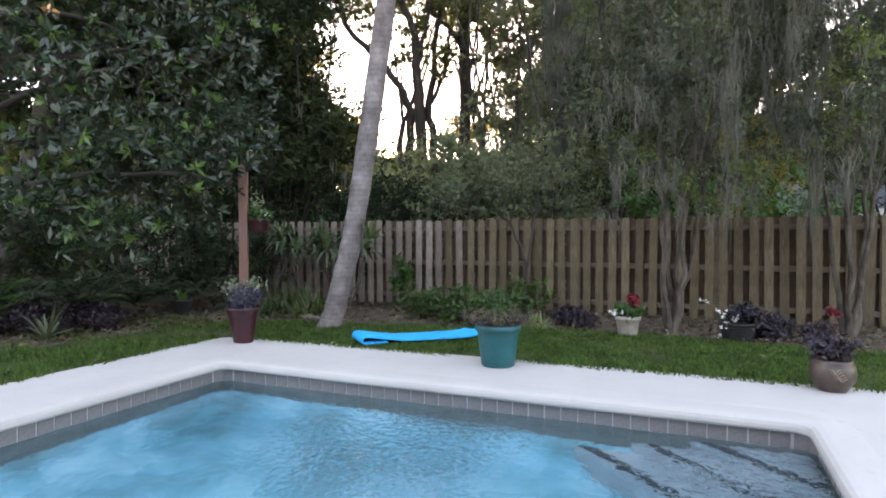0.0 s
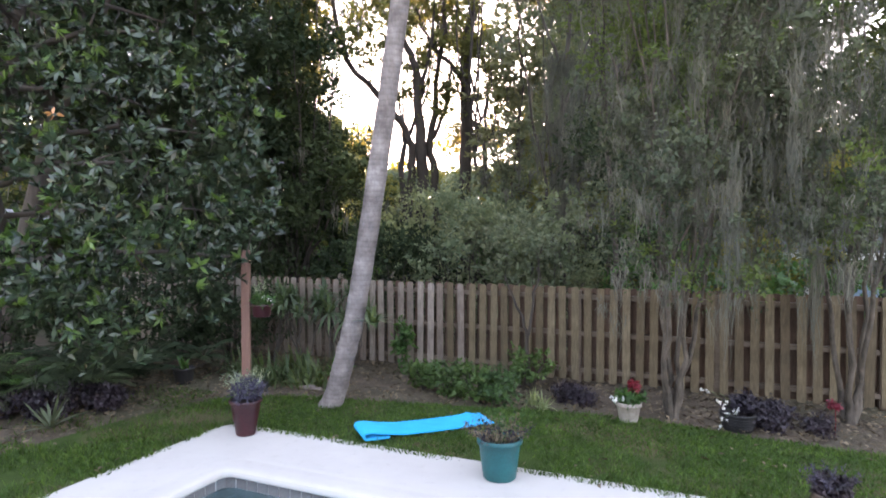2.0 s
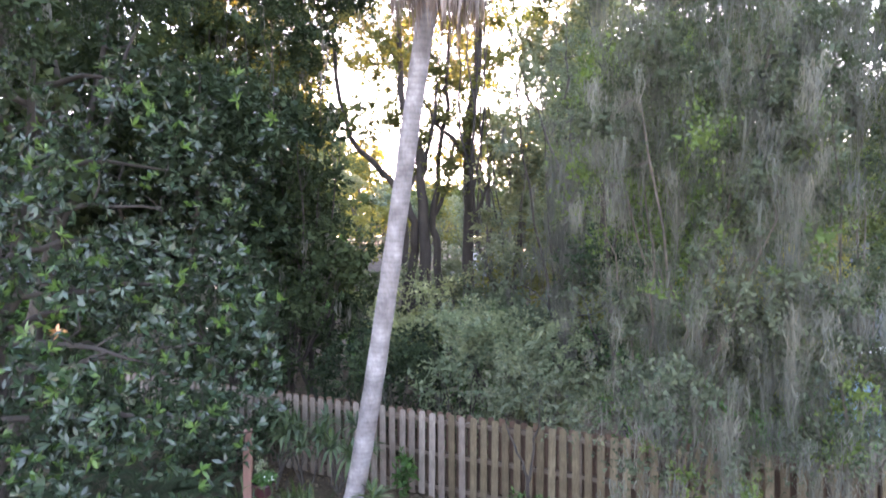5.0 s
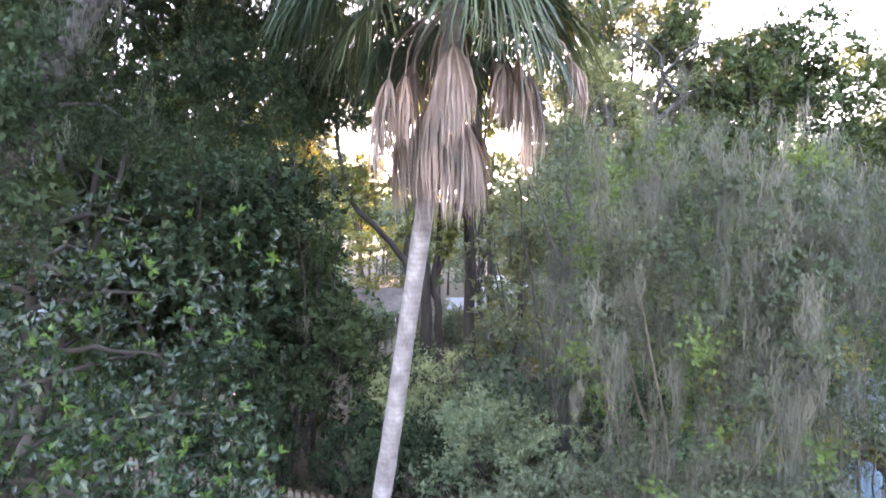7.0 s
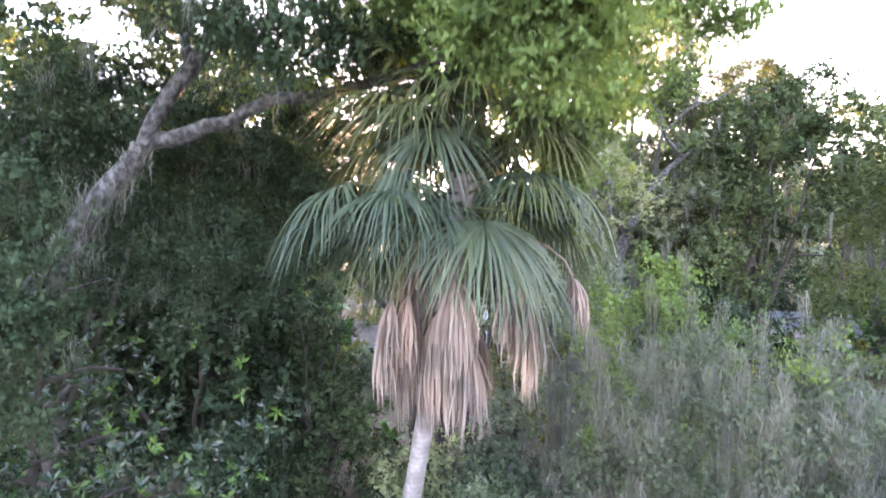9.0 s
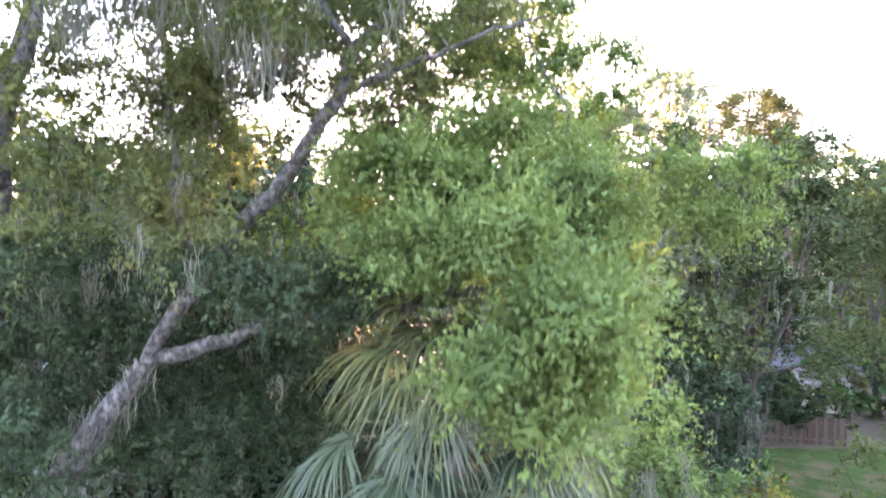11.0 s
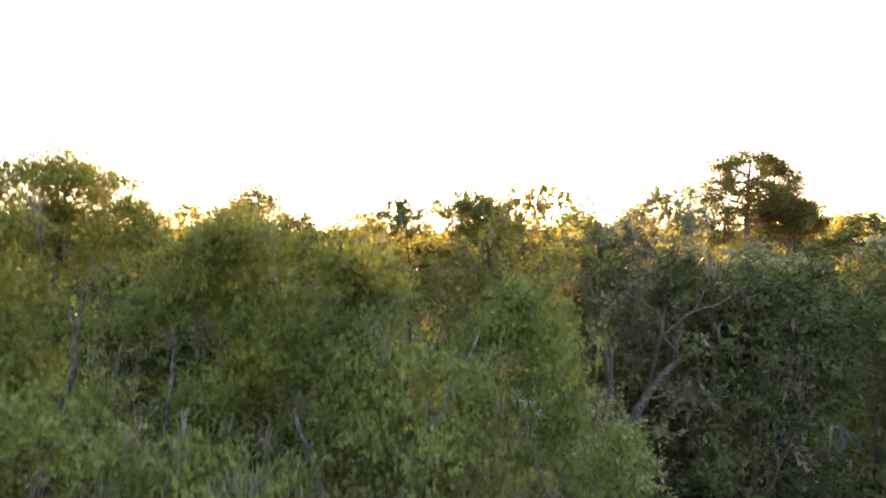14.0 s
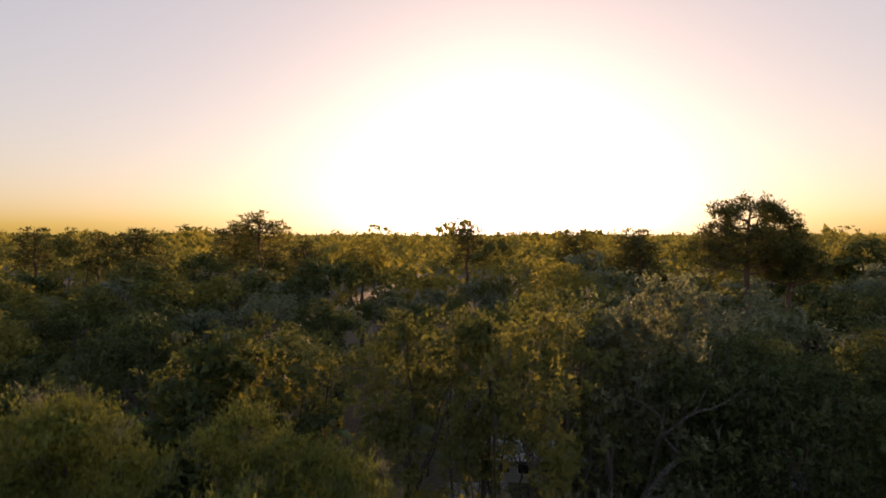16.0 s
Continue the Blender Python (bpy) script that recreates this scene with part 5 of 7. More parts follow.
def pine(seed, height, crown, at=(0, 0, 0), label="", per=26, leaf=(0.5, 0.09), group="", n=26, low=0.68):
    """A tall pine: a bare bole, level crooked limbs and a rounded head of needle tufts."""
    rng = np.random.default_rng(seed)
    t = thing("pine_tree", at, 0, label, "tree", group)
    g = Geo()
    r = height * 0.011
    lines = [[(0, 0, -0.1, r * 1.3), (0.1, 0, height * 0.4, r), (-0.1, 0.1, height * 0.75, r * 0.65), (0, 0, height * 0.97, r * 0.12)]]
    tips = []
    for i in range(n):
        f = i / (n - 1)
        z = height * (low + (0.94 - low) * f)
        a = i * 2.4 + rng.normal() * 0.3
        ln = crown * math.sqrt(1 - 0.88 * f ** 2) * rng.uniform(0.55, 1.05)
        e = (math.cos(a) * ln, math.sin(a) * ln, z + ln * rng.uniform(-0.1, 0.1))
        lines.append([(0, 0, z, r * 0.4), (e[0] * 0.5, e[1] * 0.5, z + ln * 0.05, r * 0.25), (*e, r * 0.08)])
        for s in (0.5, 0.68, 0.84, 1.0):
            for j in range(2 if n < 30 else 3):
                w = 0.16 * ln * (j > 0)
                tips.append((e[0] * s + rng.normal() * w, e[1] * s + rng.normal() * w, z + (e[2] - z) * s + rng.uniform(-0.7, 0.9)))
    P, R = limbs_of(g, rng, lines, 6)
    tips = np.array(tips) + rng.normal(size=(len(tips), 3)) * 0.15
    link_lobes(g, rng, P, R, tips, 0.03, 4, 0.02, 3)
    g.obj("trunk", BARK_PINE, t, smooth=True)
    g = Geo()
    lobe_leaves(g, rng, tips, 0.55 * rng.uniform(0.6, 1.2, len(tips)), per, leaf[0], leaf[1], 0.6, -0.1)
    g.obj("crown", PINE_LEAF, t)
    return t


def domed_pine(seed, height, crown, at, label, deep):
    """An old pine: rising crooked limbs under a wide dome of separate needle tufts."""
    rng = np.random.default_rng(seed)
    t = thing("pine_tree", at, 0, label, "tree")
    g = Geo()
    lines = [[(0, 0, -0.1, 0.42), (0.15, 0, height * 0.4, 0.34), (-0.1, 0.1, height * 0.75, 0.24), (0.1, 0, height - 2.5, 0.12), (0.2, 0, height - 0.6, 0.03)]]
    for i in range(22):
        f = (i + 0.5) / 22
        a = i * 2.4 + rng.normal() * 0.25
        z = height - deep * (1.0 - 0.72 * f)
        ln = crown * math.sqrt(1 - f ** 2.2) * rng.uniform(0.7, 0.98) + 0.6
        rise = ln * rng.uniform(0.25, 0.5)
        e = (math.cos(a) * ln, math.sin(a) * ln, min(z + rise, height - 0.8))
        lines.append([(0, 0, z, 0.12), (e[0] * 0.35, e[1] * 0.35, z + rise * 0.15, 0.09), (e[0] * 0.7, e[1] * 0.7, z + rise * 0.6, 0.06), (*e, 0.02)])
    P, R = limbs_of(g, rng, lines, 6)
    d = sphere_dirs(rng, 1300, 0.0)
    d = d[d[:, 2] > -0.72][:820]
    reach = rng.uniform(0.4, 1.0, len(d)) ** 0.5 * rng.uniform(0.88, 1.06, len(d))
    tips = d * reach[:, None] * np.array([crown, crown, deep * 0.5]) + np.array([0.1, 0, height - deep * 0.5])
    # keep the tufts in bunches, with gaps between them
    keep = np.array([noise.noise((p[0] * 0.45 + seed, p[1] * 0.45, p[2] * 0.8)) > -0.12 for p in tips])
    tips = tips[keep]
    link_lobes(g, rng, P, R, tips, 0.035, 4, 0.02, 3)
    g.obj("trunk", BARK_PINE, t, smooth=True)
    g = Geo()
    lobe_leaves(g, rng, tips, 0.55 * rng.uniform(0.7, 1.25, len(tips)), 31, 0.36, 0.095, 0.75, -0.1)
    g.obj("crown", PINE_LEAF, t)
    return t


def shrub(name, at, seed, radii, lobes, lobe_r, per, leaf, mat, label, bark=None, category="shrub", group=""):
    rng = np.random.default_rng(seed)
    lines = []
    for i in range(5):
        a = i * 1.257 + rng.uniform(0, 0.6)
        lines.append([(math.cos(a) * 0.04, math.sin(a) * 0.04, -0.03, 0.02), (math.cos(a) * radii[0] * 0.25, math.sin(a) * radii[1] * 0.25, radii[2] * 0.7, 0.014), (math.cos(a) * radii[0] * 0.55, math.sin(a) * radii[1] * 0.55, radii[2] * 1.4, 0.006)])
    return broad_tree(name, seed, lines, [((0, 0, radii[2] * 1.02), radii, lobes)], lobe_r, per, leaf, mat, bark or BARK_DARK, 0, 0, 0.008, label, at, 5, category=category, group=group)


def woods():
    # tall mossy oak with pale dead limbs
    t = wood_tree("oak_tree", 61, 21.5, 4.3, 0.42, 0.33, 165, 0.85, 110, (0.24, 0.12), PALE_LEAF, BARK, 200, "tall oak with pale bare limbs and trailing grey moss", (9.8, 30.2, 0), 5, 0.24)
    rng = np.random.default_rng(62)
    g = Geo()
    dead = [[(-2.3, -2.2, 3, 0.3), (-2.1, -2.7, 9.7, 0.25), (-0.9, -2.9, 12.1, 0.2), (-0.1, -3.0, 13.2, 0.15), (0.7, -3.1, 14.0, 0.1), (1.4, -3.2, 14.4, 0.04)], [(-0.9, -2.9, 12.1, 0.1), (-0.2, -3.2, 12.2, 0.06), (0.2, -3.3, 12.6, 0.03)],
            [(0.7, -3.1, 14.0, 0.09), (-0.3, -3.3, 15.0, 0.07), (-0.4, -3.3, 16.0, 0.05), (-2.1, -3.5, 17.0, 0.02)], [(-0.3, -3.3, 15.0, 0.06), (1.0, -3.6, 16.2, 0.06), (2.0, -3.6, 16.4, 0.045), (3.3, -3.7, 17.3, 0.015)], [(1.0, -3.6, 16.2, 0.05), (1.6, -3.8, 17.5, 0.02)],
            [(-2.1, -2.7, 9.7, 0.1), (-2.6, -3.0, 12.0, 0.07), (-2.4, -3.2, 14.6, 0.03)]]
    limbs_of(g, rng, dead, 6)
    g.obj("dead_limb", BARK_PALE, t, "bare pale dead limbs", smooth=True)
    # dense dark tree left of the palm, behind the fence
    wood_tree("laurel_tree", 63, 12.6, 4.6, 0.2, 0.22, 280, 0.8, 140, (0.21, 0.105), DARK_LEAF, BARK_DARK, 30, "dense dark-leaved evergreen tree behind the fence", (-8.3, 20.0, 0), 6, 0.1)
    for i, (x, y, h, s) in enumerate(((-14.5, 22.0, 18.5, 4.6), (-10.2, 27.0, 19.0, 4.4), (-19.5, 19.0, 18.0, 4.6), (-11.8, 16.0, 16.8, 3.6), (-11.5, 30.0, 19.5, 4.6))):
        wood_tree("oak_tree", 66 + i, h, s, 0.33, 0.26, 165, 0.85, 84, (0.3, 0.16), OAK_LEAF if i != 3 else DARK_LEAF, BARK_DARK, 90, "tall dark mossy oak behind the fence", (x, y, 0), 6, 0.2)
    for i, (x, y, h, sp) in enumerate(((12.2, 28.5, 17.4, 3.9), (15.3, 29.0, 17.6, 3.9), (24.5, 31.0, 18.5, 3.8), (33.5, 43.0, 16.5, 3.6), (7.4, 33.5, 19.0, 3.2), (14.0, 35.5, 19.5, 3.5))):
        wood_tree("oak_tree", 96 + i, h + 1.1, sp, 0.3, 0.24, 140, 0.8, 95, (0.22, 0.11), (OAK_LEAF, DARK_LEAF, OAK_LEAF, DARK_LEAF, PALE_LEAF, OAK_LEAF)[i], BARK_DARK, 70, "tall grey-green mossy oak beyond the fence", (x, y, 0), 6, 0.2)
    # forked oak against the sunset
    fork = [[(0.05, 0, -0.1, 0.2), (0.06, 0, 3.0, 0.17), (0.05, 0, 4.7, 0.16), (-0.02, 0, 6.25, 0.15), (-0.1, 0, 7.6, 0.12), (-0.15, -0.2, 8.9, 0.1), (-0.65, -0.2, 9.9, 0.09), (-0.9, 0, 13.5, 0.07), (-0.6, 0.2, 17.5, 0.04), (-0.8, 0.2, 20.4, 0.015)],
            [(-0.4, 0.2, -0.1, 0.16), (-0.38, 0.2, 4.7, 0.12), (-0.3, 0.1, 5.9, 0.11), (-0.57, 0, 6.7, 0.1), (-1.15, 0, 7.5, 0.09), (-2.75, 0, 9.1, 0.07), (-3.4, 0.2, 12.0, 0.05), (-3.1, 0.2, 16.5, 0.02)],
            [(0.6, 0.2, -0.1, 0.15), (0.5, 0.2, 4.7, 0.11), (0.3, 0.1, 6.2, 0.1), (0.65, 0.3, 8.4, 0.07), (0.9, 0.5, 12.0, 0.05), (0.7, 0.5, 18.0, 0.02)],
            [(0.3, 0.1, 6.2, 0.06), (0.9, 0.3, 7.3, 0.05), (1.1, 0.3, 9.0, 0.03)], [(-0.1, 0, 7.6, 0.07), (0.3, -0.2, 9.2, 0.05), (0.5, -0.2, 11.0, 0.03)],
            [(1.66, 0.4, -0.1, 0.2), (1.66, 0.4, 4.7, 0.16), (1.66, 0.4, 8.0, 0.15), (1.55, 0.4, 8.9, 0.13), (1.9, 0.4, 11.5, 0.11), (2.1, 0.4, 16.0, 0.07), (2.3, 0.5, 20.5, 0.02)], [(1.55, 0.4, 8.7, 0.08), (0.9, 0.3, 9.3, 0.06), (0.3, 0.3, 9.8, 0.05), (-0.2, 0.3, 11.2, 0.02)], [(1.66, 0.4, 6.0, 0.05), (2.2, 0.4, 6.9, 0.04), (2.6, 0.4, 8.6, 0.02)]]
    fork = [[(x, y, z, r * 1.35) for x, y, z, r in line] for line in fork]
    crown = [((-2.4, 0.2, 9.8), (1.6, 0.9, 0.8), 12), ((-0.2, 0.2, 9.8), (1.3, 0.9, 1.0), 11), ((2.2, 0.2, 8.8), (1.3, 0.9, 1.3), 18), ((0.0, 0.3, 12.6), (3.4, 2.0, 2.2), 60), ((-1.4, 0.3, 18.4), (1.8, 1.6, 2.0), 34), ((2.0, 0.3, 18.9), (1.8, 1.6, 2.1), 38), ((0.3, 0.3, 16.0), (2.6, 1.8, 1.6), 40), ((-3.2, 0.2, 14.5), (1.3, 1.2, 1.6), 24), ((0.6, 0.3, 7.7), (2.8, 1.0, 0.8), 10), ((0.6, 0.3, 20.3), (2.2, 1.2, 0.9), 22)]
    broad_tree("oak_tree", 70, fork, crown, 0.6, 110, (0.16, 0.08), WOOD_LEAF, BARK_DARK, 50, 1.0, 0.03, "dark many-trunked oak standing against the sunset", (-0.85, 22.0, 0), group="sunset oaks", moss_w=0.03, per_moss=12, rag=0.2)
    for i, (x, y, h, s) in enumerate(((-8.9, 31.0, 21.0, 3.4), (5.4, 29.0, 21.6, 3.4), (-2.6, 36.0, 20.3, 4.0), (2.6, 37.0, 20.3, 4.0))):
        wood_tree("oak_tree", 71 + i, h, s * 1.2, 0.4, 0.2, 95, 0.75, 80, (0.2, 0.1), WOOD_LEAF, BARK_DARK, 50, "dark slender oak standing against the sunset", (x, y, 0), 4, 0.64 if abs(x) < 3 else 0.26, "sunset oaks")
    # understorey right of the palm, behind the fence
    for i, (x, y, h, s, m) in enumerate(((4.6, 15.0, 6.3, 2.2, DARK_LEAF), (8.0, 16.5, 6.6, 2.6, WOOD_LEAF), (11.8, 16.0, 6.2, 2.8, DARK_LEAF), (3.1, 17.8, 11.0, 2.7, PALE_LEAF), (15.5, 20, 7, 3.2, WOOD_LEAF), (-3.9, 18.6, 6.0, 2.2, DARK_LEAF), (-0.9, 18.2, 3.9, 2.1, SILVER_BUSH), (1.9, 18.6, 4.3, 2.2, PALE_LEAF), (4.4, 20.5, 6.4, 2.4, WOOD_LEAF), (-6.2, 16.8, 5.2, 2.2, DARK_LEAF), (-5.2, 24.5, 5.0, 2.2, DARK_LEAF), (-0.4, 27.0, 4.5, 1.7, PALE_LEAF), (-4.45, 19.6, 11.4, 1.5, DARK_LEAF), (4.7, 12.4, 10.0, 1.25, OAK_BRIGHT), (6.3, 25.0, 10.2, 2.4, DARK_LEAF), (20.8, 40.0, 11.0, 3.2, DARK_LEAF), (34.0, 40.0, 11.0, 3.2, DARK_LEAF), (2.4, 19.6, 12.0, 1.7, PALE_LEAF), (3.7, 22.5, 14.5, 2.0, PALE_LEAF), (-5.4, 20.2, 8.6, 1.9, DARK_LEAF), (2.6, 27.5, 4.8, 2.0, WOOD_LEAF), (-6.9, 25.2, 8.4, 2.5, DARK_LEAF), (-10.4, 24.6, 8.2, 2.6, DARK_LEAF), (19.3, 41.5, 5.4, 2.6, DARK_LEAF), (32.6, 42.8, 5.6, 2.2, DARK_LEAF), (13.5, 33.0, 7.0, 2.8, DARK_LEAF), (11.8, 26.5, 9.0, 2.4, DARK_LEAF), (14.6, 31.5, 9.5, 2.3, DARK_LEAF), (10.6, 24.0, 8.4, 2.4, DARK_LEAF), (-4.7, 38.0, 3.3, 1.9, PALE_LEAF), (2.9, 20.5, 21.6, 1.9, WOOD_LEAF), (-5.5, 21.2, 16.6, 1.6, DARK_LEAF), (1.5, 15.8, 3.7, 1.9, SILVER_BUSH))):
        wood_tree("understorey_tree", 80 + i, h, s, 0.25, 0.09, 80, 0.58, 112 if y < 18.5 else 64, (0.11, 0.052) if y < 18.5 else (0.17, 0.08), m, BARK_DARK, 26, "leafy small tree behind the fence", (x, y, 0), 5, 0.12 if h < 15 else 0.62, "small trees behind the fence")
    # bright young tree between the two crape myrtles, over the fence
    wood_tree("understorey_tree", 119, 10.0, 1.35, 0.5, 0.06, 60, 0.5, 100, (0.1, 0.046), OAK_BRIGHT, BARK_DARK, 10, "slender bright green tree just behind the fence", (3.7, 12.0, 0), 5, 0.56)
    # high-crowned tree in front of the cream house
    wood_tree("understorey_tree", 118, 8.6, 2.7, 0.45, 0.1, 70, 0.62, 60, (0.2, 0.1), WOOD_LEAF, BARK_DARK, 10, "small high-crowned tree beside the cream house", (5.8, 51.0, 0), 5, 0.62)
    # shrubs just behind the fence
    for i, (x, y, h, m) in enumerate(((-0.5, 16.6, 1.5, DARK_LEAF), (1.2, 17.0, 1.6, SHRUB_LEAF), (-2.4, 16.6, 1.5, DARK_LEAF), (2.9, 16.0, 1.7, PALE_LEAF), (0.35, 14.0, 2.0, SILVER_BUSH), (-1.3, 15.0, 1.6, DARK_LEAF), (2.4, 13.4, 1.9, SILVER_BUSH), (-4.6, 17.0, 2.2, DARK_LEAF), (-6.9, 17.2, 2.3, DARK_LEAF), (4.6, 12.6, 1.5, SHRUB_LEAF), (6.9, 11.6, 1.4, SHRUB_LEAF), (9.4, 10.8, 1.6, DARK_LEAF), (-9.6, 17.4, 2.4, DARK_LEAF), (-7.9, 13.6, 1.1, DARK_LEAF), (-6.2, 13.9, 1.0, DARK_LEAF), (-9.3, 12.4, 1.2, DARK_LEAF), (-4.9, 13.6, 0.85, DARK_LEAF), (-10.2, 10.6, 1.3, DARK_LEAF))):
        shrub("shrub", (x, y, 0), 100 + i, (1.35, 1.0, h), 60, 0.36, 75, (0.10, 0.045), m, "leafy shrub growing up behind the wooden fence", group="shrubs behind the fence")


def scattered(rng, y0, y1, step, half):
    out = []
    y = y0
    while y < y1:
        w = half * y + 8
        n = int(2 * w / step) + 1
        for i in range(n):
            out.append((-w + (i + 0.5) * 2 * w / n + rng.normal() * step * 0.25, y + rng.normal() * step * 0.25))
        y += step * 0.9
    return out


def forest():
    rng = np.random.default_rng(77)
    near, far = [], []
    for i in range(4):
        near.append(canopy_tree(200 + i, 17.5, 3.9 + 0.3 * i, 0.25, 11, 40, (0.25, 0.13), WOOD_LEAF if i % 3 else OAK_LEAF, "broad forest oak with an uneven green crown", (0, -60 - 14 * i, 0), 7, 40))
    for i in range(6):
        far.append(canopy_tree(210 + i, 17.5, 3.7 + 0.3 * i, 0.22, 7, 28, (0.38, 0.21), (WOOD_LEAF, OAK_LEAF, PALE_LEAF)[i % 3], "forest oak with an uneven green crown", (14, -60 - 14 * i, 0), 5))
    distant = [canopy_tree(220 + i, 17.5, 3.7 + 0.4 * i, 0.22, 6, 12, (0.62, 0.36), (WOOD_LEAF, OAK_LEAF, PALE_LEAF)[i], "distant forest oak with a rounded green crown", (44, -60 - 14 * i, 0), 2) for i in range(3)]
    pines = [pine(230 + i, 24, 3.8, (30, -60 - 14 * i, 0), "tall forest pine with a bare bole", 9, (0.6, 0.16), "forest pines") for i in range(2)]
    used = {}
    for x, y in scattered(rng, 24, 116, 7.8, 0.78):
        q = x / y
        special = 0.54 < q < 0.68 and 29 < y < 49 or any((x - a) ** 2 + (y - b) ** 2 < c * c for a, b, c in ((8.6, 24, 5.5), (9.8, 30.2, 4.5), (7.4, 33.5, 4), (14, 35.5, 4), (-7.3, 20, 7), (0.2, 25.2, 5.5), (30, 60, 6), (22.5, 34.5, 4.2), (20.5, 40.5, 3), (27, 46.5, 3.6), (12.2, 28.5, 4), (15.3, 29, 3.5), (-7, 27.5, 4.5), (-11.5, 30, 4.5), (-2, 31, 5), (2.4, 31, 5), (-5.5, 33, 5.5), (-2.6, 36, 4), (2.6, 37, 4), (-14.5, 22, 4.5), (-19.5, 19, 4.5), (-29, 38, 5), (-30.5, 41, 6)))
        if special or (y < 30 and -0.2 < q < 0.25):
            continue
        h = rng.uniform(0.74, 1.14) + (rng.random() < 0.16) * (0.16 if y > 66 else 0.04)
        if -0.17 < q < 0.15 and y < 108:      # low growth round the houses towards the sunset
            if y < 62 and rng.random() < 0.15:
                continue
            h = min(h, (3.0 + 0.115 * y) / 17.5)
        if rng.random() < 0.09 and y > 68 and h > 0.9:
            src, sc = pines[int(rng.integers(2))], rng.uniform(0.88, 1.06)
        elif y < 46:
            src, sc = near[int(rng.integers(len(near))) if x < 6 else 3 * int(rng.integers(2))], h
        else:
            src, sc = (far if y < 80 else distant)[int(rng.integers(6 if y < 80 else 3))], h
        m = pose(x, y, 0, 0, 0, rng.uniform(0, 360)) @ Matrix.Diagonal((max(sc, 0.6) * rng.uniform(0.9, 1.15), max(sc, 0.6) * rng.uniform(0.9, 1.15), sc, 1))
        if src.name not in used:
            used[src.name] = m
        else:
            copy_thing(src, m)
    for o in near + far + distant + pines:
        if o.name in used:
            o.matrix_world = used[o.name]
    # tall crowns that break the skyline
    for q, y, top, wide in ((-0.70, 118, 26.4, 1.25), (-0.635, 112, 26.0, 1.3), (-0.59, 122, 25.4, 1.2), (-0.525, 108, 26.0, 1.35), (-0.468, 120, 25.6, 1.3), (-0.405, 112, 25.7, 1.3), (-0.36, 124, 25.2, 1.3), (-0.322, 104, 26.5, 1.4), (-0.285, 116, 25.4, 1.3), (-0.145, 112, 25.2, 1.3), (0.03, 120, 25.0, 1.2), (0.075, 112, 25.2, 1.1),
                            (0.135, 118, 24.9, 1.3), (0.21, 108, 25.7, 1.4), (0.262, 120, 25.0, 1.2), (0.305, 106, 26.0, 1.35), (0.348, 116, 25.2, 1.2), (0.41, 118, 25.0, 1.2), (0.455, 110, 25.4, 1.3), (0.515, 118, 25.6, 1.3), (0.57, 110, 25.4, 1.3), (0.61, 120, 25.6, 1.2), (0.655, 116, 25.0, 1.3), (0.70, 108, 25.3, 1.3)):
        if rng.random() < 0.3:
            copy_thing(pines[int(rng.integers(2))], pose(q * y, y, 0, 0, 0, rng.uniform(0, 360)) @ Matrix.Diagonal((wide * 1.25, wide * 1.25, (top + 1.2) / 23.2, 1)))
        else:
            copy_thing(far[int(rng.integers(6))], pose(q * y, y, 0, 0, 0, rng.uniform(0, 360)) @ Matrix.Diagonal((wide * 1.25, wide * 1.25, (top + 1.2) / 16.9, 1)))
    # undergrowth on the woodland floor
    kinds = [shrub("undergrowth", (60, -40 - 6 * i, 0), 260 + i, (1.9, 1.7, 1.25), 14, 0.7, 12, (0.46, 0.24), (DARK_LEAF, SHRUB_LEAF, WOOD_LEAF)[i], "leafy undergrowth on the woodland floor", group="undergrowth") for i in range(3)]
    first = set()
    for x, y in scattered(rng, 19, 60, 4.6, 0.74) + scattered(rng, 63, 112, 8.5, 0.74):
        if 27 < y < 37.5 and 16 < x < 31 or abs(x / y) < 0.16 and y > 27 or abs(x) < 5 and y < 24:
            continue
        src, s = kinds[int(rng.integers(3))], rng.uniform(0.7, 1.5) * (1 if y < 61 else 1.9)
        m = pose(x, y, 0, 0, 0, rng.uniform(0, 360)) @ Matrix.Diagonal((s, s, s * rng.uniform(0.8, 1.2), 1))
        if src.name in first:
            copy_thing(src, m)
        else:
            first.add(src.name)
            src["spot"] = [v for row in m for v in row]
    for o in kinds:
        if "spot" in o:
            q = list(o["spot"])
            o.matrix_world = Matrix([q[j * 4:j * 4 + 4] for j in range(4)])
            del o["spot"]
    domed_pine(240, 28.1, 4.9, (29.6, 60.0, 0), "tall spreading pine rising above the other trees", 8.0)
    domed_pine(241, 23.4, 3.5, (34.6, 61.5, 0), "spreading pine with a low domed crown among the trees", 4.6)


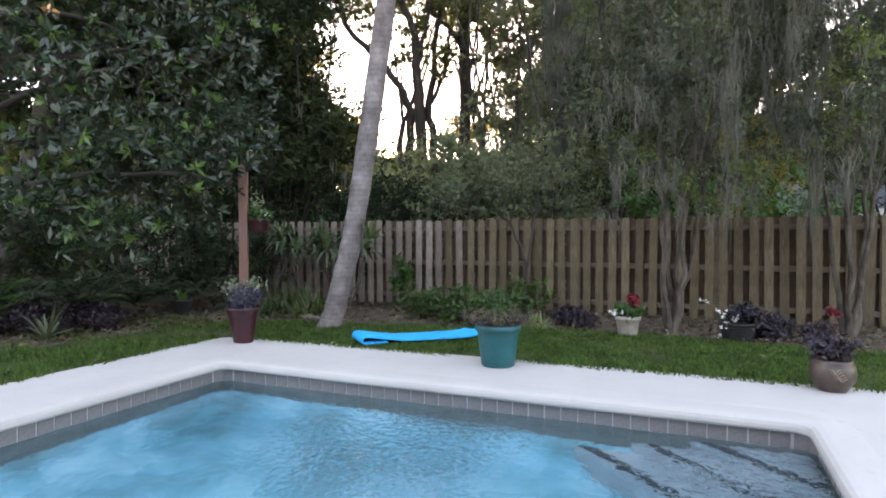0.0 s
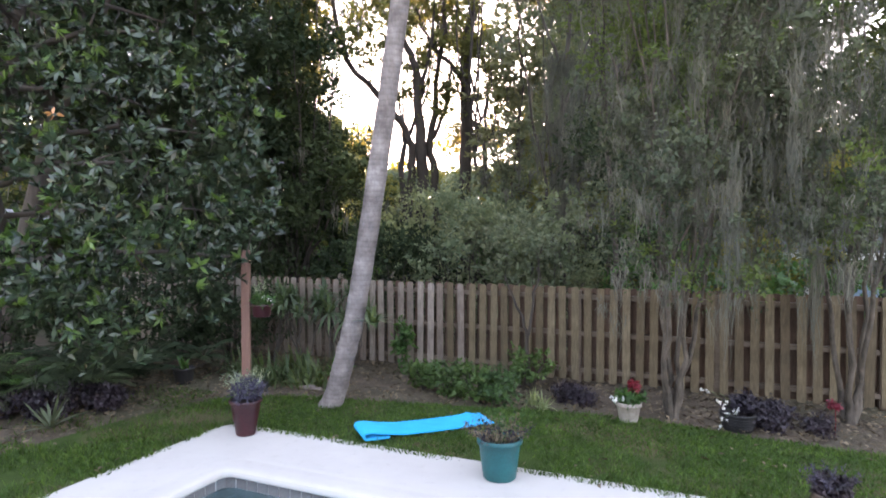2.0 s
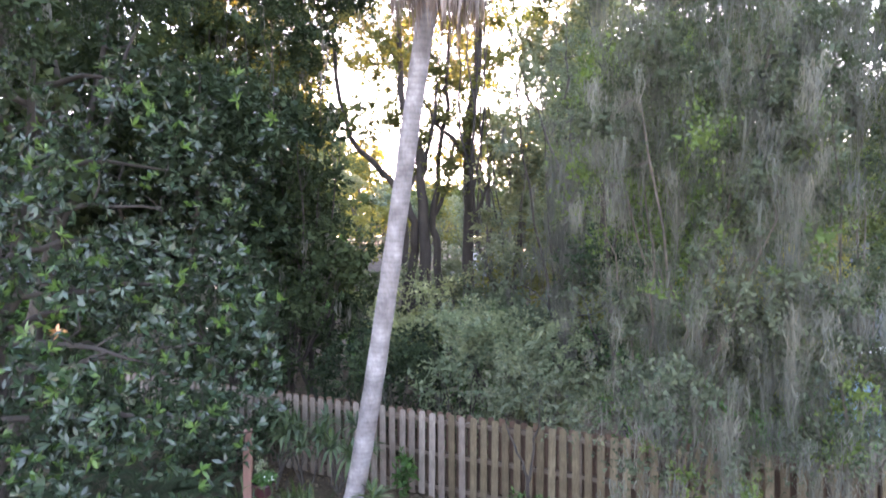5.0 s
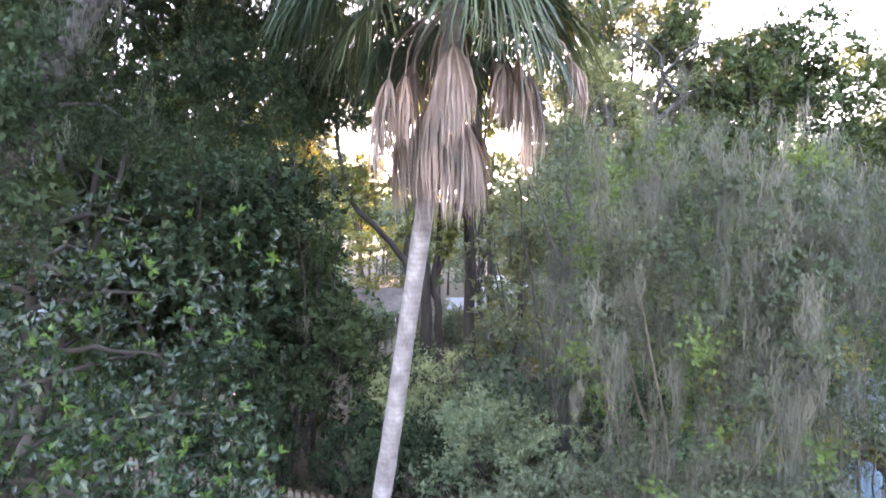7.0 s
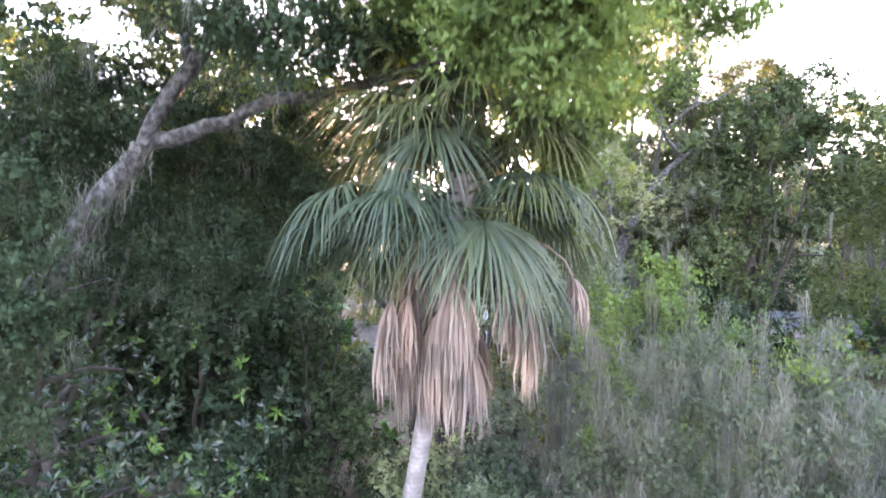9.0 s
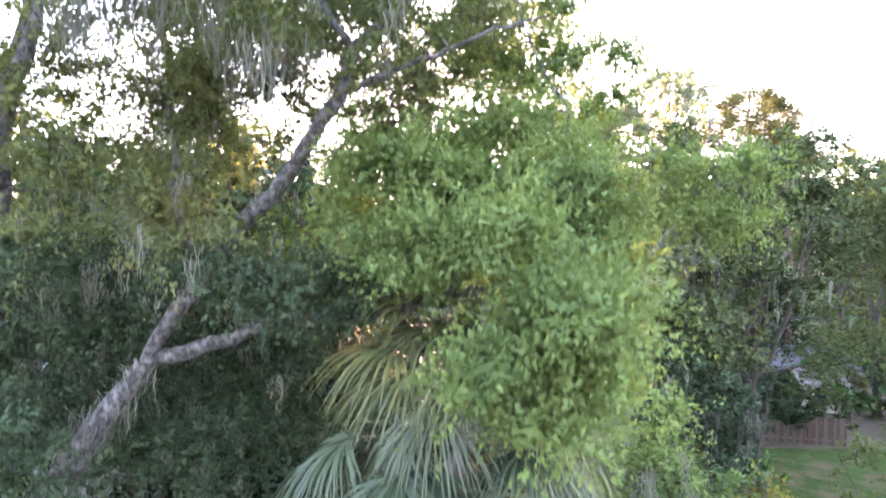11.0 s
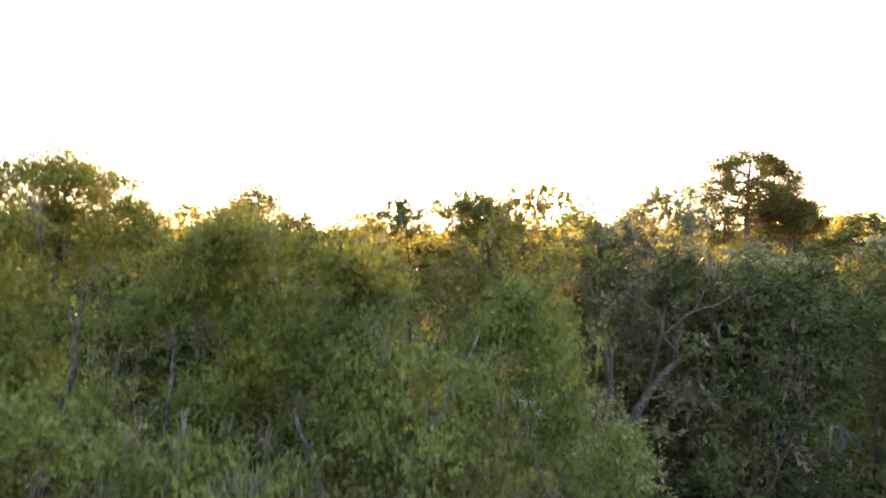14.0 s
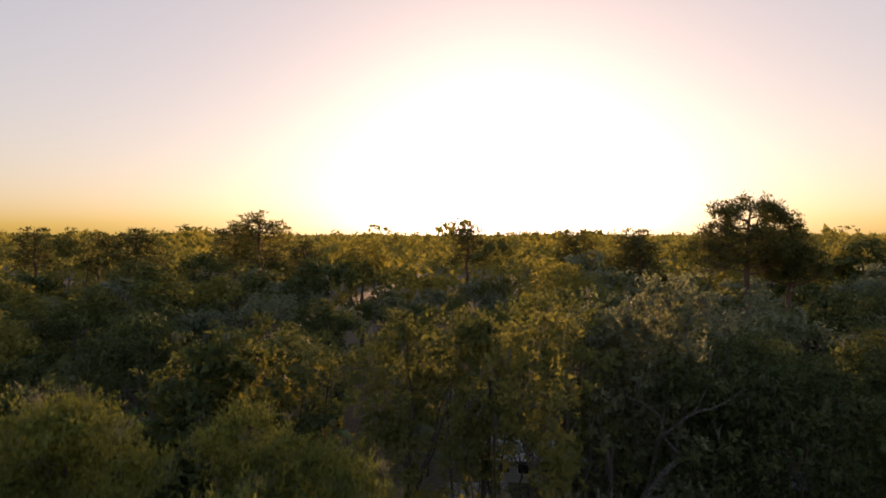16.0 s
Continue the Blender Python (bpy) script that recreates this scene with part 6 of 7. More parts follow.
def far_woods():
    """The canopy from the near woods out to the horizon."""
    rng = np.random.default_rng(78)
    cs, rs = [], []
    for x, y in scattered(rng, 122, 420, 12, 0.76):
        h = rng.uniform(13, 20.5) + (rng.random() < 0.18) * rng.uniform(4, 8)
        n = 8
        d = sphere_dirs(rng, n, 0.5) * np.array([4.2, 4.2, 2.6])
        cs.append(d + np.array([x, y, h - 3.2]))
        rs.append(rng.uniform(1.6, 2.8, n))
    g = Geo()
    lobe_leaves(g, rng, np.concatenate(cs), np.concatenate(rs), 9, 1.5, 1.0, 0.8, 0.1, 0.8, 0.08, 0.95)
    tagged(g.obj("woods", WOOD_LEAF), "unbroken canopy of distant woods", "woods", kind="stuff")
    cs, rs = [], []
    for x, y in scattered(rng, 420, 3000, 62, 0.76):
        h = rng.uniform(14, 20.5) + (rng.random() < 0.10) * rng.uniform(3, 9)
        n = 6
        cs.append(sphere_dirs(rng, n, 0.4) * np.array([24, 24, 2.0]) + np.array([x, y, h - 3]))
        rs.append(rng.uniform(5, 9, n))
    g = Geo()
    lobe_leaves(g, rng, np.concatenate(cs), np.concatenate(rs), 9, 8, 5.5, 0.3, 0.0, 0.7, 0.1, 0.95)
    tagged(g.obj("woods", WOOD_LEAF), "hazy far woods along the horizon", "woods", kind="stuff")


# ---- neighbouring houses ----
ROOF_GREY = surface("pale metal roof", (0.11, 0.11, 0.112), (0.19, 0.19, 0.192), 1.5, 20, 0.55, 0.2, 0.01)
ROOF_PALE = surface("whitened metal roof", (0.3, 0.3, 0.3), (0.42, 0.415, 0.41), 1.5, 20, 0.5, 0.2, 0.01)
ROOF_BROWN = surface("brown shingle roof", (0.10, 0.08, 0.07), (0.19, 0.155, 0.135), 2, 14, 0.9, 0.6, 0.02)
SIDING = surface("cream siding", (0.36, 0.34, 0.30), (0.48, 0.455, 0.41), 1.5, 14, 0.7, 0.2, 0.01, (0.2, 0.2, 3))
BROWN_SIDING = surface("dark brown siding", (0.06, 0.048, 0.042), (0.11, 0.088, 0.078), 1.5, 14, 0.8, 0.2, 0.01, (0.2, 0.2, 3))
SIDING_GREY = surface("grey siding", (0.2, 0.2, 0.2), (0.32, 0.315, 0.31), 1.5, 14, 0.7, 0.2, 0.01, (0.2, 0.2, 3))
BLUE_ROOF = surface("blue tarpaulin", (0.1, 0.17, 0.24), (0.16, 0.24, 0.32), 2, 20, 0.5, 0.2, 0.01)
ROOF_DARK = surface("dark grey shingle roof", (0.06, 0.063, 0.07), (0.11, 0.115, 0.125), 2, 14, 0.9, 0.6, 0.02)
TRIM_GREY = surface("weathered grey trim", (0.2, 0.2, 0.2), (0.3, 0.3, 0.3), 3, 30, 0.7, 0.1, 0.003)
WHITE_TRIM = surface("white painted trim", (0.66, 0.66, 0.65), (0.78, 0.78, 0.77), 3, 30, 0.6, 0.1, 0.003)


def glass_material():
    m, nt, b = material("dark window glass")
    b.inputs["Base Color"].default_value = (0.02, 0.025, 0.03, 1)
    b.inputs["Roughness"].default_value = 0.06
    return m


GLASS = glass_material()


def house(at, rz, w, d, eave, ridge, wall_m, roof_m, label, windows=3, category="house"):
    t = thing("house", at, rz, label, category)
    bm = block(-w / 2, w / 2, -d / 2, d / 2, -0.05, eave)
    for s in (-1, 1):
        a = [bm.verts.new((s * w / 2, -d / 2, eave)), bm.verts.new((s * w / 2, d / 2, eave)), bm.verts.new((s * w / 2, 0, ridge - 0.06))]
        bm.faces.new(a)
    part("wall", bm, wall_m, t)
    bm = bmesh.new()
    o = 0.45
    k = (ridge - eave) / (d / 2)
    for s in (-1, 1):
        v = []
        for x in (-w / 2 - o, w / 2 + o):
            for y, z in ((0, ridge), (s * (d / 2 + o), eave - k * o)):
                v.append((x, y, z))
        top = [bm.verts.new((x, y, z + 0.16)) for x, y, z in v]
        bot = [bm.verts.new(p) for p in v]
        bm.faces.new((top[0], top[1], top[3], top[2]))
        bm.faces.new((bot[0], bot[2], bot[3], bot[1]))
        for i, j in ((0, 1), (1, 3), (3, 2), (2, 0)):
            bm.faces.new((top[i], bot[i], bot[j], top[j]))
    part("roof", bm, roof_m, t)
    part("fascia", block(-w / 2 - o - 0.02, w / 2 + o + 0.02, -d / 2 - o - 0.06, -d / 2 - o - 0.01, eave - k * o - 0.1, eave - k * o + 0.17), TRIM_GREY, t)
    for i in range(windows):
        x = -w / 2 + (i + 0.5) * w / windows
        win = part("window", block(x - 0.6, x + 0.6, -d / 2 - 0.05, -d / 2 + 0.02, eave * 0.36, eave * 0.82, 0.01), WHITE_TRIM, t)
        part("pane", block(x - 0.52, x + 0.52, -d / 2 - 0.065, -d / 2 - 0.04, eave * 0.40, eave * 0.78), GLASS, win)
    return t


def houses():
    house((-5.9, 50.0, 0), 6, 3.4, 5, 2.0, 3.3, BROWN_SIDING, ROOF_BROWN, "low brown house with a faded shingle roof", 2)
    house((6.6, 61.0, 0), -8, 7.5, 6, 2.3, 3.6, SIDING, ROOF_PALE, "low cream house with a pale sheet roof", 4)
    house((2.4, 52.0, 0), 4, 4.4, 3, 1.7, 2.3, ROOF_BROWN, ROOF_GREY, "low brown shed with a pale metal roof", 1, "shed")
    house((12.8, 57.0, 0), 4, 3.2, 3, 2.0, 2.6, SIDING_GREY, BLUE_ROOF, "small garden shed with a blue roof", 1, "shed")
    house((28.4, 46.6, 0), -14, 2.6, 3, 2.4, 2.9, SIDING, ROOF_BROWN, "small pale outbuilding behind a garden fence", 1)
    house((29.8, 50.6, 0), -14, 6, 5, 2.7, 3.9, BROWN_SIDING, ROOF_DARK, "dark brown wooden house with a dark shingle roof", 3)
    house((-30.5, 41, 0), 15, 10, 8, 2.6, 4.4, SIDING, ROOF_GREY, "white house seen far off between the trees", 4)
    t = thing("garden_shelter", (13.9, 19.6, 0), -20, "open garden shelter with a grey roof and white posts", "shelter")
    for x in (-2.4, -2.1, 0.0, 2.4):
        for y in (-1.7, 1.7):
            part("post", block(x - 0.06, x + 0.06, y - 0.06, y + 0.06, -0.05, 2.16, 0.005), WHITE_TRIM, t)
    for sgn in (-1, 1):
        bm = bmesh.new()
        a = [(-2.8, 0, 3.1), (2.8, 0, 3.1), (2.8, sgn * 2.1, 2.16), (-2.8, sgn * 2.1, 2.16)]
        top, bot = [bm.verts.new((x, y, z + 0.1)) for x, y, z in a], [bm.verts.new(p) for p in a]
        bm.faces.new(top)
        bm.faces.new(bot[::-1])
        for i in range(4):
            bm.faces.new((top[i], bot[i], bot[(i + 1) % 4], top[(i + 1) % 4]))
        part("roof_slope", bm, ROOF_DARK, t)
        part("fascia", block(-2.82, 2.82, sgn * 2.13 - 0.02, sgn * 2.13 + 0.02, 2.06, 2.26), WHITE_TRIM, t)
    bm = block(-0.6, 0.6, -0.5, 0.5, 0, 1.45, 0.12)
    for v in bm.verts:
        v.co += Vector((noise.noise(v.co * 3.0), noise.noise(v.co * 3.0 + Vector((5, 0, 0))), 0)) * 0.09
    tarp = part("covered_stack", bm, BLUE_ROOF)
    tarp.matrix_world = pose(11.4, 16.8, -0.02, 0, 0, -20)
    tagged(tarp, "stack wrapped in a blue tarpaulin beside the shelter", "tarpaulin")
    t = thing("fence", (22.6, 38.2, 0), -14, "brown wooden privacy fence of the neighbouring garden", "fence")
    for z in (0.3, 1.4):
        part("rail", block(-2.4, 2.6, 0.0, 0.04, z, z + 0.09), RAIL_WOOD, t)
    # Set-back boards get the darker tone, which holds the shade of the gaps.
    old = picket_mesh(surface("dark stained boards", (0.04, 0.024, 0.017), (0.075, 0.044, 0.031), 3, 40, 0.85, 0.4, 0.004, (1, 1, 0.15)))
    pale = picket_mesh(surface("faded brown boards", (0.052, 0.042, 0.034), (0.094, 0.077, 0.062), 3, 40, 0.85, 0.4, 0.004, (1, 1, 0.15)))
    rng = random.Random(12)
    for i in range(33):
        p = new("picket", old if i % 3 == 2 or rng.random() < 0.15 else pale)
        p.parent = t
        p.location = (-2.35 + i * 0.148, -0.011 + 0.051 * (i % 3 == 2), rng.uniform(-0.02, 0.03) * (i % 3 != 2))


# ---- garden things ----
GLAZE_WINE = surface("burgundy glazed clay", (0.026, 0.006, 0.009), (0.052, 0.012, 0.017), 4, 30, 0.35, 0.15, 0.003)
TEAL = surface("teal plastic", (0.003, 0.075, 0.085), (0.006, 0.115, 0.125), 3, 40, 0.42, 0.08, 0.002)
WHITE_CLAY = surface("whitewashed clay", (0.27, 0.235, 0.2), (0.44, 0.4, 0.36), 6, 40, 0.85, 0.3, 0.004)
BRONZE_CLAY = surface("bronze brown glazed clay", (0.045, 0.03, 0.024), (0.10, 0.072, 0.056), 5, 30, 0.4, 0.15, 0.003)
GOLD = surface("worn gold glaze", (0.22, 0.17, 0.11), (0.34, 0.27, 0.18), 6, 40, 0.45, 0.1, 0.002)
TERRACOTTA = surface("terracotta", (0.13, 0.05, 0.035), (0.21, 0.085, 0.06), 5, 40, 0.85, 0.2, 0.003)
BLACK_PLASTIC = surface("black plastic", (0.012, 0.012, 0.013), (0.028, 0.028, 0.03), 5, 40, 0.55, 0.1, 0.002)
SOIL = surface("potting soil", (0.02, 0.014, 0.01), (0.05, 0.036, 0.026), 12, 60, 0.95, 0.8, 0.01)
POST_WOOD = surface("red-brown stained post", (0.12, 0.06, 0.045), (0.21, 0.115, 0.085), 3, 50, 0.8, 0.4, 0.004, (1, 1, 0.1))
STONE = surface("pinkish field stone", (0.15, 0.12, 0.105), (0.26, 0.215, 0.19), 5, 30, 0.9, 0.6, 0.01)


def foam_material():
    m, nt, b = material("bright blue pool foam")
    v = coords(nt)
    vor = node(nt, "ShaderNodeTexVoronoi", Scale=60.0)
    nt.links.new(v, vor.inputs["Vector"])
    c = ramp(nt, noise_tex(nt, v, 4), [(0.3, (0.0, 0.33, 0.66)), (0.7, (0.002, 0.41, 0.77))])
    nt.links.new(c, b.inputs["Base Color"])
    b.inputs["Roughness"].default_value, b.inputs["Specular IOR Level"].default_value = 0.8, 0.2
    bumped(nt, b, vor.outputs["Distance"], 0.4, 0.006)
    return m


def tuft(geo, rng, n, length, width, spread=0.9, droop=0.7, at=(0, 0, 0), k=5, jitter=0.03):
    """Strap leaves springing from one point and arching over."""
    a = rng.uniform(0, 6.28, n)
    lean = rng.uniform(0.15, 1.0, n) * spread
    ln = length * rng.uniform(0.6, 1.1, n)
    s = np.linspace(0, 1, k)
    out = np.stack([np.cos(a), np.sin(a), np.zeros(n)], 1)
    p = np.array(at) + rng.normal(size=(n, 3)) * np.array([jitter, jitter, 0])
    path = p[:, None] + out[:, None] * (ln * np.sin(lean))[:, None, None] * s[None, :, None]
    path[:, :, 2] += (ln * np.cos(lean))[:, None] * s - (droop * ln * np.sin(lean))[:, None] * s ** 2.3
    w = width * (np.sin(np.pi * np.clip(s * 0.85 + 0.15, 0, 1)) ** 0.7 + 0.04)[None] * rng.uniform(0.7, 1.2, n)[:, None]
    side = np.stack([-np.sin(a), np.cos(a), np.zeros(n)], 1)
    geo.ribbons(path, w, side)


def bush(geo, rng, centre, radii, lobes, lobe_r, per, leaf, droop=0.1):
    c = region_lobes(rng, [(centre, radii, lobes)])
    lobe_leaves(geo, rng, c, lobe_r * rng.uniform(0.6, 1.3, len(c)), per, leaf[0], leaf[1], 0.9, droop)


def spikes(geo, rng, n, centre, radius, height, leaf):
    """Upright thin stems clad in small leaves."""
    for i in range(n):
        a, q = rng.uniform(0, 6.28), radius * math.sqrt(rng.random())
        p = np.array(centre) + np.array([math.cos(a) * q, math.sin(a) * q, 0])
        d = np.array([math.cos(a) * q * 1.2, math.sin(a) * q * 1.2, height * rng.uniform(0.6, 1.1)])
        m = 16
        s = rng.random(m)
        pts = p + d * s[:, None]
        dr = sphere_dirs(rng, m, 0.6)
        geo.leaves(pts, dr, sphere_dirs(rng, m), leaf[0] * rng.uniform(0.6, 1.2, m), leaf[1])


def pot_with(name, at, profile, mat, soil_z, soil_r, label, category="potted plant"):
    t = thing(name, at, 0, label, category)
    part("pot", lathe(profile), mat, t, smooth=True)
    part("soil", lathe([(0, soil_z + 0.01), (soil_r * 0.6, soil_z + 0.012), (soil_r, soil_z)]), SOIL, t)
    return t


def pots():
    rng = np.random.default_rng(91)
    # tall burgundy vase
    t = pot_with("potted_plant", (-2.79, 8.33, 0.0), [(0, 0.004), (0.125, 0.0), (0.135, 0.02), (0.15, 0.12), (0.185, 0.32), (0.205, 0.44), (0.225, 0.455), (0.228, 0.49), (0.205, 0.495), (0.19, 0.44), (0.0, 0.40)], GLAZE_WINE, 0.45, 0.19,
                 "tall burgundy glazed pot of silver and violet plants on the deck")
    g = Geo()
    bush(g, rng, (0.02, 0, 0.60), (0.25, 0.25, 0.13), 34, 0.1, 60, (0.055, 0.014))
    tuft(g, rng, 60, 0.3, 0.012, 1.3, 0.9, (0, 0, 0.5))
    tagged(g.obj("flower_spike", LAVENDER, t, "violet flowering spikes"), kind="stuff")
    g = Geo()
    spikes(g, rng, 46, (0.0, 0, 0.56), 0.15, 0.34, (0.05, 0.014))
    g.obj("foliage", SILVER_LEAF, t, "silver grey leaves")
    # teal tub
    t = pot_with("potted_plant", (0.63, 6.84, 0.0), [(0, 0.004), (0.175, 0.0), (0.19, 0.015), (0.215, 0.2), (0.238, 0.40), (0.243, 0.405), (0.262, 0.41), (0.266, 0.47), (0.25, 0.475), (0.235, 0.41), (0, 0.38)], TEAL, 0.42, 0.235,
                 "round teal plastic tub of dry purple stems on the deck")
    g = Geo()
    spikes(g, rng, 60, (0, 0, 0.43), 0.20, 0.20, (0.05, 0.012))
    tagged(g.obj("dry_growth", DRY_LEAF, t, "dry brown stems"), kind="stuff")
    g = Geo()
    spikes(g, rng, 44, (0, 0, 0.44), 0.21, 0.17, (0.05, 0.016))
    g.obj("foliage", PURPLE_LEAF, t, "dark purple leaves")
    g = Geo()
    spikes(g, rng, 26, (0.06, 0, 0.45), 0.2, 0.46, (0.055, 0.009))
    tagged(g.obj("green_growth", SHRUB_LEAF, t, "thin green stems"), kind="stuff")
    # white clay pot of red and white flowers
    t = pot_with("potted_plant", (2.79, 9.02, -0.02), [(0, 0.004), (0.135, 0.0), (0.14, 0.01), (0.17, 0.22), (0.178, 0.225), (0.192, 0.23), (0.195, 0.29), (0.178, 0.292), (0.165, 0.24), (0, 0.22)], WHITE_CLAY, 0.26, 0.17,
                 "whitewashed clay pot of red and white flowers on the lawn")
    g = Geo()
    bush(g, rng, (0, 0, 0.34), (0.2, 0.2, 0.09), 24, 0.07, 30, (0.06, 0.035))
    g.obj("foliage", SHRUB_LEAF, t)
    g = Geo()
    bush(g, rng, (0.07, 0, 0.5), (0.08, 0.08, 0.1), 9, 0.045, 26, (0.045, 0.035))
    g.obj("red_flowers", RED_PETAL, t, "dark red flower heads")
    g = Geo()
    bush(g, rng, (-0.2, -0.06, 0.36), (0.16, 0.09, 0.05), 16, 0.015, 7, (0.026, 0.022))
    g.obj("white_flowers", WHITE_PETAL, t, "small white flowers")
    # black basket planter with white flowers
    t = pot_with("basket_planter", (4.25, 8.62, -0.02), [(0, 0.004), (0.19, 0.0), (0.2, 0.02), (0.24, 0.22), (0.25, 0.23), (0.25, 0.25), (0.225, 0.25), (0.21, 0.2), (0, 0.18)], BLACK_PLASTIC, 0.22, 0.22, "black lattice planter of purple leaves and white flowers")
    for z in (0.06, 0.1, 0.14, 0.18):
        g = Geo()
        a = np.linspace(0, 6.2832, 41)
        r = 0.208 + (z - 0.02) * 0.2 + 0.006 * (np.arange(41) % 2)
        g.tube(np.stack([np.cos(a) * r, np.sin(a) * r, z + 0.015 * (np.arange(41) % 2)], 1), 0.006, 4)
        g.obj("lattice_band", BLACK_PLASTIC, t)
    g = Geo()
    bush(g, rng, (0.1, 0, 0.32), (0.3, 0.26, 0.13), 28, 0.09, 40, (0.06, 0.03))
    g.obj("foliage", PURPLE_LEAF, t)
    g, stalks = Geo(), Geo()
    for q in ((-0.33, -0.1, 0.42), (-0.25, -0.15, 0.33), (-0.2, -0.12, 0.26), (-0.42, 0, 0.55), (-0.5, 0.05, 0.58), (-0.3, -0.2, 0.2), (-0.15, -0.2, 0.3), (-0.35, -0.16, 0.08), (-0.22, -0.1, 0.4), (-0.12, -0.24, 0.36)):
        bush(g, rng, q, (0.05, 0.04, 0.03), 3, 0.012, 6, (0.024, 0.02))
        stalks.tube(wander(rng, (-0.05, -0.05, 0.22), q, 4, 0.2, 0.05), 0.002, 4)
    tagged(stalks.obj("flower_stalks", SHRUB_LEAF, t, "thin green stalks"), kind="stuff")
    tagged(g.obj("white_flowers", WHITE_PETAL, t, "white flowers on thin stalks"), kind="stuff")
    # bronze round pot with gold waves on the deck
    t = pot_with("potted_plant", (3.74, 5.72, 0.0), [(0, 0.004), (0.12, 0.0), (0.13, 0.015), (0.185, 0.10), (0.2, 0.17), (0.19, 0.235), (0.165, 0.275), (0.172, 0.30), (0.16, 0.302), (0.15, 0.27), (0, 0.25)], BRONZE_CLAY, 0.27, 0.155,
                 "round bronze-brown pot with gold wave marks and purple plants")
    for i in range(5):
        g = Geo()
        s = np.linspace(0, 1, 9)
        z = 0.225 - 0.022 * i + 0.012 * np.sin(s * 9)
        rr = np.interp(z, [0.10, 0.17, 0.235, 0.275], [0.185, 0.2, 0.19, 0.165]) + 0.001
        a = radians(-132 + 4 * i) + s * 0.55
        g.tube(np.stack([np.cos(a) * rr, np.sin(a) * rr, z], 1), np.interp(s, [0, 0.5, 1], [0.002, 0.005, 0.002]), 5)
        g.obj("wave_mark", GOLD, t, "thin gold wave")
    g = Geo()
    bush(g, rng, (0, 0, 0.36), (0.15, 0.15, 0.08), 24, 0.07, 40, (0.055, 0.024))
    g.obj("foliage", PURPLE_LEAF, t)
    g = Geo()
    spikes(g, rng, 22, (0, 0, 0.36), 0.15, 0.17, (0.05, 0.014))
    tagged(g.obj("flower_spike", LAVENDER, t), kind="stuff")
    # black nursery pot
    t = pot_with("nursery_pot", (-4.95, 11.3, -0.02), [(0, 0.004), (0.15, 0), (0.155, 0.01), (0.19, 0.26), (0.2, 0.27), (0.2, 0.3), (0.185, 0.3), (0.17, 0.25), (0, 0.24)], BLACK_PLASTIC, 0.26, 0.18, "black plastic nursery pot with a small green plant")
    g = Geo()
    tuft(g, rng, 16, 0.4, 0.05, 0.9, 0.5, (0, 0, 0.26))
    g.obj("foliage", SHRUB_LEAF, t)
    # terracotta pot behind the palm
    t = pot_with("potted_plant", (-1.95, 10.75, -0.02), [(0, 0.004), (0.11, 0), (0.12, 0.01), (0.15, 0.2), (0.165, 0.205), (0.168, 0.25), (0.15, 0.25), (0.14, 0.2), (0, 0.19)], TERRACOTTA, 0.22, 0.145, "terracotta pot with a broad-leaved green plant by the palm")
    g = Geo()
    tuft(g, rng, 14, 0.5, 0.13, 0.9, 0.4, (0, 0, 0.22))
    g.obj("foliage", SHRUB_LEAF, t)
    for x, y, s in ((-2.45, 10.85, 0.09), (-2.28, 10.75, 0.07), (-2.6, 10.95, 0.06)):
        bm = bmesh.new()
        bmesh.ops.create_icosphere(bm, subdivisions=3, radius=1)
        for v in bm.verts:
            v.co = Vector((v.co.x * s * 1.3, v.co.y * s, v.co.z * s * 0.6)) * (1 + 0.18 * noise.noise(v.co * 1.6 + Vector((x, y, 0)))) + Vector((0, 0, s * 0.4))
        st = part("stone", bm, STONE, smooth=True)
        st.location = (x, y, -0.03)
        tagged(st, "pinkish rounded garden stone", "stone")


def hanging_post():
    t = thing("plant_post", (-3.02, 9.07, 0), 8, "red-brown wooden post with a burgundy bowl of plants on a bracket", "post")
    bm = block(-0.062, 0.062, -0.062, 0.062, -0.05, 2.56, 0.006)
    part("post", bm, POST_WOOD, t)
    rng = np.random.default_rng(95)
    prof = [(0, 0.0), (0.12, 0.0), (0.135, 0.02), (0.155, 0.15), (0.175, 0.16), (0.178, 0.19), (0.16, 0.19), (0.145, 0.15), (0, 0.14)]
    for x, z in ((0.23, 1.55),):
        b = part("bowl", lathe([(r * 0.98, h + z) for r, h in prof]), GLAZE_WINE, t, "burgundy plant bowl", smooth=True)
        b.location = (x, 0, 0)
        part("bracket", block(0.062, 0.36, -0.012, 0.012, z - 0.016, z - 0.002), BLACK_PLASTIC, t)
        g = Geo()
        tuft(g, rng, 46, 0.36, 0.02, 1.2, 0.7, (x, 0, z + 0.15))
        bush(g, rng, (x + 0.02, 0, z + 0.25), (0.15, 0.13, 0.07), 14, 0.06, 26, (0.06, 0.03))
        g.obj("foliage", SHRUB_LEAF, t)
        g = Geo()
        bush(g, rng, (x + 0.07, -0.05, z + 0.27), (0.08, 0.06, 0.08), 4, 0.02, 6, (0.025, 0.02))
        g.obj("white_flowers", WHITE_PETAL, t)
        g = Geo()
        spikes(g, rng, 14, (x - 0.02, 0, z + 0.2), 0.06, 0.42, (0.06, 0.01))
        tagged(g.obj("tall_stems", SILVER_LEAF, t), kind="stuff")


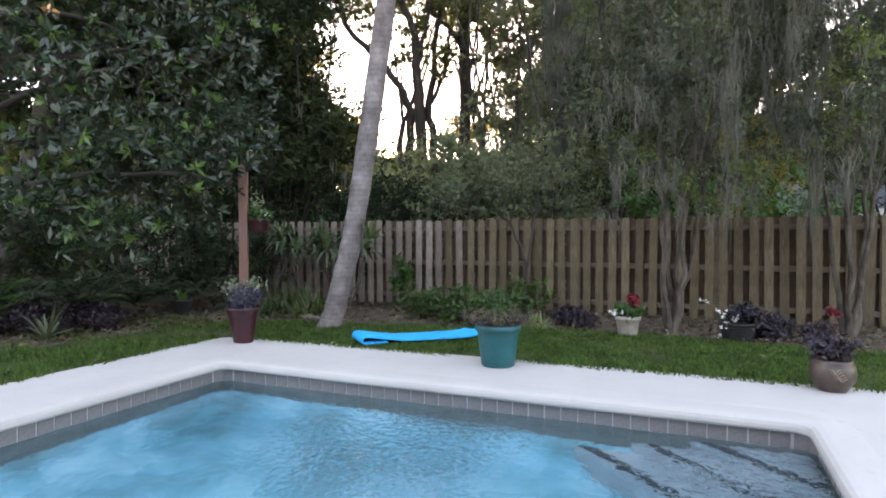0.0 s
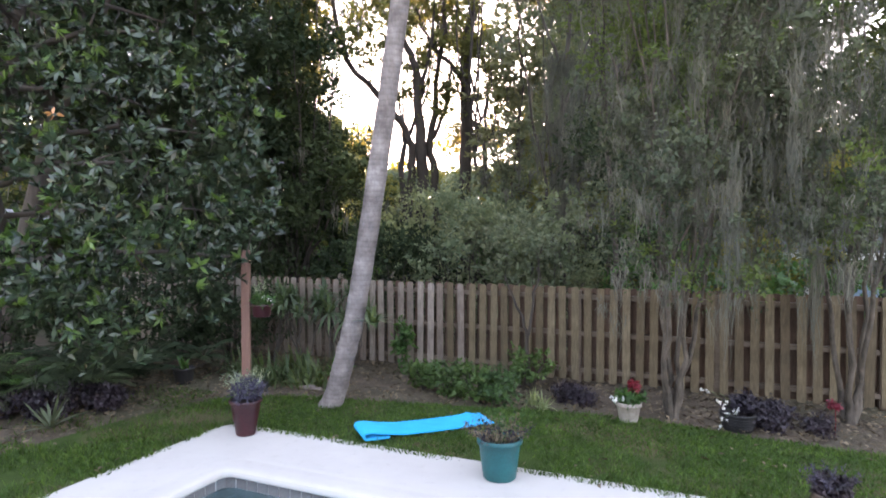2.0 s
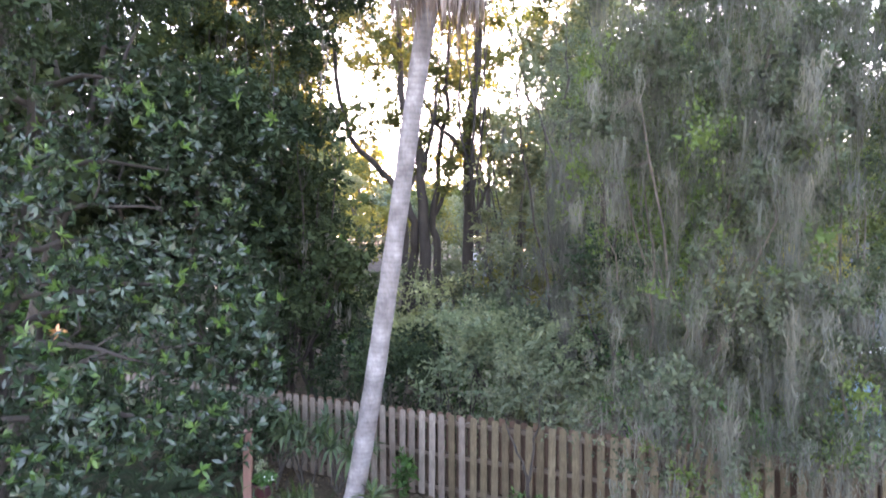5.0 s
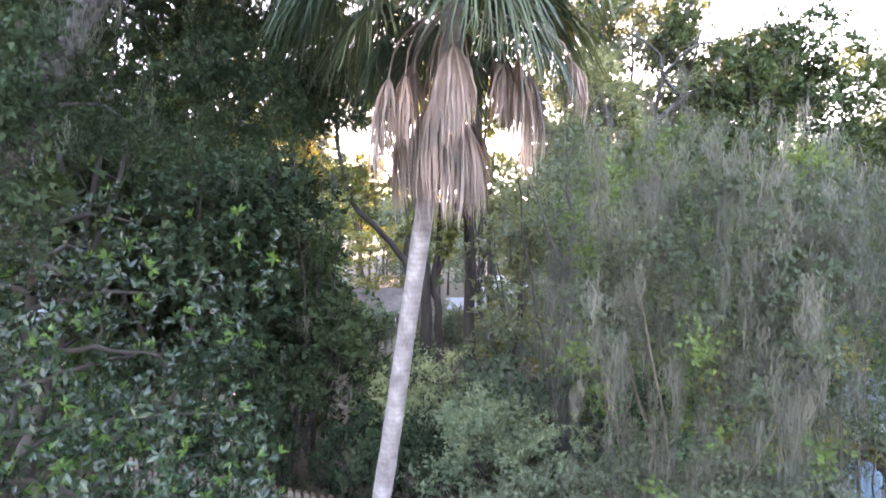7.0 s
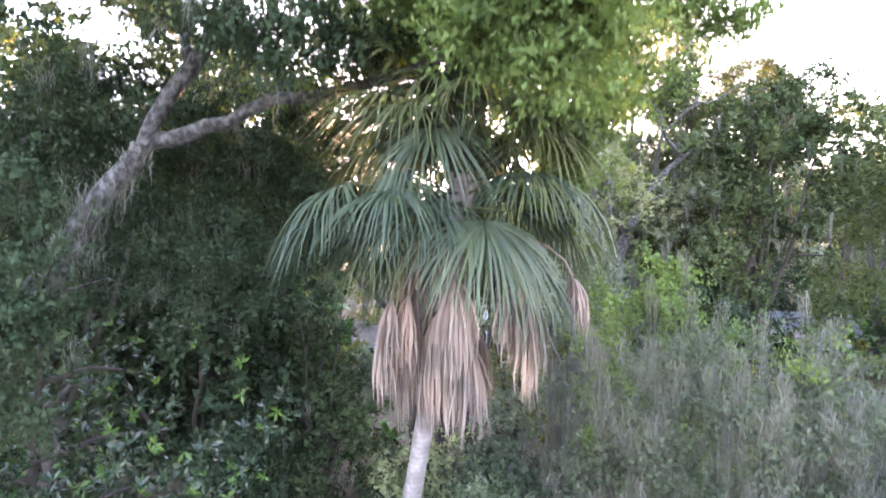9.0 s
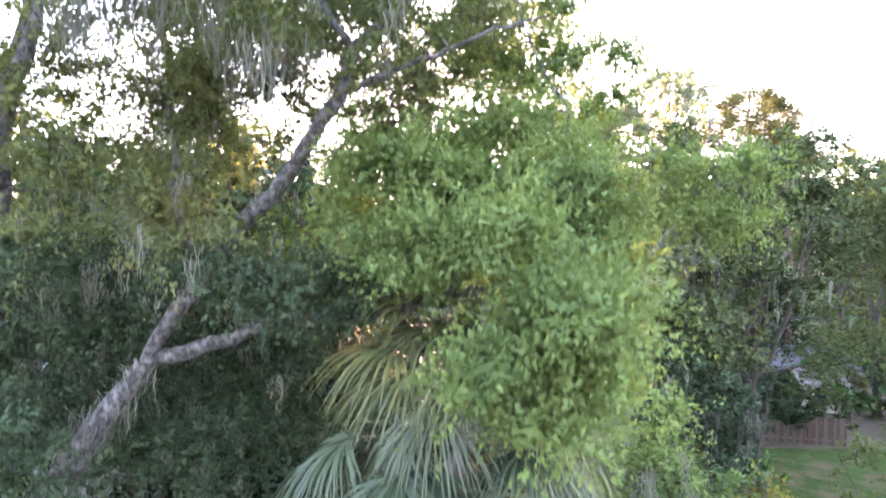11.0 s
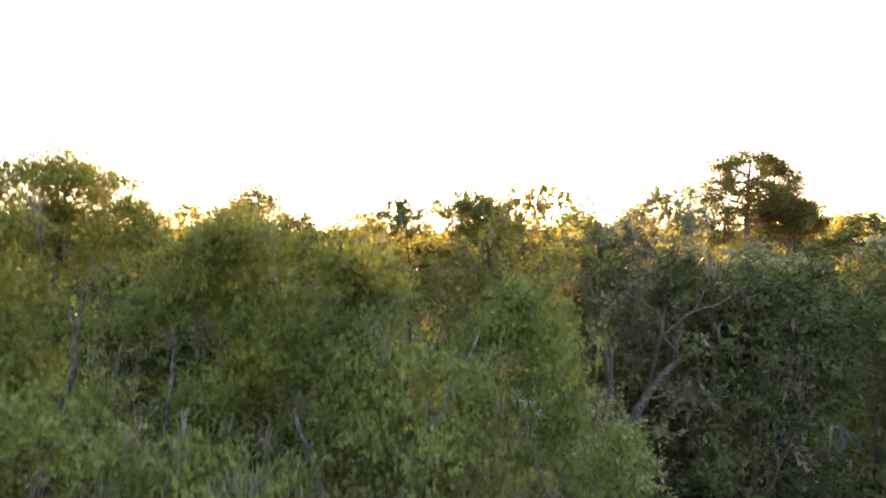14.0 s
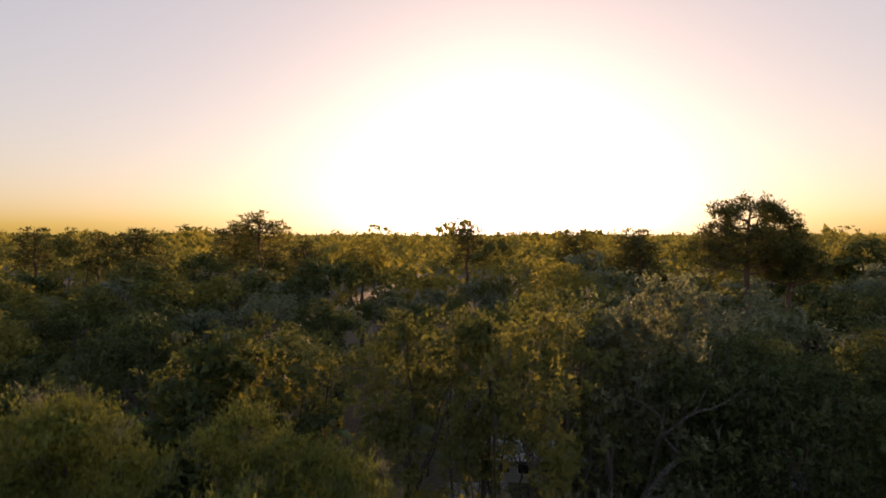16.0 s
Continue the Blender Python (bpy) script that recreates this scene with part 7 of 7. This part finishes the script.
def float_mat():
    """A thick foam pool float folded at one end, lying on the grass."""
    t = thing("pool_float", (-1.3, 8.3, 0.01), 0, "bright blue foam pool float folded over on the grass", "pool float")
    a, b = np.array([-1.18, 8.2]), np.array([0.62, 8.95])
    ax = (b - a) / np.linalg.norm(b - a)
    w = np.array([-ax[1], ax[0]])
    ln, half, th = 1.95, 0.27, 0.032
    o = np.array([-1.3, 8.3])

    def slab(name, prof):
        """prof: (distance along, height) of the middle line of the slab."""
        prof = np.array(prof, float)
        tg = np.gradient(prof, axis=0)
        tg /= np.linalg.norm(tg, axis=1)[:, None]
        nn = np.stack([-tg[:, 1], tg[:, 0]], 1)
        bm = bmesh.new()
        rows = []
        for (s, z), n_ in zip(prof, nn):
            row = []
            for q, k in ((-half, -0.6), (-half + 0.02, -1), (half - 0.02, -1), (half, -0.6), (half, 0.6), (half - 0.02, 1), (-half + 0.02, 1), (-half, 0.6)):
                ss, zz = s + n_[0] * th / 2 * k, z + n_[1] * th / 2 * k
                p = a + ax * ss + w * q - o
                row.append(bm.verts.new((p[0], p[1], zz)))
            rows.append(row)
        for r0, r1 in zip(rows, rows[1:]):
            for i in range(8):
                bm.faces.new((r0[i], r0[(i + 1) % 8], r1[(i + 1) % 8], r1[i]))
        bm.faces.new(rows[0][::-1])
        bm.faces.new(rows[-1])
        return part(name, bm, FOAM, t, smooth=False)

    FOAM = foam_material()
    arc = [(0.05 - 0.05 * math.sin(x), 0.072 - 0.045 * math.cos(x)) for x in np.linspace(0, math.pi, 9)]
    prof = [(0.36, 0.025), (0.22, 0.025), (0.12, 0.026)] + arc + [(0.12, 0.116), (0.34, 0.075), (0.6, 0.04), (1.0, 0.03), (1.5, 0.028), (1.64, 0.035), (1.74, 0.055), (1.82, 0.035), (ln, 0.028)]
    slab("foam_slab", prof)


def bed_plants():
    rng = np.random.default_rng(97)

    def plant(name, at, label, mat, make, category="plant", pname="foliage", group=""):
        t = thing(name, at, 0, label, category, group)
        g = Geo()
        make(g)
        g.obj(pname, mat, t)
        return t

    plant("agave", (-5.68, 8.55, -0.02), "grey-green agave with long pointed leaves in the bed", AGAVE_LEAF, lambda g: tuft(g, rng, 26, 0.56, 0.052, 1.4, 0.16, (0, 0, 0.04), 5, 0.015))
    for x, y, s in ((-6.1, 9.2, 0.85), (-6.9, 8.9, 0.7), (-5.5, 9.6, 0.6)):
        plant("purple_shrub", (x, y, -0.02), "low dark purple-leaved shrub under the magnolia", PURPLE_LEAF, lambda g: bush(g, rng, (0, 0, 0.3 * s), (0.55 * s, 0.5 * s, 0.28 * s), 40, 0.14, 60, (0.06, 0.03)), "shrub", group="purple shrubs under the tree")
    for x, y, n, ln in ((-7.3, 9.6, 16, 1.3), (-6.6, 9.5, 20, 1.7), (-7.4, 9.1, 20, 1.7), (-5.9, 9.9, 18, 1.5), (-6.3, 10.4, 18, 1.25), (-5.5, 10.7, 15, 1.1), (-8.0, 9.0, 15, 1.3), (-6.9, 11.2, 14, 1.3), (-5.9, 11.6, 15, 1.3), (-7.6, 12.0, 14, 1.5), (-8.6, 10.6, 14, 1.5), (-5.0, 12.3, 13, 1.1), (-6.4, 12.8, 14, 1.6)):
        t = thing("fern", (x, y, -0.02), 0, "dark arching fern-leaved plant beneath the magnolia", "fern", "ferns")
        g = Geo()
        for i in range(n):
            a = rng.uniform(0, 6.28)
            le = rng.uniform(0.5, 1.2)
            s = np.linspace(0.12, 1, 26)
            L = ln * rng.uniform(0.7, 1.05)
            mid = np.stack([math.cos(a) * L * math.sin(le) * s, math.sin(a) * L * math.sin(le) * s, L * math.cos(le) * s + 0.25 - 0.45 * L * s ** 2.4], 1)
            g.tube(mid[::5], 0.006, 4)
            sd = np.array([-math.sin(a), math.cos(a), 0])
            for sign in (-1, 1):
                d = sd * sign + np.array([math.cos(a), math.sin(a), 0]) * 0.5 + np.array([0, 0, -0.25])
                wl = 0.24 * np.sin(np.pi * np.clip(s, 0.05, 0.97)) ** 0.6
                g.leaves(mid, np.tile(d, (26, 1)), np.tile([0, 0, 1.0], (26, 1)), wl, 0.03)
        g.obj("foliage", DARK_LEAF if n != 16 else SHRUB_LEAF, t)
    for x, y in ((-3.2, 11.3), (-2.7, 11.7), (-3.7, 11.6), (-2.4, 11.1), (-3.0, 12.1), (-4.2, 12.2)):
        plant("strap_leaf_clump", (x, y, -0.02), "clump of arching dark strap leaves by the fence", STRAP_LEAF, lambda g: tuft(g, rng, 95, 0.82, 0.036, 1.4, 0.95, (0, 0, 0), 6, 0.16), group="strap leaf clumps")
    for x, y, h in ((-2.95, 12.6, 1.5), (-2.3, 12.7, 1.55), (-3.7, 12.9, 1.5), (-1.95, 12.4, 1.2)):
        t = thing("cane_shrub", (x, y, -0.02), 0, "tall cane-stemmed shrub with tufts of long green leaves", "shrub", "cane shrubs")
        g, gl = Geo(), Geo()
        for i in range(6):
            a = rng.uniform(0, 6.28)
            e = np.array([math.cos(a) * 0.45, math.sin(a) * 0.35, h * rng.uniform(0.75, 1.05)])
            g.tube(wander(rng, (0, 0, 0), e, 5, 0, 0.05), np.linspace(0.018, 0.01, 5), 5)
            tuft(gl, rng, 22, 0.55, 0.06, 1.45, 0.8, tuple(e))
        g.obj("stem", BARK, t)
        gl.obj("foliage", CANE_LEAF, t)
    plant("tall_weed", (-0.85, 12.3, -0.02), "upright leafy green plant against the fence", SHRUB_LEAF, lambda g: (spikes(g, rng, 5, (0, 0, 0), 0.12, 1.05, (0.2, 0.06)), bush(g, rng, (0, 0, 0.65), (0.2, 0.15, 0.4), 12, 0.1, 16, (0.15, 0.05))))
    for i, (x, y, r) in enumerate(((0.05, 10.5, 0.42), (0.5, 10.2, 0.45), (0.85, 9.95, 0.36), (1.6, 11.0, 0.48), (-0.35, 10.9, 0.35))):
        shrub("leafy_shrub", (x, y, -0.02), 140 + i, (r, r * 0.9, r * 0.72), 30, 0.14, 60, (0.06, 0.03), BED_LEAF, "rounded soft green broad-leaved shrub in the bed", group="green bed shrubs")
    for x, y in ((1.6, 9.6), (1.45, 9.85)):
        plant("spider_plant", (x, y, -0.02), "cream-striped spider plant at the edge of the lawn", STRIPED_LEAF, lambda g: tuft(g, rng, 50, 0.36, 0.018, 1.2, 0.6))
    for x, y, s in ((2.3, 9.9, 0.52), (2.05, 10.15, 0.5), (4.75, 8.6, 0.55), (5.3, 8.4, 0.5), (5.0, 9.0, 0.55), (6.6, 8.15, 0.6), (4.55, 8.95, 0.55)):
        plant("purple_shrub", (x, y, -0.02), "low dark purple-leaved shrub along the fence bed", PURPLE_LEAF, lambda g: bush(g, rng, (0, 0, 0.24 * s), (0.42 * s, 0.4 * s, 0.24 * s), 26, 0.12, 34, (0.055, 0.026)), "shrub", group="purple shrubs along the fence")
    plant("red_flower", (5.45, 8.3, -0.02), "small plant with one dark red flower head", RED_PETAL, lambda g: (bush(g, rng, (0, 0, 0.42), (0.06, 0.05, 0.07), 6, 0.05, 26, (0.045, 0.035)), g.tube([(0, 0, 0), (0.01, 0, 0.2), (0, 0, 0.4)], 0.006, 4)), "flower", "flower_head")
    # air plant clinging to the palm
    plant("bromeliad", (-1.12, 9.3, 1.5), "dark bromeliad clinging to the palm trunk", STRAP_LEAF, lambda g: tuft(g, rng, 34, 0.48, 0.05, 1.3, 0.5, (0, 0, -0.1)))


# ---- build ----
fence()
palm()
live_oak()
magnolia()
myrtle((3.5, 9.15, -0.02), 41, 9.6, 6, 1.75, 150, 560, "many-stemmed crape myrtle hung with grey moss", (-0.1, -1.25))
myrtle((6.1, 8.95, -0.02), 42, 9.6, 5, 1.9, 130, 500, "many-stemmed crape myrtle with dark stems by the fence", (-0.6, -1.1))
sapling()
mossy_stem()
woods()
forest()
far_woods()
houses()
hanging_post()
pots()
float_mat()
bed_plants()
grass()
litter()


def waterline_tiles():
    mats = surface("grey waterline tile", (0.12, 0.11, 0.108), (0.21, 0.195, 0.19), 2.5, 50, 0.35, 0.1, 0.002)
    t = thing("waterline_tiles", tuple(YARD.translation), -23.1, "band of square grey tiles with pale grout along the waterline", "tiles", kind="structure")
    bm = block(-0.0725, 0.0725, -0.005, 0.005, -0.069, 0.069, 0.002)
    bmesh.ops.recalc_face_normals(bm, faces=bm.faces)
    me = bpy.data.meshes.new("tile")
    bm.to_mesh(me)
    bm.free()
    me.materials.append(mats)
    rng = random.Random(8)

    def put(u, v, rz):
        p = new("tile", me)
        p.parent = t
        p.location, p.rotation_euler = (u, v, -0.178), (0, rng.uniform(-0.006, 0.006), radians(rz))

    n = 37
    for i in range(n):
        put(0.165 + (i + 0.5) * (POOL_U - 0.33) / n, 0.004, 0)
    n = 27
    for i in range(n):
        for u in (-0.004, POOL_U + 0.004):
            put(u, -0.165 - (i + 0.5) * 0.157, 90)
    for cu, cv, a0 in ((POOL_U - 0.16, -0.16, 0), (0.16, -0.16, 90)):
        for k in (0.27, 0.73):
            a = radians(a0 + 90 * k)
            put(cu + 0.162 * math.cos(a), cv + 0.162 * math.sin(a), a0 + 90 * k - 90)


waterline_tiles()
